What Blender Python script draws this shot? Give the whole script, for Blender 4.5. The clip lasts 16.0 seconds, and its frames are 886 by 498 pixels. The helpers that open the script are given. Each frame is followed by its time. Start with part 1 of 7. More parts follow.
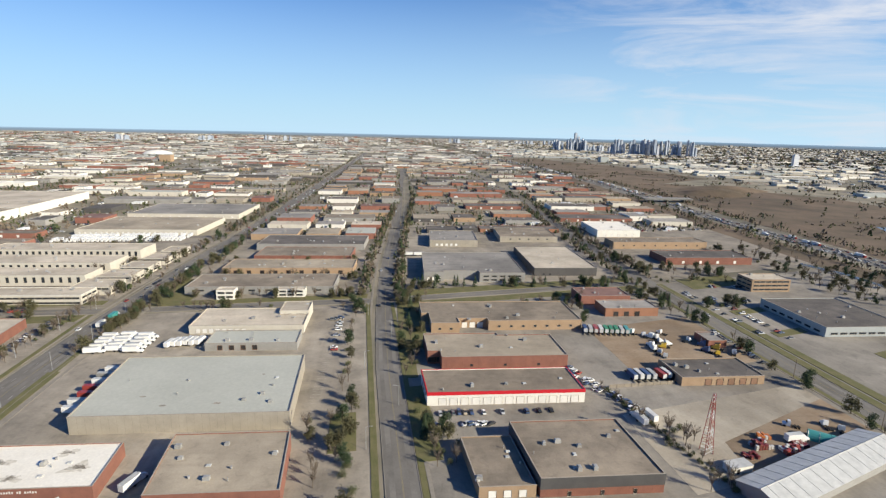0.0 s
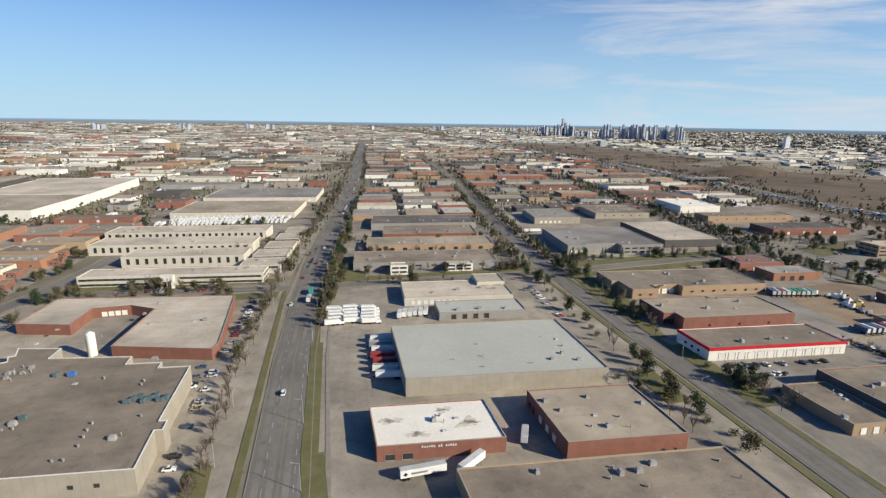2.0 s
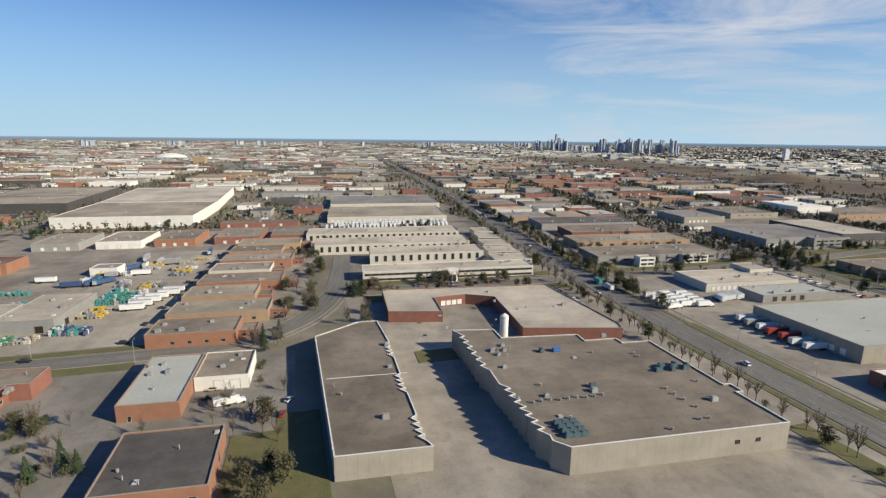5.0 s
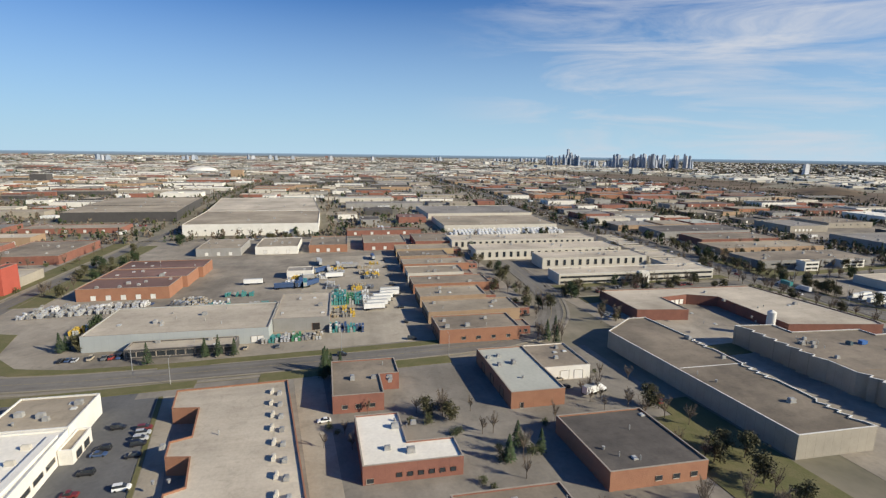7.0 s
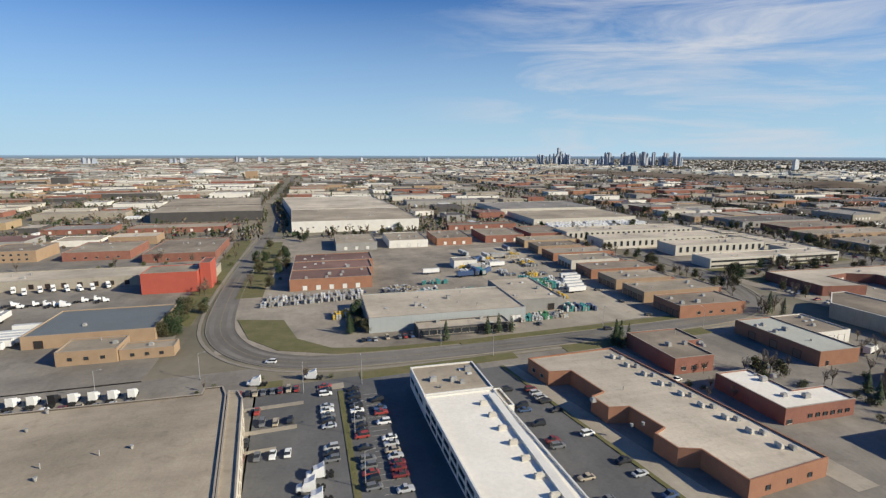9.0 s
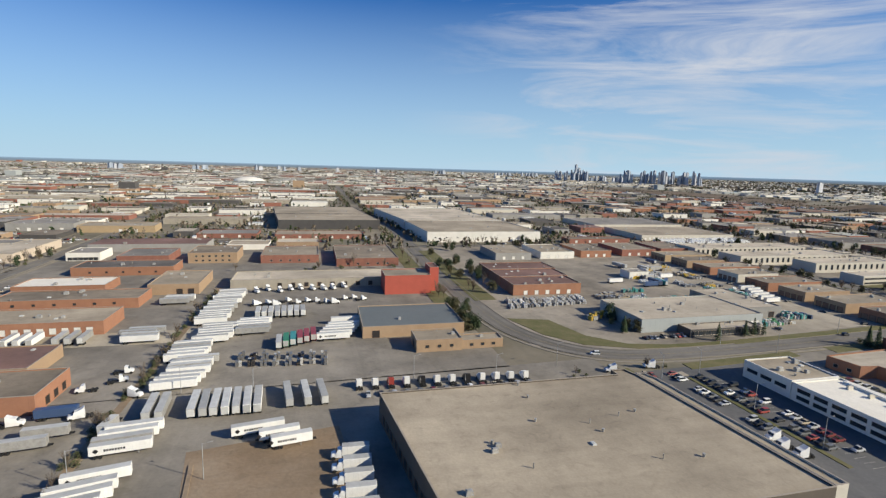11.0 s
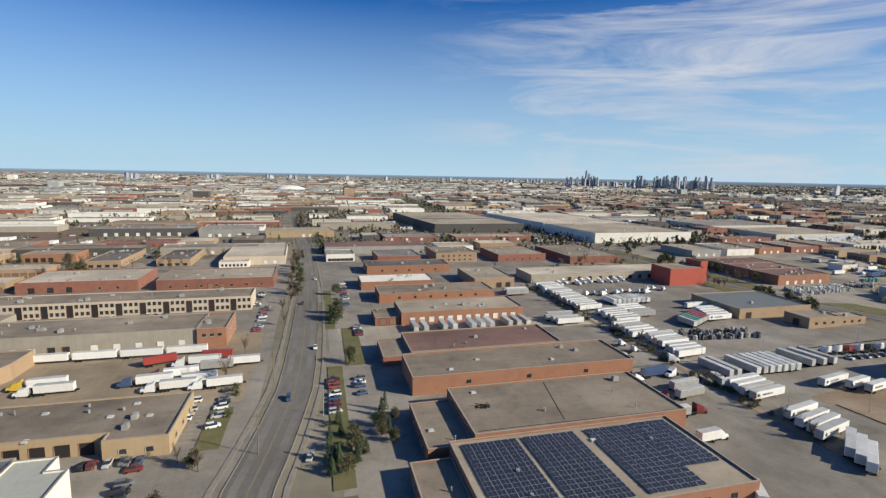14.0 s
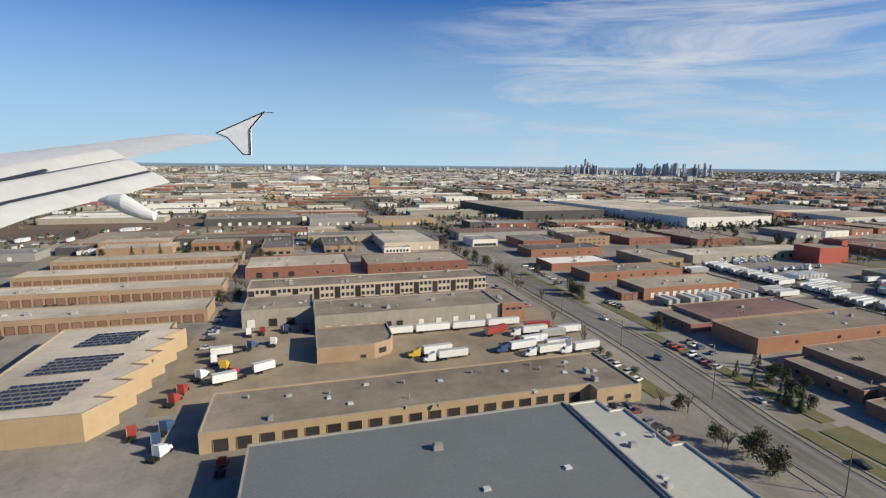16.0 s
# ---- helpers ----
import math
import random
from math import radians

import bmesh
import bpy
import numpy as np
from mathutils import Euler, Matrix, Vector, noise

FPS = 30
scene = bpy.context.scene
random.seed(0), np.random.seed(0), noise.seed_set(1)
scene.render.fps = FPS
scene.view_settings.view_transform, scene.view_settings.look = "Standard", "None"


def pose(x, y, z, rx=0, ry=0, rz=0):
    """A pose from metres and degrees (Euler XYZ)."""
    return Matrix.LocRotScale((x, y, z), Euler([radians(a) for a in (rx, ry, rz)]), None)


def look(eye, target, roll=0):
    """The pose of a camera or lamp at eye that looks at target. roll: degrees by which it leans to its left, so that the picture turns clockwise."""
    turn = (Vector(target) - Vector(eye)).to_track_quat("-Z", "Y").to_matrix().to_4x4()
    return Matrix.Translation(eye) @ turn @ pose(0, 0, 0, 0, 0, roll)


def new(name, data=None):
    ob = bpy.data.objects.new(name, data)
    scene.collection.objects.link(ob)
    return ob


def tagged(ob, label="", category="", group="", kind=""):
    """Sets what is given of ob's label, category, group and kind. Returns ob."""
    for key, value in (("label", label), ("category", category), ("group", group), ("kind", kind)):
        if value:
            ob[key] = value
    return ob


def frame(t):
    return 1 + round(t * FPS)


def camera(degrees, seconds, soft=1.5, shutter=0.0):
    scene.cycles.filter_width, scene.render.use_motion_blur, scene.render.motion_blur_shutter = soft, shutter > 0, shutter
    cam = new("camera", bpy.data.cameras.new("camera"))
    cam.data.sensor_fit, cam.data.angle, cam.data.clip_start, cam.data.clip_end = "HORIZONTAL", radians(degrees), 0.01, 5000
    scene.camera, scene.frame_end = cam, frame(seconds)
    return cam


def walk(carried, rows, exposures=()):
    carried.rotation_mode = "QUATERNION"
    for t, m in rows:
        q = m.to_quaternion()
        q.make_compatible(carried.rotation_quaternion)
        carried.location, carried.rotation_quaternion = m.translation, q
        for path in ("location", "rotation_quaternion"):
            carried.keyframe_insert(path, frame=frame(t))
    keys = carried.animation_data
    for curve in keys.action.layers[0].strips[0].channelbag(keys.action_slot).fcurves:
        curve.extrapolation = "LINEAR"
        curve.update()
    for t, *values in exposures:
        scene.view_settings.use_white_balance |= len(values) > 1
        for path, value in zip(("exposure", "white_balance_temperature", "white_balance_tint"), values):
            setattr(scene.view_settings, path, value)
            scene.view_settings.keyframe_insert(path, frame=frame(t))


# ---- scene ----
cam = camera(82.0, 16.0, soft=1.3)
PATH = [
    (0, (-1.61, 5.72, 63.00), (7.33, 102.76, 40.56), 1.31),
    (0.5, (-20.32, 6.72, 61.41), (-10.07, 103.47, 38.28), 1.24),
    (1, (-39.04, 7.51, 59.80), (-27.78, 103.91, 35.72), 1.16),
    (1.5, (-57.73, 8.43, 58.08), (-44.94, 104.56, 33.69), 1.08),
    (2, (-75.96, 10.09, 56.41), (-61.81, 106.01, 31.91), 0.86),
    (2.5, (-94.11, 12.29, 54.47), (-79.08, 108.04, 29.83), 0.63),
    (3, (-111.65, 14.18, 52.79), (-94.55, 109.68, 28.53), 0.71),
    (3.5, (-128.82, 15.81, 51.35), (-110.46, 111.06, 27.04), 0.60),
    (4, (-145.93, 17.48, 49.83), (-126.09, 112.69, 26.55), 0.56),
    (6.5, (-230.17, 30.09, 44.59), (-211.51, 126.47, 25.51), 0.91),
    (7, (-246.64, 31.50, 43.42), (-226.53, 127.71, 25.03), 0.77),
    (7.5, (-262.97, 32.76, 42.53), (-242.14, 128.70, 23.53), 0.41),
    (8, (-279.35, 34.00, 41.87), (-256.48, 129.38, 22.42), 0.36),
    (8.5, (-296.01, 35.44, 41.07), (-272.03, 130.68, 22.24), 0.27),
    (9, (-312.73, 35.99, 40.81), (-288.55, 131.29, 22.56), 0.16),
    (11.5, (-401.84, 36.75, 41.71), (-377.49, 132.49, 26.12), 2.02),
    (12, (-418.79, 38.58, 41.43), (-393.80, 134.07, 25.38), 2.01),
    (12.5, (-436.11, 40.46, 40.82), (-411.83, 136.03, 24.17), 1.68),
    (13, (-454.19, 41.66, 40.10), (-428.56, 137.20, 25.45), 1.35),
    (13.5, (-472.48, 42.55, 39.36), (-446.61, 138.09, 25.08), 1.18),
    (14, (-490.60, 43.90, 38.49), (-464.65, 139.40, 24.11), 1.10),
    (14.5, (-508.25, 45.73, 37.99), (-481.89, 141.14, 23.83), 0.86),
    (15, (-525.86, 47.78, 37.79), (-498.58, 142.88, 23.21), 0.81),
    (15.5, (-544.09, 49.78, 37.20), (-516.60, 144.65, 21.59), 0.71),
    (16, (-561.84, 51.90, 37.01), (-533.24, 146.32, 20.67), 0.64),
]
walk(cam, [(t, look(eye, target, roll)) for t, eye, target, roll in PATH], exposures=((0.0, 0.2), (1.5, 0.1), (3.5, -0.05), (8.0, -0.06), (16.0, -0.06)))

# The place is laid out in its own metres below and set at SCALE as a whole, to which the camera's path is keyed.
SCALE = 0.485

# ---- sky, sun and exposure ----
SUN_FROM = Vector((0.75, -0.488, 0.446)).normalized()      # towards the sun: low in the south-east
scene.view_settings.exposure = 0.0
world = bpy.data.worlds.new("sky")
scene.world = world
world.use_nodes = True
wt = world.node_tree
wt.nodes.clear()


def wnode(kind, **values):
    n = wt.nodes.new(kind)
    for k, v in values.items():
        n.inputs[k].default_value = v
    return n


sky = wt.nodes.new("ShaderNodeTexSky")
sky.sky_type, sky.sun_disc = "NISHITA", False
sky.sun_elevation = math.asin(SUN_FROM.z)
sky.sun_rotation = math.atan2(SUN_FROM.x, SUN_FROM.y)
sky.air_density, sky.dust_density, sky.ozone_density, sky.altitude = 1.0, 0.15, 3.0, 100
coords = wt.nodes.new("ShaderNodeTexCoord")
stretch = wt.nodes.new("ShaderNodeMapping")
stretch.inputs["Rotation"].default_value = (0, radians(6), radians(14))
stretch.inputs["Scale"].default_value = (1.6, 1.6, 11.0)
streaks = wnode("ShaderNodeTexNoise", Scale=1.7, Detail=8.0, Roughness=0.62, Distortion=0.7)
ramp = wt.nodes.new("ShaderNodeValToRGB")
ramp.color_ramp.elements[0].position, ramp.color_ramp.elements[1].position = 0.45, 0.70
split = wt.nodes.new("ShaderNodeSeparateXYZ")
east = wt.nodes.new("ShaderNodeMapRange")
east.interpolation_type = "SMOOTHSTEP"
east.inputs["From Min"].default_value, east.inputs["From Max"].default_value = 0.12, 0.55
veil = wt.nodes.new("ShaderNodeMath")
veil.operation = "MULTIPLY"
thin = wt.nodes.new("ShaderNodeMath")
thin.operation = "MULTIPLY"
thin.inputs[1].default_value = 0.88
blend = wt.nodes.new("ShaderNodeMix")
blend.data_type = "RGBA"
blend.inputs[7].default_value = (7.4, 7.8, 8.6, 1)
backing = wnode("ShaderNodeBackground", Strength=0.088)
sky_out = wt.nodes.new("ShaderNodeOutputWorld")
L = wt.links.new
L(coords.outputs["Generated"], stretch.inputs["Vector"])
L(stretch.outputs[0], streaks.inputs["Vector"])
L(streaks.outputs[0], ramp.inputs[0])
L(coords.outputs["Generated"], split.inputs[0])
L(split.outputs["X"], east.inputs[0])
L(ramp.outputs[0], veil.inputs[0])
L(east.outputs[0], veil.inputs[1])
L(veil.outputs[0], thin.inputs[0])
L(thin.outputs[0], blend.inputs[0])
tint = wt.nodes.new("ShaderNodeMix")
tint.data_type, tint.blend_type = "RGBA", "MULTIPLY"
tint.inputs[0].default_value = 1.0
tint.inputs[7].default_value = (0.20, 0.66, 1.25, 1)
haze = wt.nodes.new("ShaderNodeMix")
haze.data_type = "RGBA"
haze.inputs[7].default_value = (5.7, 8.0, 9.7, 1)
low = wt.nodes.new("ShaderNodeMapRange")
low.inputs["From Min"].default_value, low.inputs["From Max"].default_value = 0.0, 0.30
low.inputs["To Min"].default_value, low.inputs["To Max"].default_value = 0.95, 0.0
L(split.outputs["Z"], low.inputs[0])
L(sky.outputs[0], tint.inputs[6])
L(tint.outputs[2], haze.inputs[6])
L(low.outputs[0], haze.inputs[0])
L(haze.outputs[2], blend.inputs[6])
L(blend.outputs[2], backing.inputs[0])
L(backing.outputs[0], sky_out.inputs[0])

sun = new("sun", bpy.data.lights.new("sun", "SUN"))
sun.data.energy, sun.data.angle, sun.data.color = 6.5, radians(0.6), (1.0, 0.915, 0.735)
sun.matrix_world = look((0, 0, 900), Vector((0, 0, 900)) - SUN_FROM)


# ---- materials ----
def material(name, color, rough=0.85, second=None, scale=0.25, fine=3.0, mix=0.5, bump=0.0, metal=0.0, vary=0.0, spec=0.3,
             panel=None):
    """A surface with large stains (second colour), fine grain, a shift from thing to thing, and panel joints (width, height, depth of tone)."""
    m = bpy.data.materials.new(name)
    m.use_nodes = True
    nt = m.node_tree
    b = nt.nodes["Principled BSDF"]
    b.inputs["Roughness"].default_value, b.inputs["Metallic"].default_value = rough, metal
    b.inputs["Specular IOR Level"].default_value = spec
    geo = nt.nodes.new("ShaderNodeNewGeometry")
    tc = nt.nodes.new("ShaderNodeVectorMath")
    tc.operation = "SCALE"
    tc.inputs["Scale"].default_value = 1 / SCALE
    nt.links.new(geo.outputs["Position"], tc.inputs[0])
    big = nt.nodes.new("ShaderNodeTexNoise")
    big.inputs["Scale"].default_value, big.inputs["Detail"].default_value, big.inputs["Roughness"].default_value = scale, 6, 0.65
    small = nt.nodes.new("ShaderNodeTexNoise")
    small.inputs["Scale"].default_value, small.inputs["Detail"].default_value = fine, 3
    nt.links.new(tc.outputs[0], big.inputs["Vector"])
    nt.links.new(tc.outputs[0], small.inputs["Vector"])
    rmp = nt.nodes.new("ShaderNodeValToRGB")
    rmp.color_ramp.elements[0].position, rmp.color_ramp.elements[1].position = 0.38, 0.66
    nt.links.new(big.outputs[0], rmp.inputs[0])
    amount = nt.nodes.new("ShaderNodeMath")
    amount.operation = "MULTIPLY"
    amount.inputs[1].default_value = mix
    nt.links.new(rmp.outputs[0], amount.inputs[0])
    two = nt.nodes.new("ShaderNodeMix")
    two.data_type = "RGBA"
    two.inputs[6].default_value = (*color, 1)
    two.inputs[7].default_value = (*(second or [c * 0.7 for c in color]), 1)
    nt.links.new(amount.outputs[0], two.inputs[0])
    hsv = nt.nodes.new("ShaderNodeHueSaturation")
    grain = nt.nodes.new("ShaderNodeMapRange")
    grain.inputs["To Min"].default_value, grain.inputs["To Max"].default_value = 0.87, 1.13
    nt.links.new(small.outputs[0], grain.inputs[0])
    value = grain.outputs[0]
    if mix >= 0.7 and scale <= 0.1:      # broad wear and small darker patches
        broad, patch = nt.nodes.new("ShaderNodeTexNoise"), nt.nodes.new("ShaderNodeTexNoise")
        broad.inputs["Scale"].default_value, broad.inputs["Detail"].default_value = scale * 0.28, 4
        patch.inputs["Scale"].default_value, patch.inputs["Detail"].default_value, patch.inputs["Distortion"].default_value = scale * 4.0, 7, 1.2
        drawn, streak = nt.nodes.new("ShaderNodeMapping"), nt.nodes.new("ShaderNodeTexNoise")      # long faint streaks, across and along
        drawn.inputs["Rotation"].default_value, drawn.inputs["Scale"].default_value = (0, 0, 0.09), (0.02, 0.2, 1.0) if scale > 0.05 else (0.16, 0.015, 1.0)
        streak.inputs["Scale"].default_value, streak.inputs["Detail"].default_value, streak.inputs["Distortion"].default_value = 1.0, 6, 1.1
        nt.links.new(tc.outputs[0], drawn.inputs["Vector"])
        for tex, lo, hi, a, c in ((broad, 0.3, 0.7, 0.7, 1.18), (patch, 0.55, 0.72, 1.0, 0.85), (streak, 0.3, 0.7, 0.93, 1.05)):
            nt.links.new((drawn if tex == streak else tc).outputs[0], tex.inputs["Vector"])
            rng = nt.nodes.new("ShaderNodeMapRange")
            rng.inputs["From Min"].default_value, rng.inputs["From Max"].default_value = lo, hi
            rng.inputs["To Min"].default_value, rng.inputs["To Max"].default_value = a, c
            nt.links.new(tex.outputs[0], rng.inputs[0])
            times = nt.nodes.new("ShaderNodeMath")
            times.operation = "MULTIPLY"
            nt.links.new(value, times.inputs[0])
            nt.links.new(rng.outputs[0], times.inputs[1])
            value = times.outputs[0]
    if vary:
        info = nt.nodes.new("ShaderNodeObjectInfo")
        rng = nt.nodes.new("ShaderNodeMapRange")
        rng.inputs["To Min"].default_value, rng.inputs["To Max"].default_value = 1 - vary, 1 + vary
        nt.links.new(info.outputs["Random"], rng.inputs[0])
        times = nt.nodes.new("ShaderNodeMath")
        times.operation = "MULTIPLY"
        nt.links.new(value, times.inputs[0])
        nt.links.new(rng.outputs[0], times.inputs[1])
        value = times.outputs[0]
    if panel:
        bk = nt.nodes.new("ShaderNodeTexBrick")
        bk.offset = 0.0
        bk.inputs["Color1"].default_value = bk.inputs["Color2"].default_value = (1, 1, 1, 1)
        bk.inputs["Mortar"].default_value = (panel[2],) * 3 + (1,)
        bk.inputs["Brick Width"].default_value, bk.inputs["Row Height"].default_value = panel[0], panel[1]
        bk.inputs["Scale"].default_value, bk.inputs["Mortar Size"].default_value = 1.0, panel[3]
        sx = nt.nodes.new("ShaderNodeSeparateXYZ")
        cx = nt.nodes.new("ShaderNodeCombineXYZ")
        sm = nt.nodes.new("ShaderNodeMath")
        nt.links.new(tc.outputs[0], sx.inputs[0])
        nt.links.new(sx.outputs["X"], sm.inputs[0])
        nt.links.new(sx.outputs["Y"], sm.inputs[1])
        nt.links.new(sm.outputs[0], cx.inputs[0])
        nt.links.new(sx.outputs["Z"], cx.inputs[1])
        nt.links.new(cx.outputs[0], bk.inputs["Vector"])
        times = nt.nodes.new("ShaderNodeMath")
        times.operation = "MULTIPLY"
        nt.links.new(value, times.inputs[0])
        nt.links.new(bk.outputs[0], times.inputs[1])
        value = times.outputs[0]
    nt.links.new(value, hsv.inputs["Value"])
    nt.links.new(two.outputs[2], hsv.inputs["Color"])
    nt.links.new(hsv.outputs[0], b.inputs["Base Color"])
    if bump:
        bp = nt.nodes.new("ShaderNodeBump")
        bp.inputs["Strength"].default_value, bp.inputs["Distance"].default_value = bump, 0.1
        nt.links.new(small.outputs[0], bp.inputs["Height"])
        nt.links.new(bp.outputs[0], b.inputs["Normal"])
    return m


ROOF = {
    "tan": material("gravel_roof_tan", (0.39, 0.33, 0.245), 0.95, (0.28, 0.235, 0.175), 0.06, 1.2, 0.8, 0.3, vary=0.08),
    "brown": material("gravel_roof_brown", (0.285, 0.235, 0.175), 0.95, (0.18, 0.15, 0.115), 0.07, 1.2, 0.9, 0.3, vary=0.08),
    "dark": material("tar_roof_dark", (0.165, 0.145, 0.125), 0.9, (0.1, 0.09, 0.08), 0.08, 1.0, 0.9, 0.3, vary=0.1),
    "green": material("membrane_roof_grey_green", (0.43, 0.43, 0.37), 0.9, (0.35, 0.35, 0.3), 0.03, 0.8, 0.6, vary=0.03),
    "white": material("white_membrane_roof", (0.8, 0.755, 0.655), 0.85, (0.66, 0.61, 0.51), 0.09, 1.0, 0.5, vary=0.03),
    "grey": material("grey_roof", (0.31, 0.285, 0.25), 0.9, (0.22, 0.205, 0.185), 0.06, 1.0, 0.8, vary=0.1),
    "red": material("red_brown_roof", (0.22, 0.13, 0.105), 0.9, (0.16, 0.1, 0.085), 0.07, 1.0, 0.8, vary=0.08),
    "steel": material("ribbed_steel_roof", (0.185, 0.2, 0.19), 0.6, (0.15, 0.16, 0.152), 0.05, 1.0, 0.5, metal=0.2, panel=(1.2, 400, 0.86, 0.12)),
    "pale": material("pale_gravel_roof", (0.55, 0.48, 0.375), 0.95, (0.44, 0.375, 0.29), 0.07, 1.0, 0.8, 0.3, vary=0.06),
}
WALL = {
    "brick": material("red_brick", (0.27, 0.12, 0.085), 0.9, (0.2, 0.09, 0.068), 0.2, 4.0, 0.7, 0.4, vary=0.1, panel=(9, 60, 0.8, 0.05)),
    "orange": material("orange_brick", (0.33, 0.165, 0.1), 0.9, (0.26, 0.125, 0.078), 0.2, 4.0, 0.6, 0.4, vary=0.06, panel=(12, 60, 0.85, 0.05)),
    "tanbrick": material("tan_brick", (0.37, 0.26, 0.165), 0.9, (0.3, 0.205, 0.13), 0.2, 4.0, 0.6, 0.4, vary=0.06),
    "yellow": material("yellow_block", (0.4, 0.295, 0.175), 0.9, (0.33, 0.24, 0.145), 0.2, 4.0, 0.6, vary=0.05, panel=(7, 60, 0.85, 0.05)),
    "concrete": material("precast_concrete", (0.37, 0.33, 0.265), 0.9, (0.29, 0.26, 0.21), 0.15, 3.0, 0.7, 0.2, vary=0.05, panel=(3.2, 60, 0.78, 0.06)),
    "beige": material("beige_precast", (0.56, 0.52, 0.44), 0.9, (0.47, 0.435, 0.36), 0.15, 3.0, 0.6, vary=0.05, panel=(6, 60, 0.85, 0.05)),
    "grey": material("grey_block", (0.3, 0.29, 0.27), 0.9, (0.24, 0.23, 0.21), 0.15, 3.0, 0.7, vary=0.08, panel=(6, 60, 0.8, 0.05)),
    "white": material("white_painted_wall", (0.74, 0.71, 0.64), 0.8, (0.62, 0.59, 0.52), 0.15, 3.0, 0.6, vary=0.03),
    "blue": material("pale_blue_siding", (0.37, 0.39, 0.38), 0.7, (0.31, 0.33, 0.325), 0.15, 3.0, 0.5, panel=(3, 60, 0.85, 0.05)),
    # Brown siding, its colour darkened to hold the shade on the dock wall.
    "brownm": material("shade_brown_siding", (0.12, 0.1, 0.08), 0.8, (0.09, 0.075, 0.062), 0.15, 3.0, 0.6, panel=(3, 60, 0.85, 0.05)),
    "darkm": material("dark_metal_siding", (0.09, 0.085, 0.08), 0.7, (0.065, 0.06, 0.06), 0.15, 3.0, 0.6, vary=0.1),
    "cream": material("pinkish_cream_block", (0.56, 0.47, 0.37), 0.9, (0.47, 0.39, 0.3), 0.15, 3.0, 0.6, vary=0.05, panel=(4, 60, 0.9, 0.04)),
    "redpaint": material("red_painted_block", (0.42, 0.095, 0.065), 0.8, (0.34, 0.08, 0.055), 0.2, 3.0, 0.5, panel=(5, 60, 0.85, 0.05)),
}
COPING = material("pale_metal_coping", (0.36, 0.31, 0.25), 0.6, (0.25, 0.215, 0.17), 0.5, 3.0, 0.5)
TIN = material("weathered_sheet_metal", (0.42, 0.41, 0.385), 0.55, (0.28, 0.27, 0.25), 0.8, 5.0, 0.7, metal=0.3, vary=0.15)
BLUEBOX = material("blue_painted_metal", (0.07, 0.17, 0.4), 0.5)
GLASS = material("dark_window_glass", (0.03, 0.035, 0.04), 0.08, (0.05, 0.055, 0.06), 0.4, 2.0, 0.5, spec=0.6)
DOOR_W = material("white_roller_door", (0.72, 0.7, 0.65), 0.6, (0.6, 0.58, 0.53), 0.4, 4.0, 0.5, vary=0.06)
# Dark door colour, near black to stand in for shade inside open bays.
DOOR_D = material("dark_door_and_bay_shade", (0.035, 0.03, 0.028), 0.7, (0.022, 0.02, 0.02), 0.4, 4.0, 0.5, vary=0.3)
DOOR_B = material("brown_roller_door", (0.24, 0.14, 0.09), 0.7, (0.19, 0.11, 0.07), 0.4, 4.0, 0.5, vary=0.15)
REDBAND = material("red_metal_fascia", (0.55, 0.02, 0.03), 0.5, (0.45, 0.02, 0.03), 0.4, 3.0, 0.5)
ASPHALT = material("road_asphalt", (0.165, 0.152, 0.132), 0.93, (0.2, 0.185, 0.16), 0.05, 1.2, 0.8, 0.3)
WORN = material("worn_wheel_track", (0.2, 0.185, 0.16), 0.93, (0.16, 0.148, 0.13), 0.08, 1.2, 0.7)
LOT = material("parking_asphalt", (0.34, 0.297, 0.235), 0.95, (0.2, 0.176, 0.142), 0.045, 0.9, 0.9, 0.3, vary=0.1)
LOT_M = material("grey_yard_asphalt", (0.275, 0.248, 0.206), 0.95, (0.175, 0.158, 0.132), 0.045, 0.9, 0.9, 0.3, vary=0.08)
LOT_D = material("dark_parking_asphalt", (0.115, 0.115, 0.115), 0.93, (0.17, 0.165, 0.155), 0.05, 0.9, 0.7, 0.3)
GRAVEL = material("pale_gravel_yard", (0.42, 0.37, 0.29), 0.97, (0.3, 0.26, 0.2), 0.05, 0.9, 0.8, 0.4)
DIRT = material("brown_dirt", (0.25, 0.18, 0.115), 0.97, (0.32, 0.25, 0.175), 0.06, 0.8, 0.8, 0.5)
YARD = material("packed_truck_yard", (0.33, 0.262, 0.178), 0.97, (0.22, 0.178, 0.126), 0.05, 0.8, 0.8, 0.4)
GRASS = material("early_spring_grass", (0.115, 0.115, 0.045), 0.95, (0.175, 0.15, 0.075), 0.12, 1.5, 0.8, 0.6)
WALK = material("concrete_pavement", (0.27, 0.24, 0.195), 0.92, (0.19, 0.17, 0.138), 0.3, 2.0, 0.7, 0.2)
LINE = material("white_road_paint", (0.45, 0.43, 0.38), 0.8, (0.26, 0.245, 0.215), 0.6, 4.0, 0.7)
YELLOW = material("yellow_road_paint", (0.3, 0.24, 0.12), 0.8, (0.19, 0.165, 0.11), 0.6, 4.0, 0.7)
SHEET = material("mixed_town_ground", (0.29, 0.25, 0.185), 0.97, (0.13, 0.125, 0.085), 0.012, 0.15, 0.9, 0.3)
FIELD = material("dry_field", (0.19, 0.137, 0.092), 0.97, (0.105, 0.085, 0.055), 0.012, 0.3, 0.9, 0.4)
WATER = material("pond_water", (0.045, 0.055, 0.06), 0.25, (0.06, 0.09, 0.12), 0.05, 0.5, 0.5, spec=0.6)
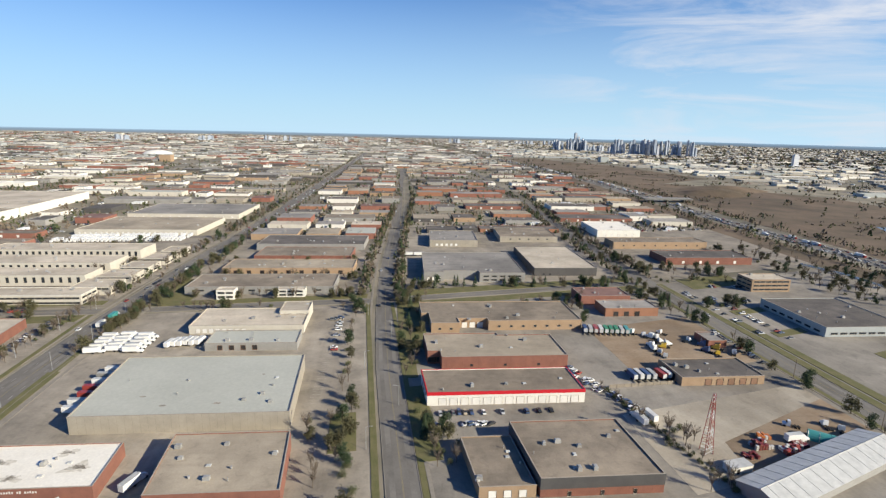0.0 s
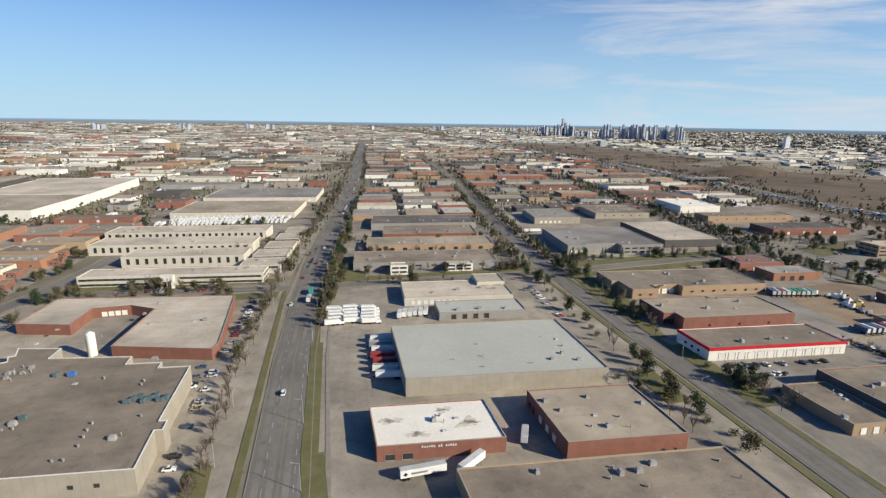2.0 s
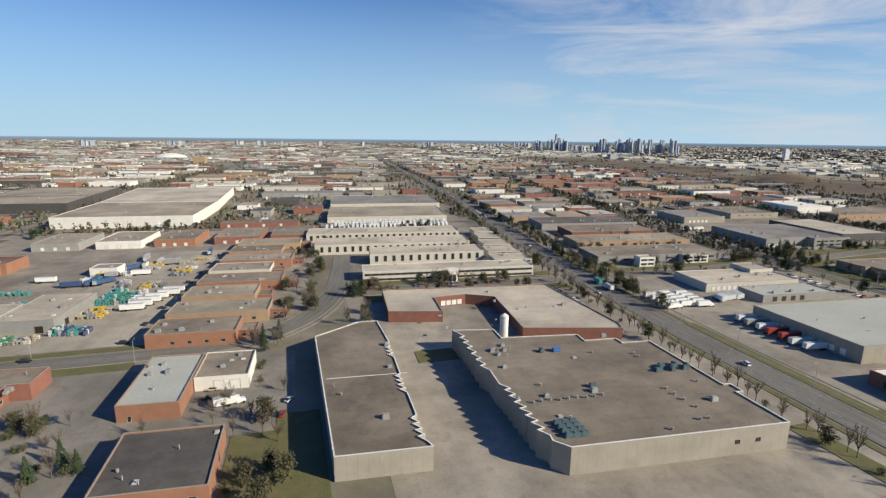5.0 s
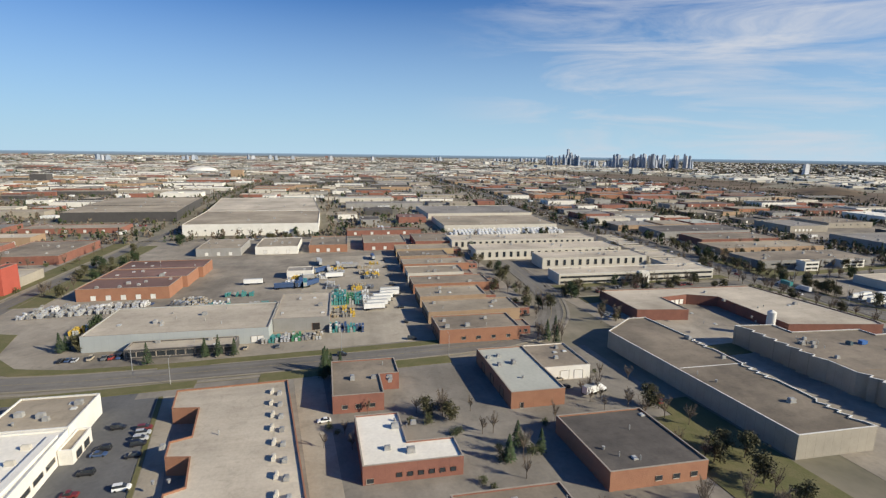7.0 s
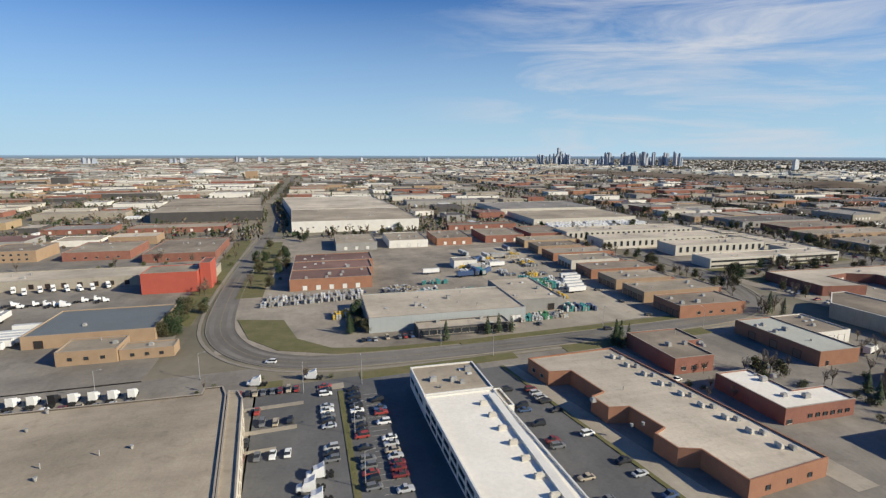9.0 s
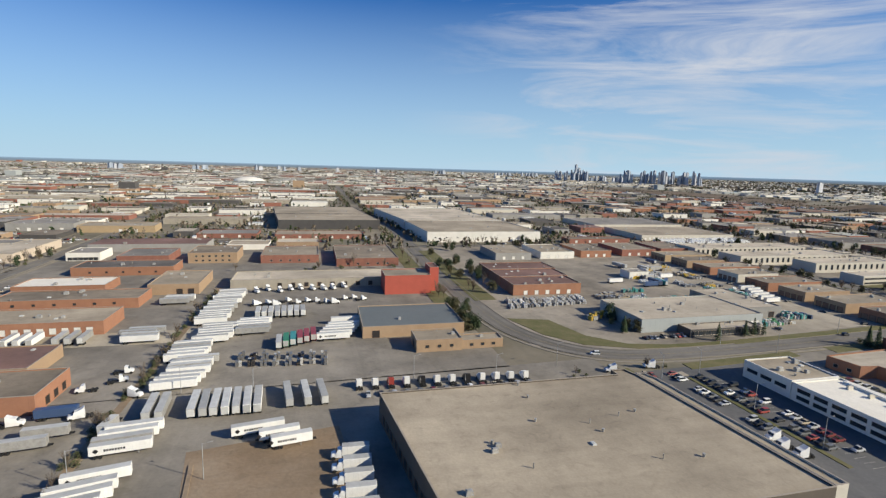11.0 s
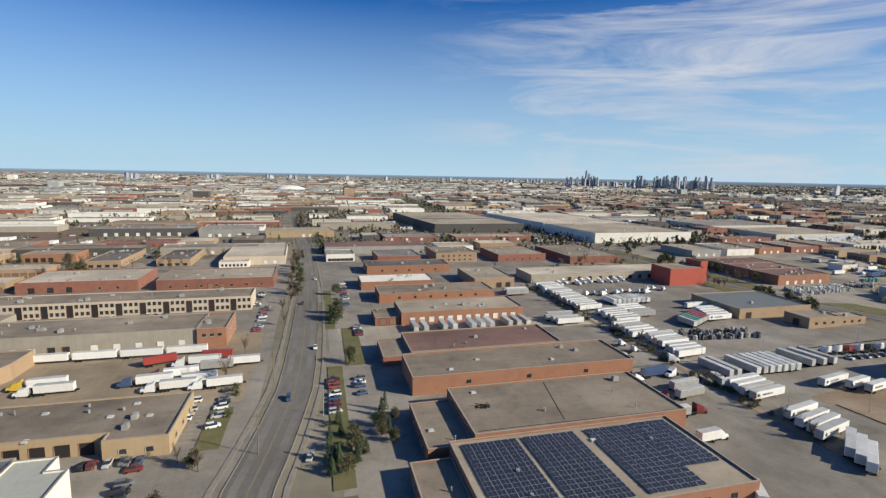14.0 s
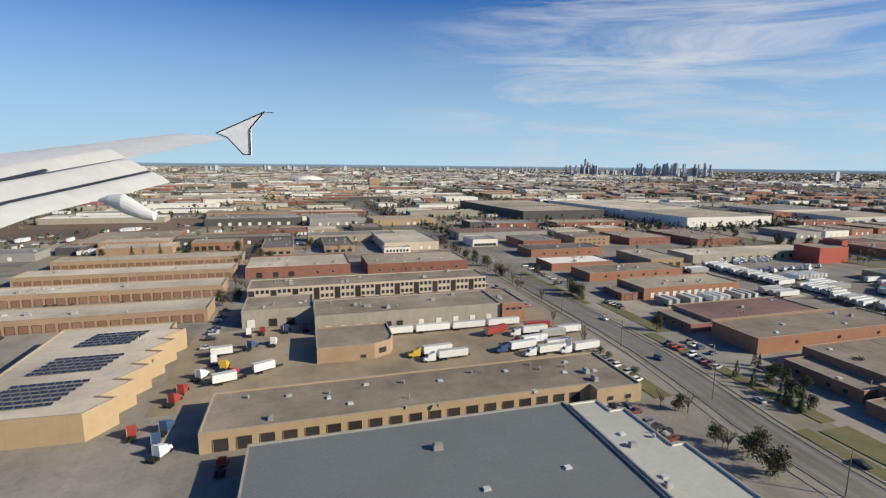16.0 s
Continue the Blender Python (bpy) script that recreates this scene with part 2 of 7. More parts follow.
RUBBER = material("black_rubber", (0.02, 0.02, 0.02), 0.9)
STEELP = material("galvanised_steel", (0.45, 0.45, 0.44), 0.5, metal=0.4)
WOODP = material("grey_wooden_pole", (0.2, 0.16, 0.12), 0.9)
BARK = material("bark", (0.13, 0.1, 0.075), 0.95)
TWIG = material("bare_twigs", (0.19, 0.15, 0.11), 0.95, (0.13, 0.105, 0.075), 0.5, 4, 0.7, vary=0.2)
NEEDLE = material("dark_evergreen_needles", (0.035, 0.055, 0.025), 0.85, (0.06, 0.08, 0.035), 0.5, 4, 0.7, vary=0.2)
SHRUB = material("olive_shrub_leaves", (0.07, 0.085, 0.035), 0.85, (0.11, 0.11, 0.05), 0.5, 4, 0.7, vary=0.2)
OLIVE = material("olive_brown_needles", (0.075, 0.073, 0.035), 0.85, (0.11, 0.095, 0.05), 0.5, 4, 0.7, vary=0.2)
SOLAR = material("dark_blue_solar_cells", (0.02, 0.026, 0.044), 0.25, (0.03, 0.038, 0.058), 0.6, 4, 0.5, spec=0.6)
PAINT = {n: material("paint_" + n, c, 0.35, [v * 0.9 for v in c], 0.6, 4, 0.3, spec=0.5) for n, c in {
    "white": (0.72, 0.72, 0.7), "silver": (0.42, 0.43, 0.44), "black": (0.02, 0.02, 0.022), "grey": (0.15, 0.155, 0.16),
    "red": (0.3, 0.05, 0.04), "blue": (0.05, 0.085, 0.17), "beige": (0.4, 0.34, 0.25), "teal": (0.06, 0.27, 0.25),
    "green": (0.05, 0.22, 0.1), "orange": (0.5, 0.16, 0.04), "yellow": (0.6, 0.4, 0.05), "maroon": (0.16, 0.03, 0.03)}.items()}
BOXWHITE = material("white_trailer_panels", (0.75, 0.74, 0.7), 0.5, (0.63, 0.62, 0.58), 0.3, 3, 0.5, vary=0.08, panel=(1.22, 60, 0.9, 0.04))
BOXROOF = material("trailer_roof_sheet", (0.5, 0.5, 0.475), 0.5, (0.34, 0.34, 0.325), 0.3, 3, 0.6, vary=0.25)
SPLASH = material("dark_roof_stain", (0.2, 0.17, 0.13), 0.95, (0.58, 0.54, 0.46), 0.45, 2, 1.0)
HALO = material("faint_roof_stain", (0.5, 0.45, 0.36), 0.95, (0.68, 0.63, 0.53), 0.5, 2, 1.0)
SOOT = material("sooty_roof_stain", (0.16, 0.14, 0.11), 0.95, (0.42, 0.38, 0.31), 0.6, 3, 1.0)
CHILLER = material("blue_grey_plant_metal", (0.1, 0.15, 0.165), 0.6, (0.06, 0.085, 0.095), 0.8, 4, 0.6)
SEAM = material("orange_sealed_seam", (0.3, 0.2, 0.1), 0.9, (0.22, 0.16, 0.095), 0.5, 3, 0.6)
TAR = material("black_tar_seam", (0.035, 0.03, 0.027), 0.9)


# ---- mesh helpers ----
def box(bm, x0, x1, y0, y1, z0, z1, mi=0):
    v = [bm.verts.new((x, y, z)) for z in (z0, z1) for x, y in ((x0, y0), (x1, y0), (x1, y1), (x0, y1))]
    for f in ((3, 2, 1, 0), (4, 5, 6, 7), (0, 1, 5, 4), (1, 2, 6, 5), (2, 3, 7, 6), (3, 0, 4, 7)):
        bm.faces.new([v[i] for i in f]).material_index = mi


def tube(bm, x, y, z0, z1, r0, r1, n=8, mi=0):
    a = [bm.verts.new((x + r0 * math.cos(i * math.tau / n), y + r0 * math.sin(i * math.tau / n), z0)) for i in range(n)]
    b = [bm.verts.new((x + r1 * math.cos(i * math.tau / n), y + r1 * math.sin(i * math.tau / n), z1)) for i in range(n)]
    for i in range(n):
        bm.faces.new((a[i], a[(i + 1) % n], b[(i + 1) % n], b[i])).material_index = mi
    bm.faces.new(a[::-1]).material_index = mi
    bm.faces.new(b).material_index = mi


def rod(bm, p, q, r, n=5, mi=0):
    p, q = Vector(p), Vector(q)
    m = (q - p).to_track_quat("Z", "Y").to_matrix()
    ring = [m @ Vector((r * math.cos(i * math.tau / n), r * math.sin(i * math.tau / n), 0)) for i in range(n)]
    a, b = [bm.verts.new(p + o) for o in ring], [bm.verts.new(q + o) for o in ring]
    for i in range(n):
        bm.faces.new((a[i], a[(i + 1) % n], b[(i + 1) % n], b[i])).material_index = mi


def mesh(name, bm, *mats):
    me = bpy.data.meshes.new(name)
    bm.to_mesh(me)
    bm.free()
    for m in mats:
        me.materials.append(m)
    return me


def made(name, build, *mats):
    bm = bmesh.new()
    build(bm)
    return mesh(name, bm, *mats)


def part(name, me, parent, label="", at=None):
    ob = new(name, me)
    ob.parent = parent
    if at is not None:
        ob.matrix_local = at
    return tagged(ob, label) if label else ob


def ring(pts, off):
    """The loop pts (counter-clockwise) moved inwards by off."""
    out = []
    n = len(pts)
    for i in range(n):
        a, b, c = Vector(pts[i - 1]), Vector(pts[i]), Vector(pts[(i + 1) % n])
        d0, d1 = (b - a).normalized(), (c - b).normalized()
        n0, n1 = Vector((-d0.y, d0.x)), Vector((-d1.y, d1.x))
        k = n0 + n1
        k = k / max(0.35, k.dot(n0)) if k.length > 1e-6 else n0
        out.append(b + k * off)
    return out


def slab(bm, pts, z0, z1, mi=0):
    """A flat plate with the outline pts."""
    a, b = [bm.verts.new((*p, z0)) for p in pts], [bm.verts.new((*p, z1)) for p in pts]
    n = len(pts)
    for i in range(n):
        bm.faces.new((a[i], a[(i + 1) % n], b[(i + 1) % n], b[i])).material_index = mi
    bm.faces.new(b).material_index = mi
    bm.faces.new(a[::-1]).material_index = mi


def hoop(bm, outer, inner, z0, z1, mi=0):
    """A closed band between two loops."""
    n = len(outer)
    o0, o1 = [bm.verts.new((*p, z0)) for p in outer], [bm.verts.new((*p, z1)) for p in outer]
    i0, i1 = [bm.verts.new((*p, z0)) for p in inner], [bm.verts.new((*p, z1)) for p in inner]
    for k in range(n):
        j = (k + 1) % n
        for f in ((o0[k], o0[j], o1[j], o1[k]), (i0[j], i0[k], i1[k], i1[j]), (o1[k], o1[j], i1[j], i1[k]), (i0[k], i0[j], o0[j], o0[k])):
            bm.faces.new(f).material_index = mi


def rect(x0, x1, y0, y1):
    return [(x0, y0), (x1, y0), (x1, y1), (x0, y1)]


def teeth(x, y_from, y_to, n, deep):
    """The stepped edge of a row of slanted truck docks, from y_from to y_to along x."""
    out = []
    for i in range(n):
        ya, yb = y_from + (y_to - y_from) * i / n, y_from + (y_to - y_from) * (i + 1) / n
        out += [(x, ya), (x + deep, ya + 0.8 * (yb - ya))]
    return out


# ---- plan ----
# Places below are given on the plan's own grid (x east, y north). lay() sets them on the ground by a smooth correction of that grid.
SURVEY = ((-488.94, 375.76), (5.14, 332.48), (10.17, 18.92), (-9.99, -1.53), (653.60, 46.14), (4.33, -2.57), (23.44, 14.13), (-1.39, 17.08), (-10.67, -0.44), (1.11, 18.36), (-5.52, -20.22), (8.17, -3.54), (31.16, -13.56), (-20.05, -40.99), (-17.41, -24.40), (4.38, 8.46), (13.19, 48.39), (-3.15, -21.13), (0.96, 10.44), (-11.75, 15.47), (8.52, 16.89), (-2.72, -20.71))
EAST_EDGES = ((-1236, -1237), (-1062, -1081), (-900, -922), (-805, -868), (-718, -744), (-600, -612), (-528, -545), (-476, -490), (-400, -425), (-330, -349), (-195, -233), (-10, -40), (226, 110), (9000, 330))


def lay(x, y):
    xc, yc = min(max(x, -1500), 600), min(max(y, 40), 850)
    u, v = (xc + 500) / 700, (yc - 350) / 300
    terms = [u ** i * v ** j for i in range(7) for j in range(4) if i + j <= 6 and (j < 3 or i < 4)]
    return sum(t * c[0] for t, c in zip(terms, SURVEY)) + 0.98 * (x - xc), sum(t * c[1] for t, c in zip(terms, SURVEY)) + 1.17 * (y - yc)


def spot(x, y, east=None):
    """As lay(), but rows across the block stay square to its streets."""
    if east is None:
        east = next(e for lim, e in EAST_EDGES if x < lim)
    return lay(x, y)[0], lay(east, y)[1]


# ---- ground, roads ----
def plate(name, pts, z, mat, label, category, thick=0.12):
    bm = bmesh.new()
    slab(bm, [lay(*p) for p in pts], z - thick, z)
    return tagged(new(name, mesh(name, bm, mat)), label, category, kind="structure")


def sheet():
    bm = bmesh.new()
    n, r0 = 96, 9700.0
    inner = [bm.verts.new((-590 + r0 * math.cos(i * math.tau / n), 110 + r0 * math.sin(i * math.tau / n), 0)) for i in range(n)]
    bm.faces.new(inner)
    tagged(new("ground", mesh("ground", bm, SHEET)), "flat brown and grey suburban ground reaching the horizon", "ground", kind="structure")


sheet()


def distance_ring():
    """Far land and the lake beyond it, as a band all round."""
    m = bpy.data.materials.new("hazed_land_and_lake")
    m.use_nodes = True
    nt = m.node_tree
    geo = nt.nodes.new("ShaderNodeNewGeometry")
    sep = nt.nodes.new("ShaderNodeSeparateXYZ")
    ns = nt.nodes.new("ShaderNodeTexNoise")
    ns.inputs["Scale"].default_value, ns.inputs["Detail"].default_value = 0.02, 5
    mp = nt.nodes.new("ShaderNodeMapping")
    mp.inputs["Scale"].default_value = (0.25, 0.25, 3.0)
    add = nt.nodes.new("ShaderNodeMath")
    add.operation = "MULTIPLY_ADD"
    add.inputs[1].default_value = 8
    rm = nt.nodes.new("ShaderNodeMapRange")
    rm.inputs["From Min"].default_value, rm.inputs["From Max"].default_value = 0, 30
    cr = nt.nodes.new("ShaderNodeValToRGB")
    # Distance haze is painted into these pale blue-grey tones.
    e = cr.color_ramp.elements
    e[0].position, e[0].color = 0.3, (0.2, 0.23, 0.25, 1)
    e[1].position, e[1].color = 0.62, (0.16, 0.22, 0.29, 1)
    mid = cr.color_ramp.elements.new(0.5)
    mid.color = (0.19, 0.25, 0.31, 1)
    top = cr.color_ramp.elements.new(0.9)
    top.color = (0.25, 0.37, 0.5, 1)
    b = nt.nodes["Principled BSDF"]
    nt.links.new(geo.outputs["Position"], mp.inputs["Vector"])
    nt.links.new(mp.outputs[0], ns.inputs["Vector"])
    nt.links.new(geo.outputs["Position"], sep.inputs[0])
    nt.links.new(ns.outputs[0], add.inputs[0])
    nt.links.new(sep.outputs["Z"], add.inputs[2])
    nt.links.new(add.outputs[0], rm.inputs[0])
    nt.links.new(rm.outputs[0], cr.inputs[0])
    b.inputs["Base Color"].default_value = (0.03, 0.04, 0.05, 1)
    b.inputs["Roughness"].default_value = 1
    # The band's own glow keeps it pale without sunlight.
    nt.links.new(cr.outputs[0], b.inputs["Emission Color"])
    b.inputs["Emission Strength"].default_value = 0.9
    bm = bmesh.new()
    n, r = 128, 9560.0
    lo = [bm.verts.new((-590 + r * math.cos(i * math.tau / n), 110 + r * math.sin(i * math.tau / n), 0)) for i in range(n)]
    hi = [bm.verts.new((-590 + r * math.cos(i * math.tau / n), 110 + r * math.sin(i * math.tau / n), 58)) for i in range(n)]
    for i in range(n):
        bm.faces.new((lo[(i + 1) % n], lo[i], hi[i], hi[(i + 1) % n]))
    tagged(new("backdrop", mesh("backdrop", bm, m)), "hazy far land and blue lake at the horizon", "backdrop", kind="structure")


distance_ring()


def road(name, pts, width, label, walks=(), line=True, north=True):
    """A road along the middle line pts, with its kerbs, wheel tracks and lane lines."""
    pts = [Vector(lay(*p)) for p in pts]
    for _ in range(2):      # round the bends
        pts = [pts[0]] + [q for a, b in zip(pts, pts[1:]) for q in (a.lerp(b, 0.25), a.lerp(b, 0.75))] + [pts[-1]]

    def edge(off):
        out = []
        for i, p in enumerate(pts):
            a, b = Vector(pts[max(i - 1, 0)]), Vector(pts[min(i + 1, len(pts) - 1)])
            d = (b - a).normalized()
            out.append(Vector(p) + Vector((d.y, -d.x)) * off)
        return out

    def strip(bm, o0, o1, z0, z1, mi=0):
        a, b = edge(o0), edge(o1)
        slab(bm, a + b[::-1], z0, z1, mi)

    bm = bmesh.new()
    strip(bm, width / 2, -width / 2, -0.05, 0.10)
    ob = tagged(new(name, mesh(name, bm, ASPHALT)), label, "road", kind="structure")
    bm = bmesh.new()
    for o in ([-0.3, 0.3] if width < 16 else [-0.36, -0.13, 0.13, 0.36]):
        strip(bm, width * o + 1.1, width * o - 1.1, 0.09, 0.104)
    part("wheel_track", mesh("wheel_track", bm, WORN), ob, "paler worn wheel tracks")
    bm = bmesh.new()
    for s in (1, -1):
        strip(bm, s * (width / 2 + 0.15) + 0.15, s * (width / 2 + 0.15) - 0.15, -0.05, 0.24)
    part("kerb", mesh("kerb", bm, WALK), ob, "pale concrete kerb")
    if line:
        bm = bmesh.new()
        strip(bm, 0.22, 0.1, 0.09, 0.108)
        strip(bm, -0.1, -0.22, 0.09, 0.108)
        part("centre_line", mesh("centre_line", bm, YELLOW), ob, "faded yellow double line")
        if width > 16:
            bm = bmesh.new()
            for o in (0.25, -0.25):
                e = edge(width * o)
                for a, b in zip(e, e[1:]):
                    d = (b - a)
                    k = max(1, int(d.length / 9))
                    for j in range(k):
                        p, q = a + d * (j / k), a + d * ((j + 0.4) / k)
                        s = Vector((d.y, -d.x)).normalized() * 0.09
                        bm.faces.new([bm.verts.new((*w, 0.109)) for w in (p + s, q + s, q - s, p - s)])
            part("lane_line", mesh("lane_line", bm, LINE), ob, "broken white lane lines")
    for off, w in walks:
        bm = bmesh.new()
        strip(bm, off + w / 2, off - w / 2, -0.05, 0.2)
        part("footway", mesh("footway", bm, WALK), ob, "narrow concrete footway")
    return ob


# lots under the blocks: one paved plate a block
# The two near blocks east of x = 9 take darker asphalt to imitate vignetting.
for x0, x1, y0, y1, mat in (
        (-181, -12, 60, 322, LOT), (9, 224, 60, 322, LOT_M), (246, 470, 60, 322, LOT_M), (-181, -12, 338, 560, LOT), (9, 224, 338, 640, LOT),
        (246, 470, 338, 640, LOT), (-372, -209, 60, 326, LOT), (-372, -209, 344, 560, LOT), (-600, -398, 60, 254, LOT_M),
        (-690, -400, 276, 560, LOT), (-690, -600, 60, 254, LOT_D), (-1034, -690, 60, 272, LOT_M), (-1034, -734, 272, 560, LOT_M),
        (-1500, -1060, 60, 560, LOT_M), (-712, -690, 290, 560, LOT)):
    plate("pavement", rect(x0, x1, y0, y1), 0.05, mat, "cracked grey asphalt yards and car parks of a block", "pavement")

road("road_east_street", [(-1.5, 40), (-1.5, 330), (-1.5, 620), (-1.5, 1500)], 13, "straight two-lane asphalt street between warehouses", ((-10.5, 1.6), (10.5, 1.6)))
road("road_avenue", [(-195, 40), (-195, 330), (-195, 700), (-195, 2600)], 20, "wide four-lane asphalt avenue with worn lanes", ((-13.5, 1.8), (16, 1.8)))
road("road_far_east", [(236, 40), (236, 330), (240, 700), (240, 1500)], 14, "two-lane asphalt street with dry verges", ((-10, 1.6),))
road("road_cross_street", [(-372, 352), (-330, 340), (-280, 333), (-206, 330)], 11, "side street meeting the avenue", ((-8, 1.6),))
road("road_cross_street_east", [(-184, 330), (-8, 330)], 11, "side street with grass verges", ())
road("road_cross_street_far", [(5, 330), (229, 330)], 11, "side street with grass verges", ())
road("road_loop", [(-716, 600), (-722, 420), (-718, 330), (-708, 300), (-690, 279), (-660, 268), (-560, 264), (-450, 264), (-418, 272), (-396, 292), (-384, 318), (-376, 352), (-376, 470), (-380, 540)], 13,
     "curving two-lane asphalt street with concrete kerbs", ((9.5, 1.6),))
road("road_west_street", [(-1062, 60), (-1060, 215), (-1052, 255), (-1046, 300), (-1045, 500), (-1045, 1100)], 12.5, "two-lane asphalt street past loading yards", ((-9.5, 1.5), (9.5, 1.5)))
road("road_west_cross", [(-1500, 532), (-1240, 517), (-1180, 497), (-1050, 484)], 11, "quiet side street between brick units", ())
road("road_north_cross", [(-1040, 570), (-376, 548), (-206, 560), (240, 640)], 12, "distant cross street", ())
road("road_far_street", [(-712, 600), (-715, 1900)], 13, "straight far street lined with bare trees", ())
road("road_highway", [(620, -200), (552, 300), (552, 700), (560, 1400), (470, 2600)], 34, "busy divided highway", (), line=False)


LAID = []


def strip_plate(x0, x1, y0, y1, mat=GRASS, z=0.22, label="strip of dull spring grass", name="verge"):
    LAID.append(name)
    z += 0.006 * (len(LAID) % 9)      # no two strips in one plane
    plate(name, rect(x0, x1, y0, y1), z, mat, label, "grass" if mat is GRASS else "yard", 0.3)


# verges and yards
for a in ((-184, -181, 60, 322), (-180.5, -172, 60, 150), (-180.5, -174, 150, 240), (-209, -206, 60, 324), (-220, -211, 60, 150), (-12, -9, 60, 322), (7, 9.6, 60, 322),
          (12, 22, 138, 196), (12, 20, 205, 240), (-25, -13, 150, 178), (12, 30, 240, 322), (30, 224, 312, 323), (226, 229, 60, 322), (252, 259, 60, 232), (264, 292, 198, 206), (264, 294, 238, 247), (300, 340, 238, 250), (306, 330, 150, 162), (244, 250, 60, 322), 
          (270, 330, 300, 330), (-181, -12, 337, 346), (9, 224, 337, 350), (-181, -150, 346, 400), (-360, -211, 312, 324), (-366, -212, 344, 352), (-600, -430, 271, 276),
          (-555, -470, 250, 257), (-650, -580, 251, 257), (-417, -400, 130, 190), (-1036, -1030, 225, 300), (-1049, -1043.5, 140, 224), (-1041.5, -1030, 190, 222), (-1028, -1020, 300, 345),
          (-1075, -1068, 250, 274), (-1036, -1031, 345, 420), (-402, -386, 60, 200), (-716, -700, 370, 545), (-745, -731, 330, 560), (-340, -320, 228, 240)):
    strip_plate(*a)
plate("lawn", [(-708.5, 333), (-699, 304.5), (-684, 287.5), (-658, 277), (-630, 274.2), (-600, 272.8), (-600, 276), (-638, 278.5), (-660, 284), (-676, 299), (-684, 326)], 0.22, GRASS, "curved green lawn inside the road bend", "grass", 0.3)
plate("car_park", [(-602, 150), (-577, 150), (-591.5, 246), (-604, 246)], 0.085, LOT_D, "dark asphalt car park between two buildings", "pavement")
plate("verge", [(-576.5, 150), (-575, 150), (-589.5, 246), (-591, 246)], 0.3, GRASS, "narrow weedy hedge strip beside a car park", "grass", 0.3)
plate("dirt_yard", [(-574.8, 150), (-566, 150), (-585, 246), (-589.2, 246)], 0.085, GRAVEL, "pale concrete service lane beside a stepped brick wall", "yard")
plate("dirt_yard", [(-530.5, 150), (-522, 150), (-529, 250), (-541, 250)], 0.085, GRAVEL, "pale concrete service lane beside a brick wall", "yard")
for a in ((-696, -692, 205, 240), (-692, -674, 224, 226), (-692, -680, 214, 215.5), (-692, -672, 238.5, 240.5), (-667, -657, 246, 250)):
    strip_plate(*a, GRAVEL, 0.2, "raised pale concrete car park island", "traffic_island")
for a in ((-712, -701, 247, 255), (-689, -680, 254, 258.5), (-659.5, -657.5, 180, 244), (-702, -697, 206, 222)):
    strip_plate(*a)
plate("weedy_strip", rect(-889.5, -886.5, 196, 424), 0.12, DIRT, "weedy strip of dirt along a yard boundary", "yard")
plate("weedy_strip", [(-855.5, 229), (-854.2, 229), (-851.6, 207), (-852.8, 207)], 0.4, DIRT, "low bank of dark earth along a dirt patch", "yard", 0.4)
plate("gravel_yard", rect(112, 222, 100, 150), 0.09, GRAVEL, "pale gravel storage yard", "yard")
plate("gravel_yard", rect(140, 222, 176, 246), 0.09, DIRT, "brown dirt truck yard", "yard")
plate("dirt_yard", rect(-1240, -1066, 277.5, 346), 0.09, YARD, "brown dirt truck yard with tyre marks", "yard")
plate("dirt_yard", [(-858, 236), (-812, 241), (-806, 196), (-852, 200)], 0.09, DIRT, "patch of bare brown dirt", "yard")
plate("gravel_yard", rect(-1030, -880, 328, 345), 0.09, GRAVEL, "pale gravel trailer yard", "yard")
plate("gravel_yard", rect(-548, -484, 278, 470), 0.09, GRAVEL, "pale concrete storage yard", "yard")
plate("gravel_yard", rect(-720, -640, 344, 374), 0.09, LOT, "paved stock yard", "yard")
plate("dirt_yard", [(146, 122), (222, 136), (222, 96), (140, 96)], 0.11, DIRT, "brown dirt scrap yard with tyre marks", "yard")
plate("field", [(600, 60), (980, 60), (1040, 560), (1000, 900), (760, 1150), (600, 1180), (588, 800), (586, 420)], 0.06, FIELD, "wide dry brown field beside the highway", "field")
plate("field", [(470, 60), (530, 60), (530, 1300), (430, 1300), (476, 640)], 0.06, FIELD, "dry brown verge of the highway", "field")
plate("field", [(600, 1180), (760, 1150), (1000, 1300), (960, 1800), (700, 2300), (560, 2200)], 0.07, FIELD, "dry brown fields along the highway", "field")
plate("field", [(-1900, 690), (-1320, 655), (-1300, 800), (-1320, 880), (-1900, 900)], 0.06, FIELD, "dry brown vacant land", "field")


def mound(x, y, rx, ry, h):
    bm = bmesh.new()
    x, y = lay(x, y)
    n, rows_ = 28, 7
    rings = []
    for j in range(rows_):
        f = j / (rows_ - 1)
        rings.append([(x + rx * (1 - f) * math.cos(i * math.tau / n) * (1 + 0.15 * noise.noise((i * 0.4, j, x))), y + ry * (1 - f) * math.sin(i * math.tau / n), h * math.sin(f * math.pi / 2) + 0.8 * noise.noise((i, j * 0.7, y)) * f) for i in range(n)])
    vs = [[bm.verts.new(p) for p in r] for r in rings[:-1]]
    for a, b in zip(vs, vs[1:]):
        for i in range(n):
            bm.faces.new((a[i], a[(i + 1) % n], b[(i + 1) % n], b[i]))
    bm.faces.new(vs[-1])
    tagged(new("earth_mound", mesh("earth_mound", bm, FIELD)), "long low grassy earth mound by the highway", "ground", kind="structure")


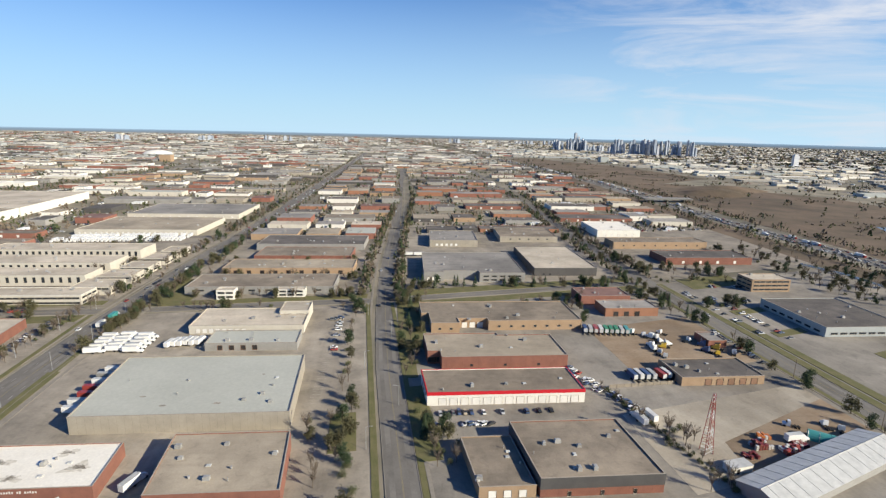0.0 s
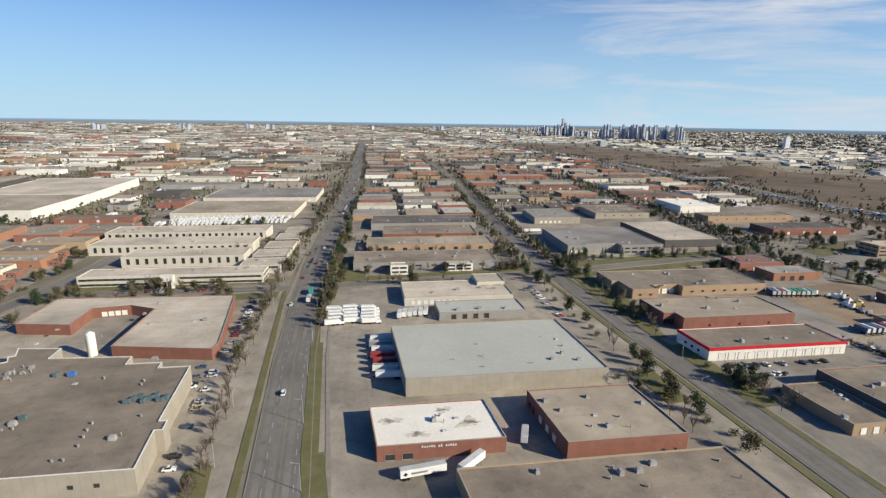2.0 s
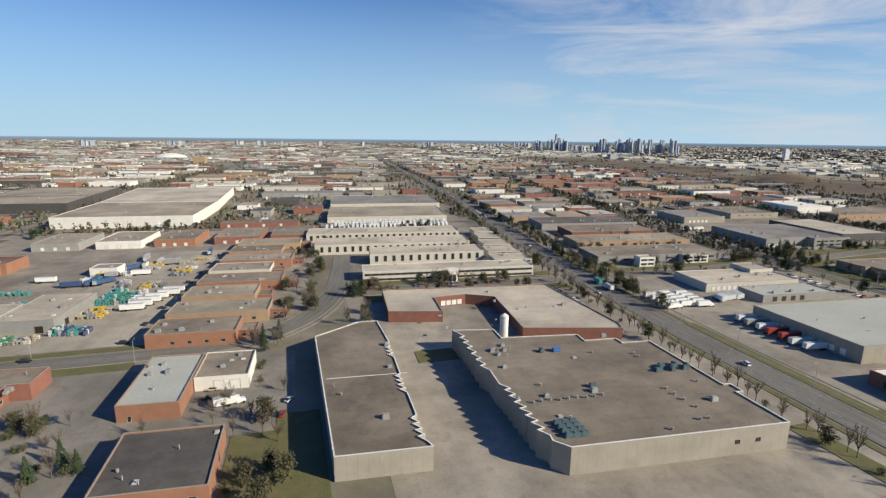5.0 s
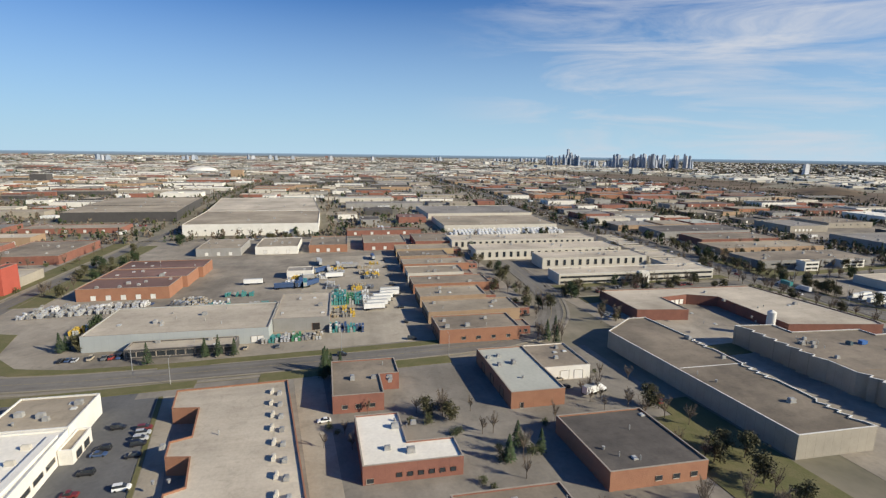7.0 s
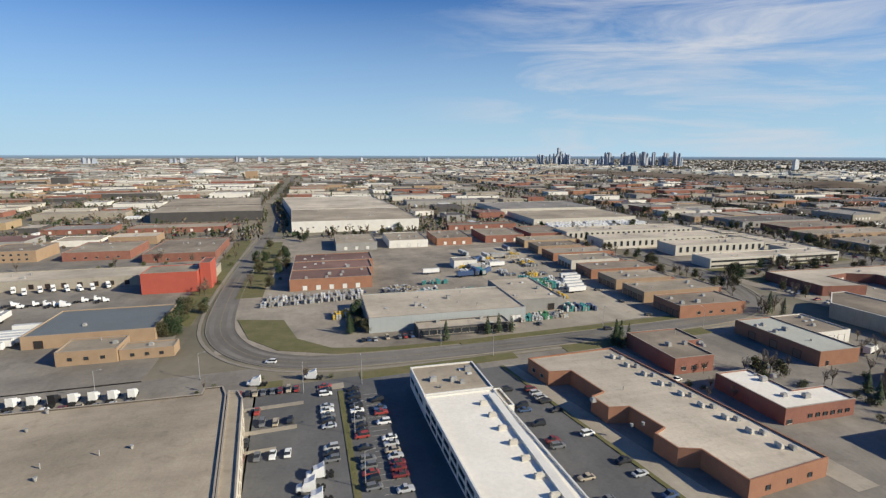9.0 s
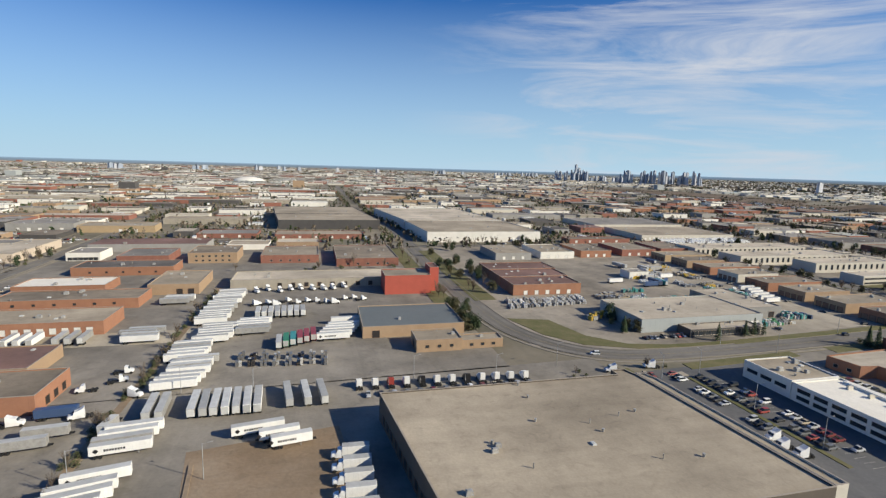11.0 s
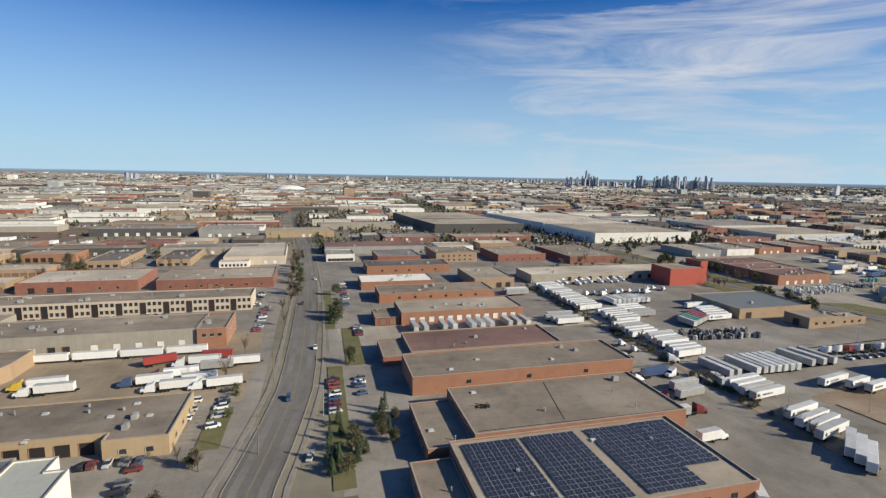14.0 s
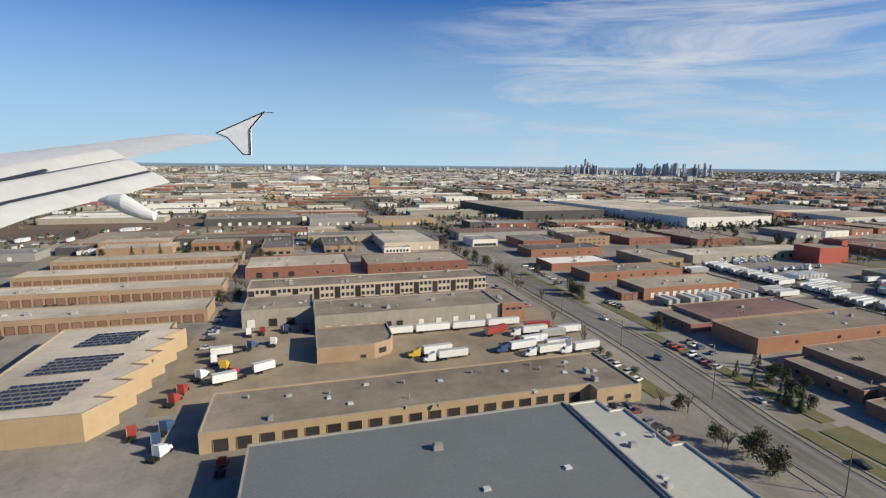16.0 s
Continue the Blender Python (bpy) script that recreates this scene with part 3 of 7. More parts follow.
mound(740, 930, 90, 60, 14), mound(830, 1010, 120, 60, 12)
plate("water", [(742, 480), (752, 412), (775, 380), (800, 420), (775, 490), (812, 590), (790, 600), (760, 540)], 0.1, WATER, "narrow blue pond in the dry field", "water")
plate("water", [(462, 60), (472, 60), (468, 240), (466, 300), (452, 350), (444, 345), (458, 298), (460, 240)], 0.1, WATER, "narrow muddy creek", "water")


def marks(name, x0, y0, dx, dy, n, w, label="faded white parking bay lines"):
    """n bay lines from (x0, y0), each w long, spaced by (dx, dy)."""
    bm = bmesh.new()
    x0, y0 = spot(x0, y0)
    for i in range(n):
        x, y = x0 + dx * i, y0 + dy * i
        if dx:
            box(bm, x - 0.06, x + 0.06, y, y + w, 0.05, 0.062)
        else:
            box(bm, x, x + w, y - 0.06, y + 0.06, 0.05, 0.062)
    tagged(new(name, mesh(name, bm, LINE)), label, "marking", kind="structure")


marks("trim_bay_lines", -600, 165, 0, 2.8, 28, 5)
marks("trim_bay_lines", -652, 175, 0, 2.8, 24, 5)
marks("trim_bay_lines", -222, 140, 0, 2.8, 60, 5)
marks("trim_bay_lines", -36, 190, 0, 2.8, 40, 5)
marks("trim_bay_lines", -1034, 235, 0, 2.8, 22, 5)
marks("trim_bay_lines", -1082, 255, 0, 2.8, 24, 5)


# ---- buildings ----
def stepped(name, mat, x, y, steps):
    """One connected shape: a box whose top face is drawn in and raised, step by step (inset, rise)."""
    bm = bmesh.new()
    levels, z = [(x, y, 0.0), (x, y, 0.3)], 0.3
    for inset, rise in steps:
        x, y = x - inset, y - inset
        levels += [(x, y, z), (x, y, z + rise)]
        z += rise
    loops = [[bm.verts.new((i * p, j * q, r)) for i, j in ((-1, -1), (1, -1), (1, 1), (-1, 1))] for p, q, r in levels]
    for lo, hi in zip(loops, loops[1:]):
        for i in range(4):
            bm.faces.new((lo[i], lo[(i + 1) % 4], hi[(i + 1) % 4], hi[i]))
    bm.faces.new(loops[-1])
    bm.faces.new(loops[0][::-1])
    return mesh(name, bm, mat)


UNIT = stepped("rooftop_unit", TIN, 0.95, 0.75, ((0.1, 0.8), (0.25, 0.18)))
LARGE = stepped("rooftop_unit", TIN, 1.25, 0.9, ((0.1, 1.15), (0.28, 0.2)))
HATCH = stepped("skylight", BOXROOF, 0.9, 0.7, ((0.15, 0.2),))
HOOD = made("roof_vent", lambda bm: tube(bm, 0, 0, 0, 1.0, 0.32, 0.5, 8), TIN)
CHILL = stepped("chiller", CHILLER, 1.25, 0.75, ((0.06, 1.2), (0.25, 0.18), (0.12, -0.12)))
TANBOX = stepped("rooftop_unit", WALL["beige"], 1.25, 0.6, ((0.08, 0.9), (0.25, 0.2)))
PIPE = made("vent_pipe", lambda bm: tube(bm, 0, 0, 0, 1.5, 0.16, 0.2, 6), TIN)


def opening_mesh(name, w, h, panel, frame_mat, bars):
    """A framed opening as one connected shape: the panel lies back behind its frame."""
    bm = bmesh.new()
    box(bm, -w / 2 - 0.14, w / 2 + 0.14, -0.16, 0.1, 0, h + 0.14, 1)
    bm.normal_update()
    front = min(bm.faces, key=lambda f: f.calc_center_median().y)
    bmesh.ops.inset_region(bm, faces=[front], thickness=0.14, use_even_offset=True, depth=-0.12)
    front.material_index = 0
    return mesh(name, bm, panel, frame_mat)


OPEN = {
    "dock": opening_mesh("dock_door", 2.7, 3.0, DOOR_W, COPING, 5), "bay": opening_mesh("bay_door", 3.6, 3.9, DOOR_W, COPING, 6),
    "dark": opening_mesh("bay_door", 3.6, 3.7, DOOR_D, DOOR_B, 6), "brown": opening_mesh("bay_door", 3.4, 3.6, DOOR_B, DOOR_D, 6),
    "win": opening_mesh("window", 1.8, 1.5, GLASS, COPING, 2), "slot": opening_mesh("window", 2.3, 4.6, GLASS, COPING, 5),
    "strip": opening_mesh("window", 5.0, 1.5, GLASS, COPING, 1), "door": opening_mesh("door", 1.1, 2.1, DOOR_D, COPING, 1),
    "sq": opening_mesh("window", 1.3, 1.2, GLASS, DOOR_D, 1), "dockd": opening_mesh("dock_door", 2.7, 3.0, DOOR_D, DOOR_B, 5),
    "shop": opening_mesh("window", 3.4, 2.4, GLASS, COPING, 2),
    # The recess is a shallow dark panel; its colour gives the shade of depth.
    "recess": opening_mesh("doorway", 2.9, 6.6, DOOR_D, DOOR_B, 1), "tall": opening_mesh("window", 1.5, 2.0, GLASS, COPING, 1),
}
NAME = {"dock": "dock_door", "dockd": "dock_door", "bay": "bay_door", "dark": "bay_door", "brown": "bay_door", "win": "window", "slot": "window",
        "strip": "window", "door": "door", "sq": "window", "shop": "window", "recess": "doorway", "tall": "window"}
rnd = random.Random(7)
EAST = {}
FOOT = []      # ground taken by buildings, on the plan


def building(label, pts, h, wall, roof, openings=(), units=None, base=0.05, name="industrial_building", cap=COPING, band=None, group="", vents=True):
    """A flat-roofed building: wall shell with a parapet, roof, coping, and openings (side, kind, count, from, to, sill).
    side: the number of the edge of pts (0 is the south edge of a rect, 1 east, 2 north, 3 west)."""
    if len(pts) == 4 and not isinstance(pts[0], (tuple, Vector)):
        pts = rect(*pts)
    east = max(p[0] for p in pts)
    FOOT.append((min(p[0] for p in pts) - 1, east + 1, min(p[1] for p in pts) - 1, max(p[1] for p in pts) + 1))
    pts = [Vector(spot(*p, east)) for p in pts]
    cx, cy = sum(p.x for p in pts) / len(pts), sum(p.y for p in pts) / len(pts)
    loc = [p - Vector((cx, cy)) for p in pts]
    label += "" if len(label.split()) > 3 else " with a flat roof"
    root = tagged(new(name), label, "building", group)
    EAST[root.name] = east
    root.matrix_world = pose(cx, cy, base)
    inner = ring(loc, 0.35)
    bm = bmesh.new()
    hoop(bm, loc, inner, 0, h)
    part("wall", mesh("wall", bm, WALL[wall]), root)
    bm = bmesh.new()
    slab(bm, inner, h - 0.75, h - 0.45)
    part("roof", mesh("roof", bm, ROOF[roof]), root)
    bm = bmesh.new()
    hoop(bm, ring(loc, -0.05), ring(loc, 0.42), h, h + 0.09)
    part("coping", mesh("coping", bm, cap), root)
    if band:
        bm = bmesh.new()
        hoop(bm, ring(loc, -0.12), ring(loc, -0.004), h - band[1], h - band[0])
        part("fascia_band", mesh("fascia_band", bm, band[2]), root)
    for side, kind, count, f0, f1, sill in openings:
        a, b = loc[side], loc[(side + 1) % len(loc)]
        d = b - a
        ang = math.degrees(math.atan2(d.y, d.x))
        for i in range(count):
            f = f0 + (f1 - f0) * ((i + 0.5) / count)
            p = a + d * f
            part(NAME[kind], OPEN[kind], root, at=pose(p.x, p.y, sill, 0, 0, ang))
    if vents:
        x0, x1 = min(p.x for p in loc), max(p.x for p in loc)
        y0, y1 = min(p.y for p in loc), max(p.y for p in loc)
        area = (x1 - x0) * (y1 - y0)
        n = units + (2 if units > 1 and area > 500 else 0) if units is not None else max(2, min(9, int(area / 330)))
        for i in range(n):
            me, nm = rnd.choice(((UNIT, "rooftop_unit"), (LARGE, "rooftop_unit"), (HOOD, "roof_vent"), (PIPE, "vent_pipe"), (HATCH, "skylight")))
            part(nm, me, root, at=pose(rnd.uniform(x0 * 0.82, x1 * 0.82), rnd.uniform(y0 * 0.75, y1 * 0.75), h - 0.45, 0, 0, rnd.choice((0, 90, 180))))
    return root


def deck(root, me, nm, x, y, h, turn=0, label=""):
    """A piece on the roof of root, at the world place x, y."""
    o = root.matrix_world.translation
    x, y = spot(x, y, EAST[root.name])
    return part(nm, me, root, label, pose(x - o.x, y - o.y, h - 0.45, 0, 0, turn))


B = building
# between the avenue and the east street
big = B("large grey-green roofed warehouse with ribbed concrete walls", (-137, -42, 170, 226), 8.5, "concrete", "green", [(3, "dock", 9, 0.1, 0.9, 1.0), (1, "strip", 1, 0.05, 0.12, 4)], 6)
whr = B("white-roofed red brick unit with dark roof stains", (-154, -106, 137, 162), 6.2, "brick", "white", [(0, "shop", 2, 0.03, 0.3, 0.2), (3, "dockd", 4, 0.2, 0.8, 0.8)], 3)
for x, y, r in ((-147, 152, 2.6), (-125, 157, 2.2), (-138, 143, 2.4), (-117, 148, 3.0)):
    for grow, mat, lift in ((1.7, HALO, 0.012), (1.0, SPLASH, 0.018), (0.55, SOOT, 0.024)):
        bm = bmesh.new()
        lobes = [(k, rnd.uniform(0, math.tau), 0.32 / k ** 0.5) for k in (2, 3, 5, 8, 13)]
        reach = [r * grow * (0.85 + sum(c * math.sin(k * i * math.tau / 40 + p) for k, p, c in lobes)) for i in range(40)]
        slab(bm, [(q * math.cos(i * math.tau / 40), 0.62 * q * math.sin(i * math.tau / 40)) for i, q in enumerate(reach)], 0, lift)
        deck(whr, mesh("roof_stain", bm, mat), "roof_stain", x, y, 6.2, 0, "sooty stain round a roof drain")
for x, y, r in ((-112, 186, 1.3), (-100, 178, 1.5), (-76, 179, 1.7), (-60, 205, 1.0)):
    bm = bmesh.new()
    slab(bm, [(r * (1 + 0.3 * math.sin(3 * i + x)) * math.cos(i * math.tau / 18), 0.5 * r * (1 + 0.3 * math.sin(2 * i + y)) * math.sin(i * math.tau / 18)) for i in range(18)], 0, 0.012)
    deck(big, mesh("roof_stain", bm, SOOT), "roof_stain", x, y, 8.5, 0, "dark stain on a roof membrane")
B("brown-roofed orange brick unit with roof vents", (-87, -40, 123, 157), 7.8, "brick", "tan", [(0, "door", 2, 0.75, 0.95, 0), (3, "dock", 3, 0.3, 0.8, 1.0), (3, "dockd", 2, 0.05, 0.25, 1.0)], 8)
B("tan block warehouse with a brown gravel roof", (-130, -31, 88, 116), 6, "yellow", "brown", [(0, "dock", 1, 0.6, 0.7, 0.4), (0, "door", 3, 0.1, 0.9, 0)], 9)
B("low beige unit with a pale stained roof", (-124, -50, 275, 306), 5.8, "beige", "pale", [(0, "dock", 8, 0.05, 0.5, 0.6)], 6)
B("dark-walled unit with a grey-green roof", (-105, -50, 250, 269), 5, "grey", "green", [(0, "dockd", 4, 0.1, 0.6, 0.6)], 3)
B("small two-storey beige entrance block on a roof", (-70, -50, 295, 313), 8, "beige", "pale", [(0, "strip", 2, 0.1, 0.9, 4)], 1)
B("long low unit with a brown gravel roof behind bare trees", (-160, -40, 350, 384), 6.5, "grey", "brown", [(0, "strip", 8, 0.05, 0.95, 2.5)], 10)
B("white two-storey office block with strip windows", (-130, -116, 345, 353), 8, "white", "pale", [(0, "strip", 2, 0.05, 0.95, 1.5), (0, "strip", 2, 0.05, 0.95, 4.8)], 1)
B("white two-storey office block with strip windows", (-84, -62, 345, 353), 6.5, "white", "pale", [(0, "strip", 3, 0.05, 0.95, 1.2), (0, "strip", 3, 0.05, 0.95, 4)], 1)
B("tan brick unit with regular doors", (-151, -30, 402, 432), 6.3, "tanbrick", "tan", [(0, "dark", 9, 0.05, 0.95, 0)], 8)
B("red brick warehouse with a brown roof", (-136, -38, 443, 478), 6.8, "brick", "brown", [(0, "win", 6, 0.1, 0.9, 2)], 5)
B("long dark-roofed warehouse", (-150, -30, 488, 530), 7, "grey", "dark", [(0, "dockd", 5, 0.1, 0.9, 1)], 8)
# east of the east street
red = B("low unit with a red fascia and white roller doors", (20, 99, 164, 187), 7, "white", "brown", [(0, "bay", 13, 0.06, 0.97, 0), (3, "sq", 3, 0.2, 0.8, 2)], 4, band=(-0.05, 1.5, REDBAND), cap=REDBAND)
B("red brick warehouse with a tan roof and stepped corner", [(33, 198), (105, 198), (105, 227), (72, 227), (72, 230), (26, 230), (26, 206), (33, 206)], 8, "brick", "tan", [(0, "sq", 3, 0.1, 0.9, 2), (6, "dockd", 3, 0.1, 0.9, 1)], 7)
B("brown-roofed brick unit with a black metal upper front", (52, 100, 104, 138), 8, "brick", "brown", [(0, "door", 3, 0.1, 0.9, 0)], 9, band=(-0.02, 4.6, WALL["darkm"]))
B("low flat annex with a dark roof", (30, 51.5, 112, 141), 5, "tanbrick", "brown", [(0, "dock", 3, 0.1, 0.9, 0.2)], 4)
B("dark orange brick unit", (60, 108, 60, 92), 7, "brick", "dark", [(3, "win", 3, 0.1, 0.9, 2)], 6)
B("long stepped tan unit with dark windows", [(33, 243), (52, 243), (52, 251), (72, 251), (72, 246), (136, 246), (136, 284), (28, 284), (28, 262), (33, 262)], 7, "tanbrick", "brown", [(4, "win", 7, 0.05, 0.95, 2), (0, "win", 2, 0.1, 0.9, 2), (2, "bay", 3, 0.1, 0.9, 0)], 8)
B("red brick unit with a brown roof", (155, 194, 281, 303), 7.5, "brick", "red", [(0, "dock", 2, 0.2, 0.8, 0.5)], 3)
B("orange brick unit with a grey roof", (163, 203, 254, 273), 6.4, "orange", "grey", [(0, "dark", 3, 0.1, 0.7, 0)], 3)
B("grey L-shaped warehouse with brick front", [(36, 360), (54, 360), (54, 364), (86, 364), (86, 356), (127, 356), (127, 432), (36, 432)], 8.5, "grey", "grey", [(4, "strip", 5, 0.05, 0.95, 1.2), (4, "strip", 5, 0.05, 0.95, 4.6), (0, "dock", 3, 0.1, 0.9, 0.5)], 9)
B("dark-fronted warehouse with a pale grey roof", (141, 201, 361, 452), 7.6, "darkm", "pale", [(0, "sq", 2, 0.1, 0.3, 1)], 4)
B("dark-roofed tan brick garage", (157, 204, 155, 176), 5, "tanbrick", "dark", [(0, "brown", 5, 0.25, 0.95, 0), (3, "dark", 2, 0.2, 0.8, 0)], 5)
B("small red brick shed", (204, 216, 196, 210), 5, "brick", "grey", [(0, "dark", 1, 0.2, 0.8, 0)], 1)
B("striped three-storey brick office", (317, 353, 270, 290), 11, "tanbrick", "pale", [(s, "strip", n, 0.04, 0.96, z) for s, n in ((0, 6), (3, 3)) for z in (1.2, 4.6, 8.0)], 3, name="office_building")
B("grey metal-clad unit with a dark roof", (296, 360, 172, 230), 7, "blue", "dark", [(3, "strip", 7, 0.05, 0.95, 1.5), (0, "strip", 8, 0.05, 0.95, 1.5)], 8)
B("bright white box warehouse", (273, 333, 520, 586), 9.3, "white", "white", [(0, "dock", 5, 0.1, 0.9, 1)], 3)
B("low brown brick unit", (267, 385, 440, 470), 8, "tanbrick", "brown", [(0, "win", 8, 0.05, 0.95, 3)], 7)
B("dark low unit with a grey roof", (291, 387, 358, 396), 7.5, "brick", "dark", [(0, "dock", 4, 0.1, 0.9, 1)], 7)
B("low grey unit with loading doors", (46, 103, 492, 545), 8, "concrete", "grey", [(0, "dock", 5, 0.1, 0.6, 1)], 6)
B("low grey unit with a brown roof", (135, 208, 505, 560), 7, "concrete", "brown", [(0, "win", 5, 0.1, 0.9, 3)], 5)
# west of the avenue
saw_pts = [(-312, 140), (-232, 140), (-232, 160), (-229, 160), (-229, 166), (-232, 166), (-232, 207), (-246, 207), (-246, 212), (-262, 212), (-262, 219), (-300, 221), (-300, 231), (-321, 233)] + \
    teeth(-320, 230, 190, 7, 2.6)[1:] + teeth(-318, 180, 146, 8, 2.6) + [(-316, 144)]
saw = B("large tan warehouse with sawtooth docks and a brown gravel roof", saw_pts, 9.5, "concrete", "brown", [(0, "sq", 2, 0.7, 0.9, 4)], 8, cap=DOOR_W)
trap_pts = [(-383, 157), (-352, 157)] + [p for k in (160, 190, 220) for p in [(x, y) for x, y in teeth(-353, k, k + 14, 4, -2.2)] + [(-353, k + 15)]] + [(-356, 262), (-366, 262), (-388, 247)]
trap = B("long dark-roofed warehouse with sawtooth docks and a cut corner", trap_pts, 8.2, "concrete", "brown", (), 3, cap=DOOR_W)
B("low U-shaped red brick unit with a pale tan roof", [(-281, 238), (-229, 230), (-227, 236), (-236, 305), (-348, 309), (-348, 271), (-317, 267), (-317, 290), (-296, 293), (-279, 286)], 6.2, "brick", "pale",
  [(7, "dock", 4, 0.2, 0.9, 0.4), (3, "win", 6, 0.05, 0.95, 1.5)], 9)
off = B("long white precast office front with strip windows", (-359, -227, 345, 363), 7.5, "beige", "pale", [(0, "strip", 11, 0.01, 0.46, 0.7), (0, "strip", 11, 0.54, 0.99, 0.7), (0, "strip", 11, 0.01, 0.46, 4.3), (0, "strip", 11, 0.54, 0.99, 4.3), (1, "strip", 3, 0.04, 0.96, 0.7), (1, "strip", 3, 0.04, 0.96, 4.3)], 6, name="office_building", cap=DOOR_W)
B("projecting white entrance bay of an office", (-298, -289, 341.8, 344.8), 9.4, "white", "pale", [(0, "slot", 2, 0.15, 0.85, 0.4)], 0, name="office_building", cap=DOOR_W)
B("cream precast unit with tall dark windows", (-352, -254, 390, 412), 9, "beige", "pale", [(0, "slot", 13, 0.02, 0.98, 2.5)], 5)
B("long cream precast unit with tall dark windows", (-412, -257, 470, 496), 9, "beige", "pale", [(0, "slot", 24, 0.01, 0.99, 2.5)], 8)
B("long cream precast unit with tall dark windows", (-400, -257, 426, 452), 9, "beige", "pale", [(0, "slot", 20, 0.02, 0.98, 2.2)], 4)
for i, y in enumerate((366, 392, 418, 446, 472)):
    B("low stepped white office wing with strip windows", (-251 + 3 * i, -219, y, y + 20), 6.6, "beige", "pale", [(1, "strip", 3, 0.04, 0.96, 1.2), (0, "strip", 5, 0.04, 0.96, 4)], 2, name="office_building")
B("wide low warehouse with a brown roof behind parked trucks", (-398, -250, 566, 640), 7, "beige", "tan", [(0, "dock", 22, 0.02, 0.98, 1)], 9)
B("wide low warehouse with a pale roof", (-398, -240, 660, 740), 7, "beige", "grey", [(0, "dock", 12, 0.02, 0.98, 1)], 9)
for i in range(8):
    x1 = -428 if i % 2 == 0 else -416
    B("low brick unit in a row, with a gravel roof", (-471, x1, 268 + 27 * i, 288 + 27 * i), 6.6 if i % 2 else 7.0, ("orange", "tanbrick", "tanbrick", "orange", "beige", "orange", "tanbrick", "yellow")[i],
      ("brown", "tan", "tan", "brown", "tan", "tan", "brown", "tan")[i], [(3, "brown", 4, 0.05, 0.95, 0), (0, "win", 4, 0.2, 0.95, 1.5)], 3, group="row of small brick units")
    B("low entrance wing of a brick unit", (x1 + 0.1, x1 + 9, 274 + 27 * i, 284 + 27 * i), 4.2, "brick", "brown", [(0, "win", 2, 0.1, 0.9, 1)], 0, group="row of entrance wings")
B("grey-roofed brick shed", (-459, -437, 206, 246), 6.4, "orange", "green", [(0, "door", 1, 0.1, 0.3, 0), (3, "brown", 3, 0.1, 0.9, 0)], 3)
B("white-fronted unit with a brown roof", (-436.5, -415, 223, 246), 6, "white", "brown", [(0, "bay", 2, 0.3, 0.9, 0)], 2)
B("two-level red brick unit with a brown roof", [(-525, 217), (-506, 217), (-506, 232), (-498, 232), (-498, 246), (-525, 246)], 6.7, "brick", "brown", [(0, "win", 3, 0.1, 0.9, 1.5), (1, "win", 2, 0.1, 0.9, 1.5)], 3)
B("L-shaped red brick unit with a bright white roof", [(-518, 177), (-488, 177), (-488, 187), (-503, 187), (-503, 204), (-518, 204)], 5.8, "brick", "white", [(0, "sq", 6, 0.3, 0.95, 1.5), (0, "win", 1, 0.02, 0.12, 0.3), (1, "win", 2, 0.1, 0.9, 1.5)], 4)
B("orange brick unit with a dark grey roof", (-450, -418, 158, 188), 6, "orange", "dark", [(0, "win", 3, 0.4, 0.95, 1.5)], 4)
B("brown-roofed brick unit with white roof units", (-497, -466, 138, 160), 6, "brick", "brown", [(0, "win", 4, 0.1, 0.9, 1.5), (1, "win", 3, 0.1, 0.9, 1.5)], 4)
brl_pts = [(-562, 154), (-532, 157), (-542, 237), (-582, 235), (-580, 222), (-571, 221), (-569, 204), (-575, 202), (-574, 194), (-567, 193), (-565, 180), (-570, 178), (-569, 170), (-563, 168)]
brl = B("long orange brick building with a tan roof and a stepped side", brl_pts, 5.6, "orange", "pale", [(0, "sq", 3, 0.1, 0.9, 1.5), (3, "win", 2, 0.1, 0.9, 1.5)], 2, cap=WALL["orange"])
for i in range(9):
    deck(brl, UNIT, "rooftop_unit", -537 - 0.9 * i, 163 + 8 * i, 5.6, 90)
wl = B("long white-roofed building with a row of roof boxes", (-632, -607, 136, 217), 7, "white", "white", [(3, "strip", 12, 0.02, 0.98, 1.2), (3, "strip", 12, 0.02, 0.98, 4), (1, "strip", 12, 0.02, 0.98, 2)], 0, cap=DOOR_W)
B("low white entrance annex with a flat roof", (-606.6, -602.6, 209, 221), 4.6, "white", "tan", [(1, "shop", 2, 0.1, 0.9, 0.3)], 0, cap=DOOR_W)
B("low front block with a tan gravel roof", (-632, -607, 217.3, 238.5), 7.4, "white", "tan", [(2, "strip", 4, 0.1, 0.9, 2), (3, "strip", 3, 0.05, 0.95, 3)], 5, cap=DOOR_W)
for i in range(10):
    deck(wl, TANBOX, "rooftop_unit", -614, 142 + 7.4 * i, 7, 0)
bw_pts = [(-790, 165), (-690, 165), (-696, 233), (-698, 239), (-704, 239), (-704, 235), (-798, 235)]
bw = B("large warehouse with a plain grey-brown roof and truck docks", bw_pts, 9.8, "brownm", "tan", [(1, "win", 10, 0.1, 0.95, 2), (1, "win", 10, 0.1, 0.95, 6), (6, "dockd", 13, 0.05, 0.95, 1.0)], 9)
B("cream two-storey office end with rows of small windows", [(-689.8, 165), (-685.5, 165), (-690.5, 229), (-692.5, 234), (-695.8, 235)], 9.9, "beige", "tan", [(1, "win", 12, 0.04, 0.98, 1.8), (1, "win", 12, 0.04, 0.98, 5.6)], 0, name="office_building")
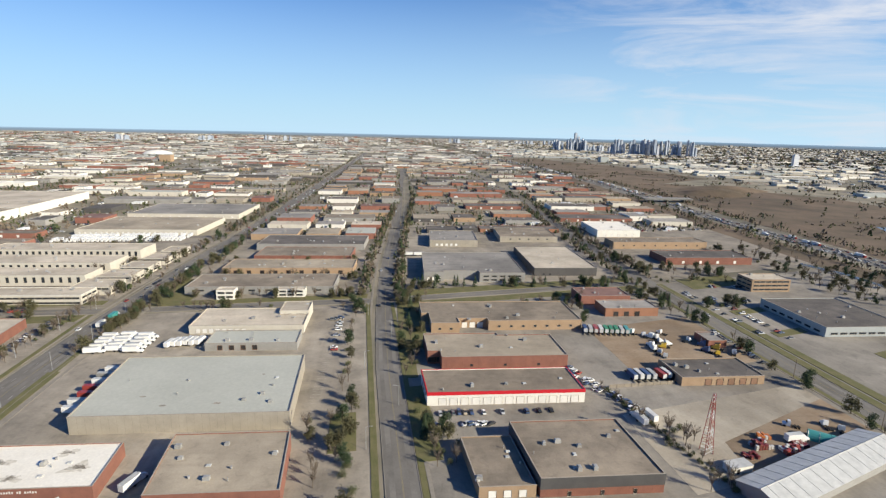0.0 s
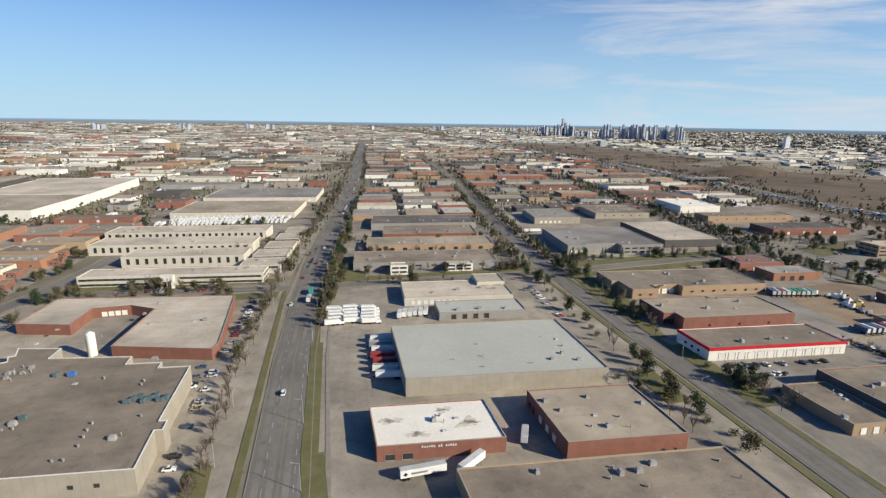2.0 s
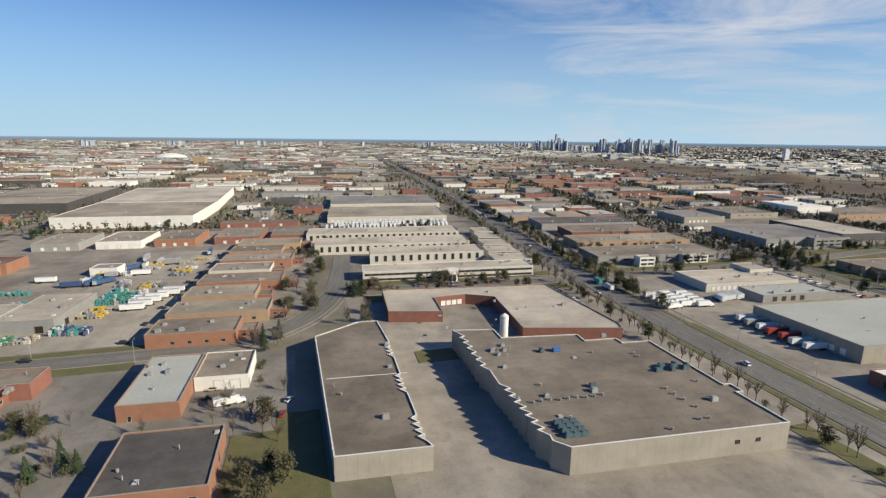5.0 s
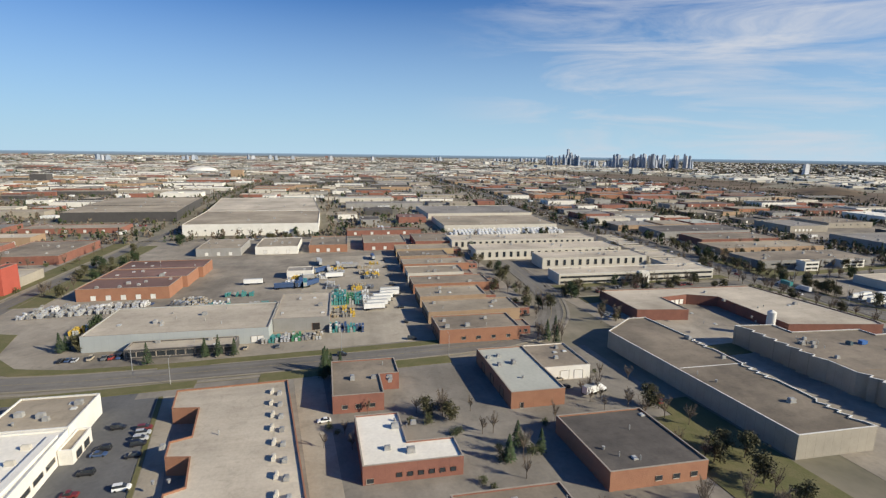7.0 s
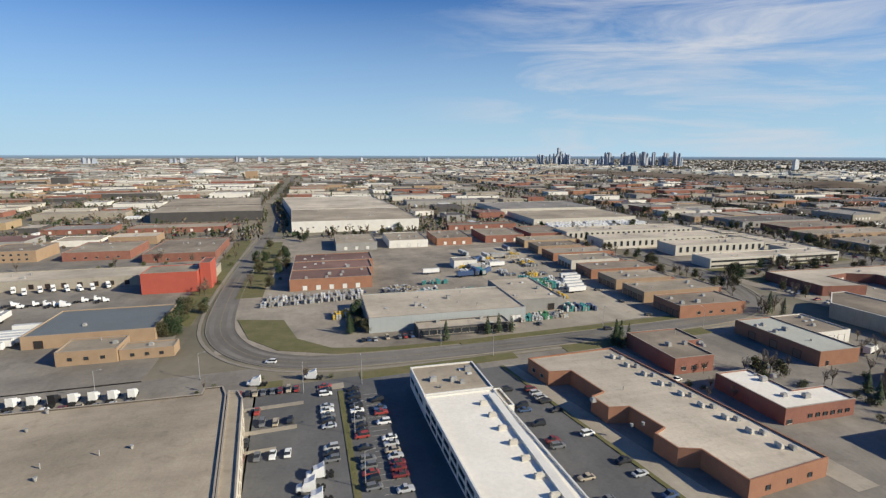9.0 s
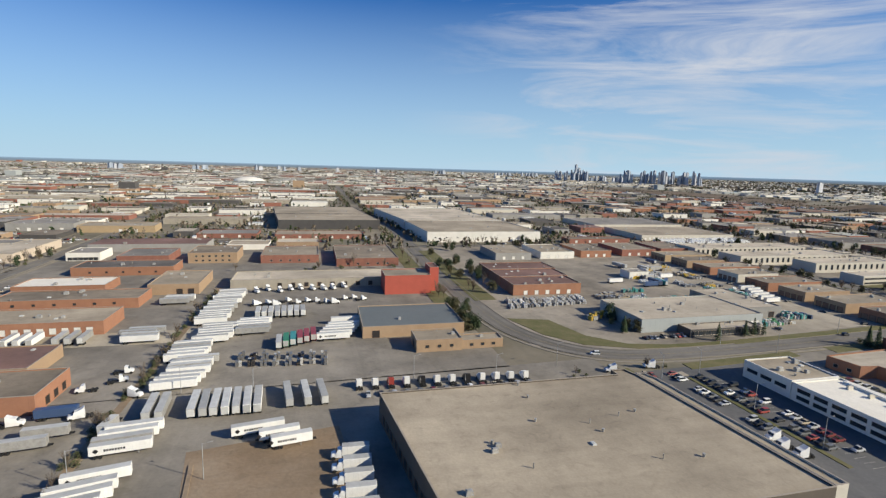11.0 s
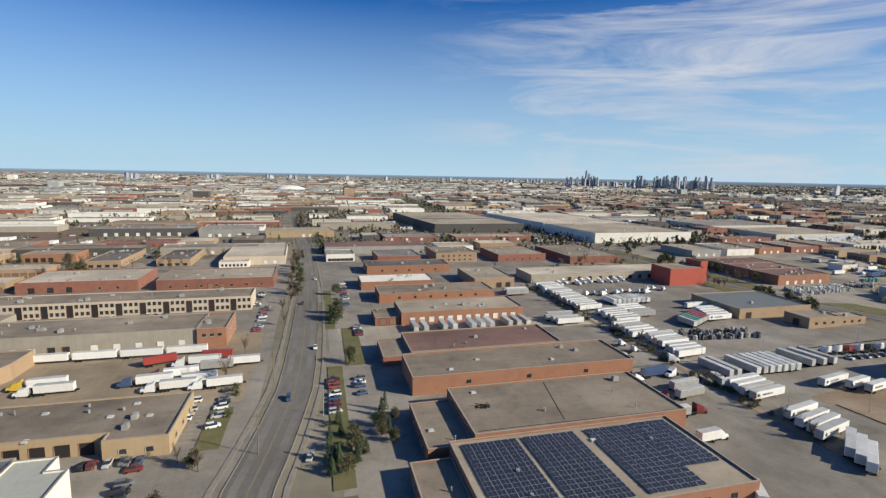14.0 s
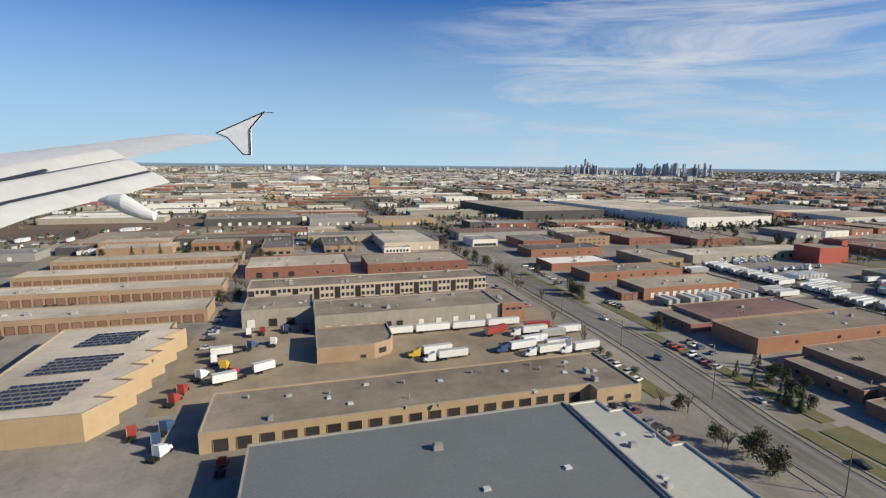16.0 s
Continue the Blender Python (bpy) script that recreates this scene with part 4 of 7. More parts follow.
B("long pale blue warehouse with a flat tan roof", (-641, -556, 291, 330), 7.6, "blue", "pale", [(0, "dock", 2, 0.9, 0.97, 0.5)], 9)
B("low glazed office front with a pale roof", (-618, -570, 281, 290.6), 4.5, "darkm", "pale", [(0, "shop", 11, 0.02, 0.98, 1.0)], 4, name="office_building")
B("grey block with one dark roller door", (-555.6, -526, 302, 345), 7, "grey", "pale", [(1, "dark", 1, 0.1, 0.4, 0), (0, "dark", 1, 0.6, 0.9, 0)], 5)
B("small white shed", (-561, -542, 404, 416), 6, "white", "grey", [(0, "bay", 1, 0.3, 0.7, 0)], 1)
for i, y in enumerate((374, 398, 422)):
    B("wide red brick unit with a red-brown roof", (-684, -630 + 3 * i, y, y + 23.5), 7.6, "orange", "red", [(0, "dock", 5, 0.1, 0.9, 0.2)], 4)
for i, (x0, x1, m, r) in enumerate(((-600, -562, "white", "tan"), (-552, -516, "orange", "brown"), (-500, -458, "brick", "tan"), (-448, -405, "brick", "brown"), (-650, -612, "grey", "tan"))):
    B("low brick workshop with loading doors", (x0, x1, 488, 530), 7, m, r, [(0, "dock", 3, 0.1, 0.9, 0.5)], 4)
B("huge white warehouse with a pale roof", (-693, -548, 583, 690), 12.5, "white", "tan", [(0, "sq", 4, 0.02, 0.4, 5)], 6)
B("huge white warehouse with a pale roof", (-693, -548, 692, 850), 12.5, "white", "pale", [(0, "sq", 3, 0.1, 0.9, 5)], 9)
B("huge dark-walled warehouse with a tan roof", (-862, -727, 705, 785), 12.5, "darkm", "tan", (), 9)
B("huge dark-walled warehouse with a tan roof", (-862, -727, 787, 900), 12.5, "darkm", "tan", (), 9)
B("tall red block building", (-775, -742, 392, 412), 13, "redpaint", "tan", (), 1)
B("tall red stair tower", (-741.6, -735, 397, 412), 17, "redpaint", "red", (), 0)
B("tan block shed with a grey-green roof", (-797, -742, 315, 350), 6, "tanbrick", "steel", [(0, "dark", 1, 0.05, 0.2, 0)], 1)
B("tan brick garage with a dark bay", (-773, -750, 294, 308), 6, "tanbrick", "tan", [(3, "dark", 1, 0.2, 0.8, 0), (0, "sq", 3, 0.1, 0.9, 2)], 2)
B("low tan brick office wing", (-749.6, -728, 294, 302), 4.5, "tanbrick", "tan", [(0, "sq", 3, 0.1, 0.9, 1.4)], 1)
B("long low unit with a pale roof and dark loading front", (-880, -738, 415, 441), 6.5, "concrete", "pale", [(0, "dockd", 12, 0.2, 0.98, 0.8)], 3)
# the loading-yard quarter
SOLARB = B("orange brick unit with rows of solar panels on its roof", (-1004, -933, 196, 228.4), 6.4, "orange", "tan", [(0, "sq", 8, 0.05, 0.95, 3), (1, "win", 3, 0.1, 0.9, 1)], 2)
B("low brick side wing with a brown roof", (-1016, -1004.3, 196, 226), 4.2, "orange", "brown", [(3, "win", 3, 0.1, 0.9, 1)], 2)
br1 = B("orange brick warehouse with a worn brown roof", (-996, -924, 229, 258), 7, "orange", "brown", [(0, "sq", 9, 0.05, 0.95, 3.2), (1, "dockd", 3, 0.2, 0.9, 0.5)], 3)
B("low brick side wing with a brown roof", (-1010, -996.3, 230, 256), 4.6, "orange", "brown", [(3, "win", 4, 0.1, 0.9, 1), (0, "win", 1, 0.2, 0.8, 1)], 2)
B("orange brick warehouse with a brown roof", (-1006, -913, 268, 290), 7, "orange", "brown", [(0, "sq", 3, 0.1, 0.9, 3), (1, "dockd", 3, 0.2, 0.9, 0.5)], 4)
B("tan brick warehouse with a red-brown roof", (-1001, -930, 295, 319), 5.6, "tanbrick", "red", [(0, "sq", 6, 0.1, 0.9, 2.2)], 3)
B("low brick side wing", (-1013, -1001.3, 296, 316), 4.2, "brick", "brown", [(3, "win", 3, 0.1, 0.9, 1)], 1)
B("orange brick warehouse with docked trailers", (-996, -925, 344, 367), 7, "orange", "tan", [(0, "dock", 12, 0.05, 0.95, 1.0)], 4)
B("low brick side wing", (-1010, -996.3, 346, 362), 4.4, "brick", "brown", [(3, "win", 3, 0.1, 0.9, 1), (0, "brown", 2, 0.1, 0.9, 0)], 1)
B("orange brick warehouse with a brown roof", (-1002, -925, 386, 407), 6, "orange", "brown", [(0, "sq", 6, 0.1, 0.9, 2.5)], 4)
B("low unit with a bright pale roof", (-1010, -957, 419, 441), 5.5, "orange", "white", [(3, "win", 4, 0.1, 0.9, 1.5)], 2)
B("tan block with two dark bays", (-929, -898, 411, 449), 7, "tanbrick", "tan", [(0, "dark", 2, 0.5, 0.95, 0)], 2)
B("dark-roofed brick warehouse", (-1000, -930, 466, 490), 6.5, "orange", "dark", [(0, "sq", 5, 0.1, 0.9, 2)], 3)
tan = B("long tan block workshop with a row of dark roller doors", [(-1219, 254), (-1098, 254), (-1098, 250), (-1081, 250), (-1081, 276), (-1219, 276)], 6, "yellow", "brown", [(0, "dark", 19, 0.02, 0.98, 0), (2, "win", 2, 0.1, 0.9, 1.5), (3, "win", 3, 0.1, 0.9, 1.5)], 12)
B("steel-roofed hall", (-1205, -1114.4, 196, 244), 7.2, "grey", "steel", (), 2)
B("pale membrane-roofed office end of the hall", [(-1114, 196), (-1095, 196), (-1095, 218), (-1099, 218), (-1099, 236), (-1104, 236), (-1104, 242), (-1114, 242)], 7.6, "white", "green", [(1, "strip", 3, 0.1, 0.9, 2.5)], 5)
B("small tan brick shop with a rounded corner", [(-1186, 302), (-1163, 302), (-1156, 305), (-1154, 310), (-1154, 324), (-1186, 324)], 6.2, "tanbrick", "brown", [(0, "win", 1, 0.7, 0.9, 0.6), (1, "shop", 1, 0.1, 0.9, 1.4)], 1)
B("grey block warehouse with white dock doors and a brown roof", (-1186, -1094, 331, 354), 9, "concrete", "brown", [(0, "dock", 4, 0.03, 0.33, 1.0), (0, "dockd", 2, 0.34, 0.46, 1.0), (0, "dock", 5, 0.5, 0.98, 1.0)], 8)
B("brick end bay of a warehouse", (-1093.6, -1081, 330, 354), 9, "orange", "brown", [(0, "win", 3, 0.1, 0.9, 5.2), (1, "win", 4, 0.1, 0.9, 1.2), (1, "win", 4, 0.1, 0.9, 5.2)], 3)
B("pale concrete rear wing with two dark bays", (-1220, -1186.3, 347, 368), 8.4, "concrete", "brown", [(0, "bay", 1, 0.05, 0.2, 0), (0, "dark", 2, 0.3, 0.8, 0)], 3)
B("long two-storey cream block of small shop units", (-1222, -1078, 385, 404), 8.2, "cream", "brown",
  [(0, *o) for k in range(12) for o in (("recess", 1, k / 12 + 0.003, k / 12 + 0.025, 0.1), ("tall", 3, k / 12 + 0.027, (k + 1) / 12, 1.0), ("tall", 3, k / 12 + 0.027, (k + 1) / 12, 4.9))], 12)
B("wide red brick unit with a pale roof", (-1230, -1158, 438, 474), 7.2, "brick", "pale", [(0, "dark", 3, 0.05, 0.5, 0), (0, "win", 2, 0.6, 0.9, 1.5), (1, "win", 4, 0.1, 0.9, 1.5)], 8, cap=WALL["orange"])
B("wide red brick unit with a brown roof", (-1146, -1070, 436, 470), 7, "brick", "tan", [(0, "win", 7, 0.05, 0.95, 1.5), (0, "brown", 2, 0.4, 0.6, 0)], 6)
zig_pts = [(-1290, 270), (-1252, 268)] + [(x, y) for k in range(6) for x, y in ((-1252 + 1.2 * k, 268 + 11 * k), (-1246 + 1.2 * k, 276 + 11 * k), (-1252 + 1.2 * k, 278 + 11 * k))][1:] + [(-1246, 340), (-1290, 340)]
zig = B("yellow block unit with a stepped side and roof solar panels", zig_pts, 8.4, "yellow", "pale", (), 2)
for i, y in enumerate((362, 404, 444, 486)):
    B("long terrace of small tan brick workshop units", (-1372, -1238, y, y + 18), 6.4, "tanbrick", "pale", [(0, "brown", 24, 0.01, 0.99, 0)], 6)
B("long dark grey warehouse with a cream end", (-1310, -1182, 722, 764), 9, "darkm", "grey", [(0, "bay", 8, 0.1, 0.9, 0)], 6)
B("grey warehouse with a cream end wall", (-1174, -1100, 702, 746), 9, "grey", "grey", [(0, "bay", 5, 0.1, 0.9, 0)], 5)
B("low tan warehouse with a yellow wall", (-1092, -1006, 690, 732), 8, "yellow", "tan", [(0, "bay", 3, 0.5, 0.8, 0)], 5)
B("flat white industrial shed", (-1118, -1066, 514, 588), 7.5, "cream", "pale", [(0, "dock", 2, 0.6, 0.9, 0.5)], 4)
B("low white office front with square windows", (-1120, -1096, 504, 513.7), 5, "white", "pale", [(0, "tall", 7, 0.05, 0.95, 0.8)], 1, name="office_building")
for x in (-1226, -1172):
    B("small tan brick shop block with a dark roof", (x, x + 27, 514, 572), 6, "tanbrick", "dark", [(0, "shop", 4, 0.05, 0.95, 0.3), (1, "win", 9, 0.05, 0.95, 1.2)], 7, group="dark-roofed shop blocks")
B("orange brick unit with a worn tan roof", (-1290, -1247, 546, 606), 7, "orange", "tan", [(0, "dark", 4, 0.05, 0.6, 0), (0, "win", 2, 0.7, 0.9, 1.5)], 5)
B("low tan brick unit with a pale roof", (-1364, -1303, 541, 566), 6.2, "tanbrick", "pale", [(1, "win", 2, 0.1, 0.9, 1.5)], 3)
B("red brick unit with a tan roof", (-1395, -1313, 567, 640), 7, "brick", "tan", [(1, "win", 6, 0.1, 0.9, 1.5)], 6)
B("low red brick unit with a red-brown roof", (-1262, -1182, 616, 640), 6, "brick", "red", [(0, "win", 6, 0.1, 0.9, 1.5)], 3)
B("white glazed garage", (-1030, -1004, 520, 545), 7, "white", "grey", [(0, "shop", 6, 0.05, 0.95, 0.5)], 1)
B("red brick unit", (-985, -945, 505, 540), 7, "brick", "grey", [(0, "win", 4, 0.1, 0.9, 1.5)], 3)
B("two-storey brick unit", (-930, -890, 505, 540), 9, "tanbrick", "brown", [(0, "win", 6, 0.1, 0.9, 1.5), (0, "win", 6, 0.1, 0.9, 5.2)], 3)
B("red brick unit with a tan roof", (-870, -820, 500, 545), 7, "brick", "tan", [(0, "win", 5, 0.1, 0.9, 1.5)], 3)
B("red brick unit with a brown roof", (-805, -750, 480, 545), 7, "brick", "brown", [(0, "win", 5, 0.1, 0.9, 1.5)], 4)


# solar panels: each a tilted pane in a thin frame
def solar_pane():
    bm = bmesh.new()
    box(bm, -1.1, 1.1, -0.8, 0.8, 0.0, 0.05, 1)
    for x0, x1 in ((-1.06, -0.02), (0.02, 1.06)):
        box(bm, x0, x1, -0.76, 0.76, 0.05, 0.056, 0)
    box(bm, -0.9, -0.84, -0.5, -0.44, -0.4, 0.0, 1)
    box(bm, 0.84, 0.9, -0.5, -0.44, -0.4, 0.0, 1)
    return mesh("solar_panel", bm, SOLAR, TIN)


PANE = solar_pane()


def solar_field(root, x0, x1, y0, y1, h, dx=2.3, dy=1.78, slant=0.0):
    n = 0
    y = y0
    while y < y1:
        x = x0 + slant * (y - y0)
        while x < x1 + slant * (y - y0):
            px, py = spot(x, y, EAST[root.name])
            part("solar_panel", PANE, root, at=pose(px - root.matrix_world.translation.x, py - root.matrix_world.translation.y, h - 0.02, 9, 0, 0))
            x += dx
            n += 1
        y += dy


for x0, x1, y0, y1 in ((-1000, -985, 198.5, 226), (-982, -966, 198.5, 226), (-962, -948, 198.5, 226), (-946, -935, 206, 226)):
    solar_field(SOLARB, x0, x1, y0, y1, 6.4)
for x0, x1, y0, y1 in ((-1284, -1262, 276, 290), (-1280, -1258, 298, 310), (-1276, -1256, 320, 332)):
    solar_field(zig, x0, x1, y0, y1, 8.4, 2.5, 2.7, 0.3)

# details on the big sawtooth roof
def strip_on(root, x0, y0, x1, y1, h, w, mat, name, label=""):
    """A flat strip lying on a roof."""
    o = root.matrix_world.translation
    a, b = (Vector(spot(x, y, EAST[root.name])) - o.xy for x, y in ((x0, y0), (x1, y1)))
    s = Vector((b.y - a.y, a.x - b.x)).normalized() * w / 2
    bm = bmesh.new()
    slab(bm, [a + s, b + s, b - s, a - s], h - 0.45, h - 0.43)
    bmesh.ops.recalc_face_normals(bm, faces=bm.faces[:])
    part(name, mesh(name, bm, mat), root, label)


for i in range(9):
    deck(saw, HOOD, "roof_vent", -311 + 3.5 * i, 166 + 0.4 * (i % 3), 9.5)
for i in range(4):
    for j in range(3):
        deck(saw, CHILL, "chiller", -309.5 + 2.7 * j, 145.5 + 2.3 * i, 9.5, 0, "blue-grey chiller rack")
for i in range(8):
    deck(saw, CHILL, "chiller", -249 + 2.1 * i, 180 + 1.8 * (i % 3), 9.5, 90 * (i % 2), "blue-grey roof plant")
for i in range(16):
    deck(saw, PIPE if i % 3 else UNIT, "vent_pipe" if i % 3 else "rooftop_unit", -311 + rnd.uniform(0, 11), 201 + rnd.uniform(0, 13), 9.5)
for x, y in ((-256, 167), (-256, 163), (-255.5, 159), (-255, 154), (-260, 147), (-256.5, 147), (-274, 143.5), (-248, 193), (-248, 196), (-266, 200), (-240, 170)):
    deck(saw, HOOD, "roof_vent", x, y, 9.5)
deck(saw, LARGE, "rooftop_unit", -245, 157, 9.5, 0), deck(saw, CHILL, "chiller", -283, 173, 9.5, 0), deck(saw, CHILL, "chiller", -288, 204.5, 9.5, 90)
for a in ((-313, 182, -257, 179), (-257, 179, -257, 172), (-257, 181, -236, 182), (-270, 144, -270, 150)):
    strip_on(saw, *a, 9.5, 0.22, SEAM, "roof_seam", "orange sealed seam")
strip_on(trap, -383, 206, -350, 206, 8.2, 0.5, DOOR_W, "roof_seam", "pale expansion joint")
strip_on(br1, -966, 232, -960, 257, 7, 0.35, TAR, "roof_seam", "black tarred seam")
strip_on(br1, -994, 231, -925, 230.2, 7, 0.3, TAR, "roof_seam", "black tarred seam")
bm = bmesh.new()
for i in range(9):
    a = i * 0.7
    rod(bm, (2.6 * math.cos(a), 1.3 * math.sin(a), 0.1), (2.4 * math.cos(a + 2.2), 1.2 * math.sin(a * 1.7), 0.9 if i % 2 else 0.15), 0.16, 5)
deck(br1, mesh("scrap_frame", bm, RUBBER), "scrap_frame", -988, 244, 7, 0, "tangle of black scrap bars")
bm = bmesh.new()
for i in range(15):
    if i not in (6, 9):
        box(bm, -7 + 0.85 * i, -6.5 + 0.85 * i, -0.06, 0.0, 0, 0.7 if i % 4 else 0.9)
deck(whr, mesh("wall_lettering", bm, DOOR_W), "wall_lettering", -130.5, 136.78, 5.0, 0, "white illegible lettering bars")
for i in range(9):
    deck(brl, TANBOX, "rooftop_unit", -539.8 - 0.4 * (i % 2) - 0.9 * i, 164.6 + 8 * i, 5.6, 90)
bm = bmesh.new()
box(bm, -1.2, 1.2, -38, 38, 0, 0.9)
deck(wl, mesh("parapet_ridge", bm, WALL["white"]), "parapet_ridge", -610.5, 177, 7, 0, "raised white parapet strip")
for i in range(4):
    deck(bw, HOOD, "roof_vent", -770 + 18 * i, 200 + 9 * (i % 2), 9.8)
for i in range(10):
    deck(tan, HATCH if i % 2 else HOOD, "skylight" if i % 2 else "roof_vent", -1208 + 12.4 * i, 271 - 1.5 * (i % 3), 6)
deck(saw, made("blue_box", lambda bm: (box(bm, -1.5, 1.5, -1, 1, 0.3, 1.8), box(bm, -1.2, 1.2, -0.8, 0.8, 0, 0.3)), BLUEBOX), "rooftop_unit", -281, 204, 9.5, 0, "blue painted roof unit")


# ---- the town beyond ----
class Heap:
    """Gathers faces for one joined mesh."""

    def __init__(self):
        self.v, self.f, self.m = [], [], []

    def quad(self, pts, mi):
        k = len(self.v)
        self.v += pts
        self.f.append(tuple(range(k, k + len(pts))))
        self.m.append(mi)

    def block(self, x0, x1, y0, y1, z0, z1, wall, roof):
        k = len(self.v)
        ax, ay = lay((x0 + x1) / 2, (y0 + y1) / 2)
        dx, dy = ax - (x0 + x1) / 2, ay - (y0 + y1) / 2
        x0, x1, y0, y1 = x0 + dx, x1 + dx, y0 + dy, y1 + dy
        self.v += [(x, y, z) for z in (z0, z1) for x, y in ((x0, y0), (x1, y0), (x1, y1), (x0, y1))]
        for f, mi in (((0, 1, 5, 4), wall), ((1, 2, 6, 5), wall), ((2, 3, 7, 6), wall), ((3, 0, 4, 7), wall), ((4, 5, 6, 7), roof)):
            self.f.append(tuple(k + i for i in f))
            self.m.append(mi)

    def made(self, name, *mats):
        me = bpy.data.meshes.new(name)
        me.from_pydata(self.v, [], self.f)
        for m in mats:
            me.materials.append(m)
        me.polygons.foreach_set("material_index", self.m)
        me.update()
        return me


far_rnd = random.Random(21)
KEEP = [(-1500, 480, -400, 556), (-700, -540, 585, 870), (-870, -720, 698, 905), (-405, -235, 555, 745), (480, 1050, -400, 1180), (590, 1000, 1100, 2300), (-1315, -1000, 685, 770),
        (-210, -180, 0, 2600), (-9, 7, 0, 1500), (230, 250, 0, 1500), (-725, -705, 500, 1900), (-1056, -1034, 0, 1100), (-1950, -1320, 770, 905)]
WALLS, ROOFS = list(WALL.values()), list(ROOF.values())
WK, RK = list(WALL), list(ROOF)


def clear(x0, x1, y0, y1):
    return all(x1 < a or x0 > b or y1 < c or y0 > d for a, b, c, d in KEEP)


def in_highway(x0, x1, y):
    mid = np.interp(y, (300, 700, 1400, 2600, 9000), (552, 552, 560, 470, -100))
    return x1 > mid - 40 and x0 < mid + 40


TAKEN = []
heap = Heap()
singles = 0
y = 560.0
while y < 7600:
    deep = far_rnd.uniform(34, 56) * (1 + y / 5200)
    x_lo, x_hi = -1250 - 0.85 * y, min(1.55 * y + 200, 7600)
    x = x_lo
    while x < x_hi:
        w = far_rnd.choice((18, 26, 34, 44, 58, 76, 105)) * far_rnd.uniform(0.85, 1.2) * (1 + y / 9000)
        gap = far_rnd.choice((6, 9, 14, 22, 44))
        d = deep * far_rnd.uniform(0.5, 0.72)
        y0 = y + far_rnd.uniform(0, deep - d - 6)
        ok = clear(x, x + w, y0, y0 + d) and not (x < -1310 and 600 < y0 < 900) and not in_highway(x, x + w, y0) and far_rnd.random() > (0.12 if x < 900 else 0.34) + (0.25 if y > 3500 else 0)
        if ok:
            TAKEN.append((x - 4, x + w + 4, y0 - 5, y0 + d + 5))
            h = far_rnd.uniform(4.5, 8)
            if y > 1500 and far_rnd.random() < 0.012:
                h = far_rnd.uniform(14, 30)
                w = min(w, 40)
            if x > 700:
                wk, rk = far_rnd.choice(("white", "grey", "beige", "blue", "concrete", "grey")), far_rnd.choice(("white", "pale", "grey", "green", "grey", "pale"))
            elif y > 1800:
                # Greyer materials this far off imitate haze by colour.
                wk, rk = far_rnd.choice(("white", "beige", "concrete", "grey", "grey", "blue", "darkm", "brick")), far_rnd.choice(("pale", "grey", "green", "grey", "dark", "white", "dark"))
            elif x < -500:
                wk, rk = far_rnd.choice(("white", "beige", "concrete", "darkm", "tanbrick", "brick", "grey", "white")), far_rnd.choice(("tan", "pale", "grey", "brown", "grey", "white", "green"))
            else:
                wk, rk = far_rnd.choice(("brick", "orange", "brick", "tanbrick", "grey", "grey", "concrete", "white", "darkm")), far_rnd.choice(("brown", "grey", "red", "grey", "tan", "dark", "dark"))
            if singles < 130 and y < 1500:
                singles += 1
                bm = bmesh.new()
                loc = [Vector(p) for p in rect(-w / 2, w / 2, -d / 2, d / 2)]
                hoop(bm, loc, ring(loc, 0.4), 0, h)
                ob = tagged(new("warehouse", mesh("wall", bm, WALL[wk])), f"distant flat-roofed {wk.replace('darkm', 'dark metal').replace('tanbrick', 'tan brick').replace('redpaint', 'red')} warehouse among others", "building", "far warehouses")
                ob.matrix_world = pose(*lay(x + w / 2, y0 + d / 2), 0.02)
                bm = bmesh.new()
                slab(bm, ring(loc, 0.4), h - 0.8, h - 0.4)
                part("roof", mesh("roof", bm, ROOF[rk]), ob)
                if w > 40 and y < 720:
                    for k in range(int(w / 18)):
                        part("dock_door", OPEN["dock" if wk != "white" else "dockd"], ob, at=pose(-w / 2 + 9 + 18 * k, -d / 2, 0.8))
                for k in range(1):
                    part("rooftop_unit", LARGE, ob, at=pose(far_rnd.uniform(-0.4, 0.4) * w, far_rnd.uniform(-0.3, 0.3) * d, h - 0.4))
            else:
                heap.block(x, x + w, y0, y0 + d, 0, h, WK.index(wk), len(WK) + RK.index(rk))
                for k in range(far_rnd.choice((0, 1, 2)) if y < 3000 else 0):
                    px, py = x + far_rnd.uniform(0.1, 0.8) * w, y0 + far_rnd.uniform(0.2, 0.7) * d
                    heap.block(px, px + 4, py, py + 3, h, h + 1.8, WK.index("white"), len(WK) + RK.index("grey"))
        x += w + gap
    y += deep + far_rnd.choice((6, 8, 22))
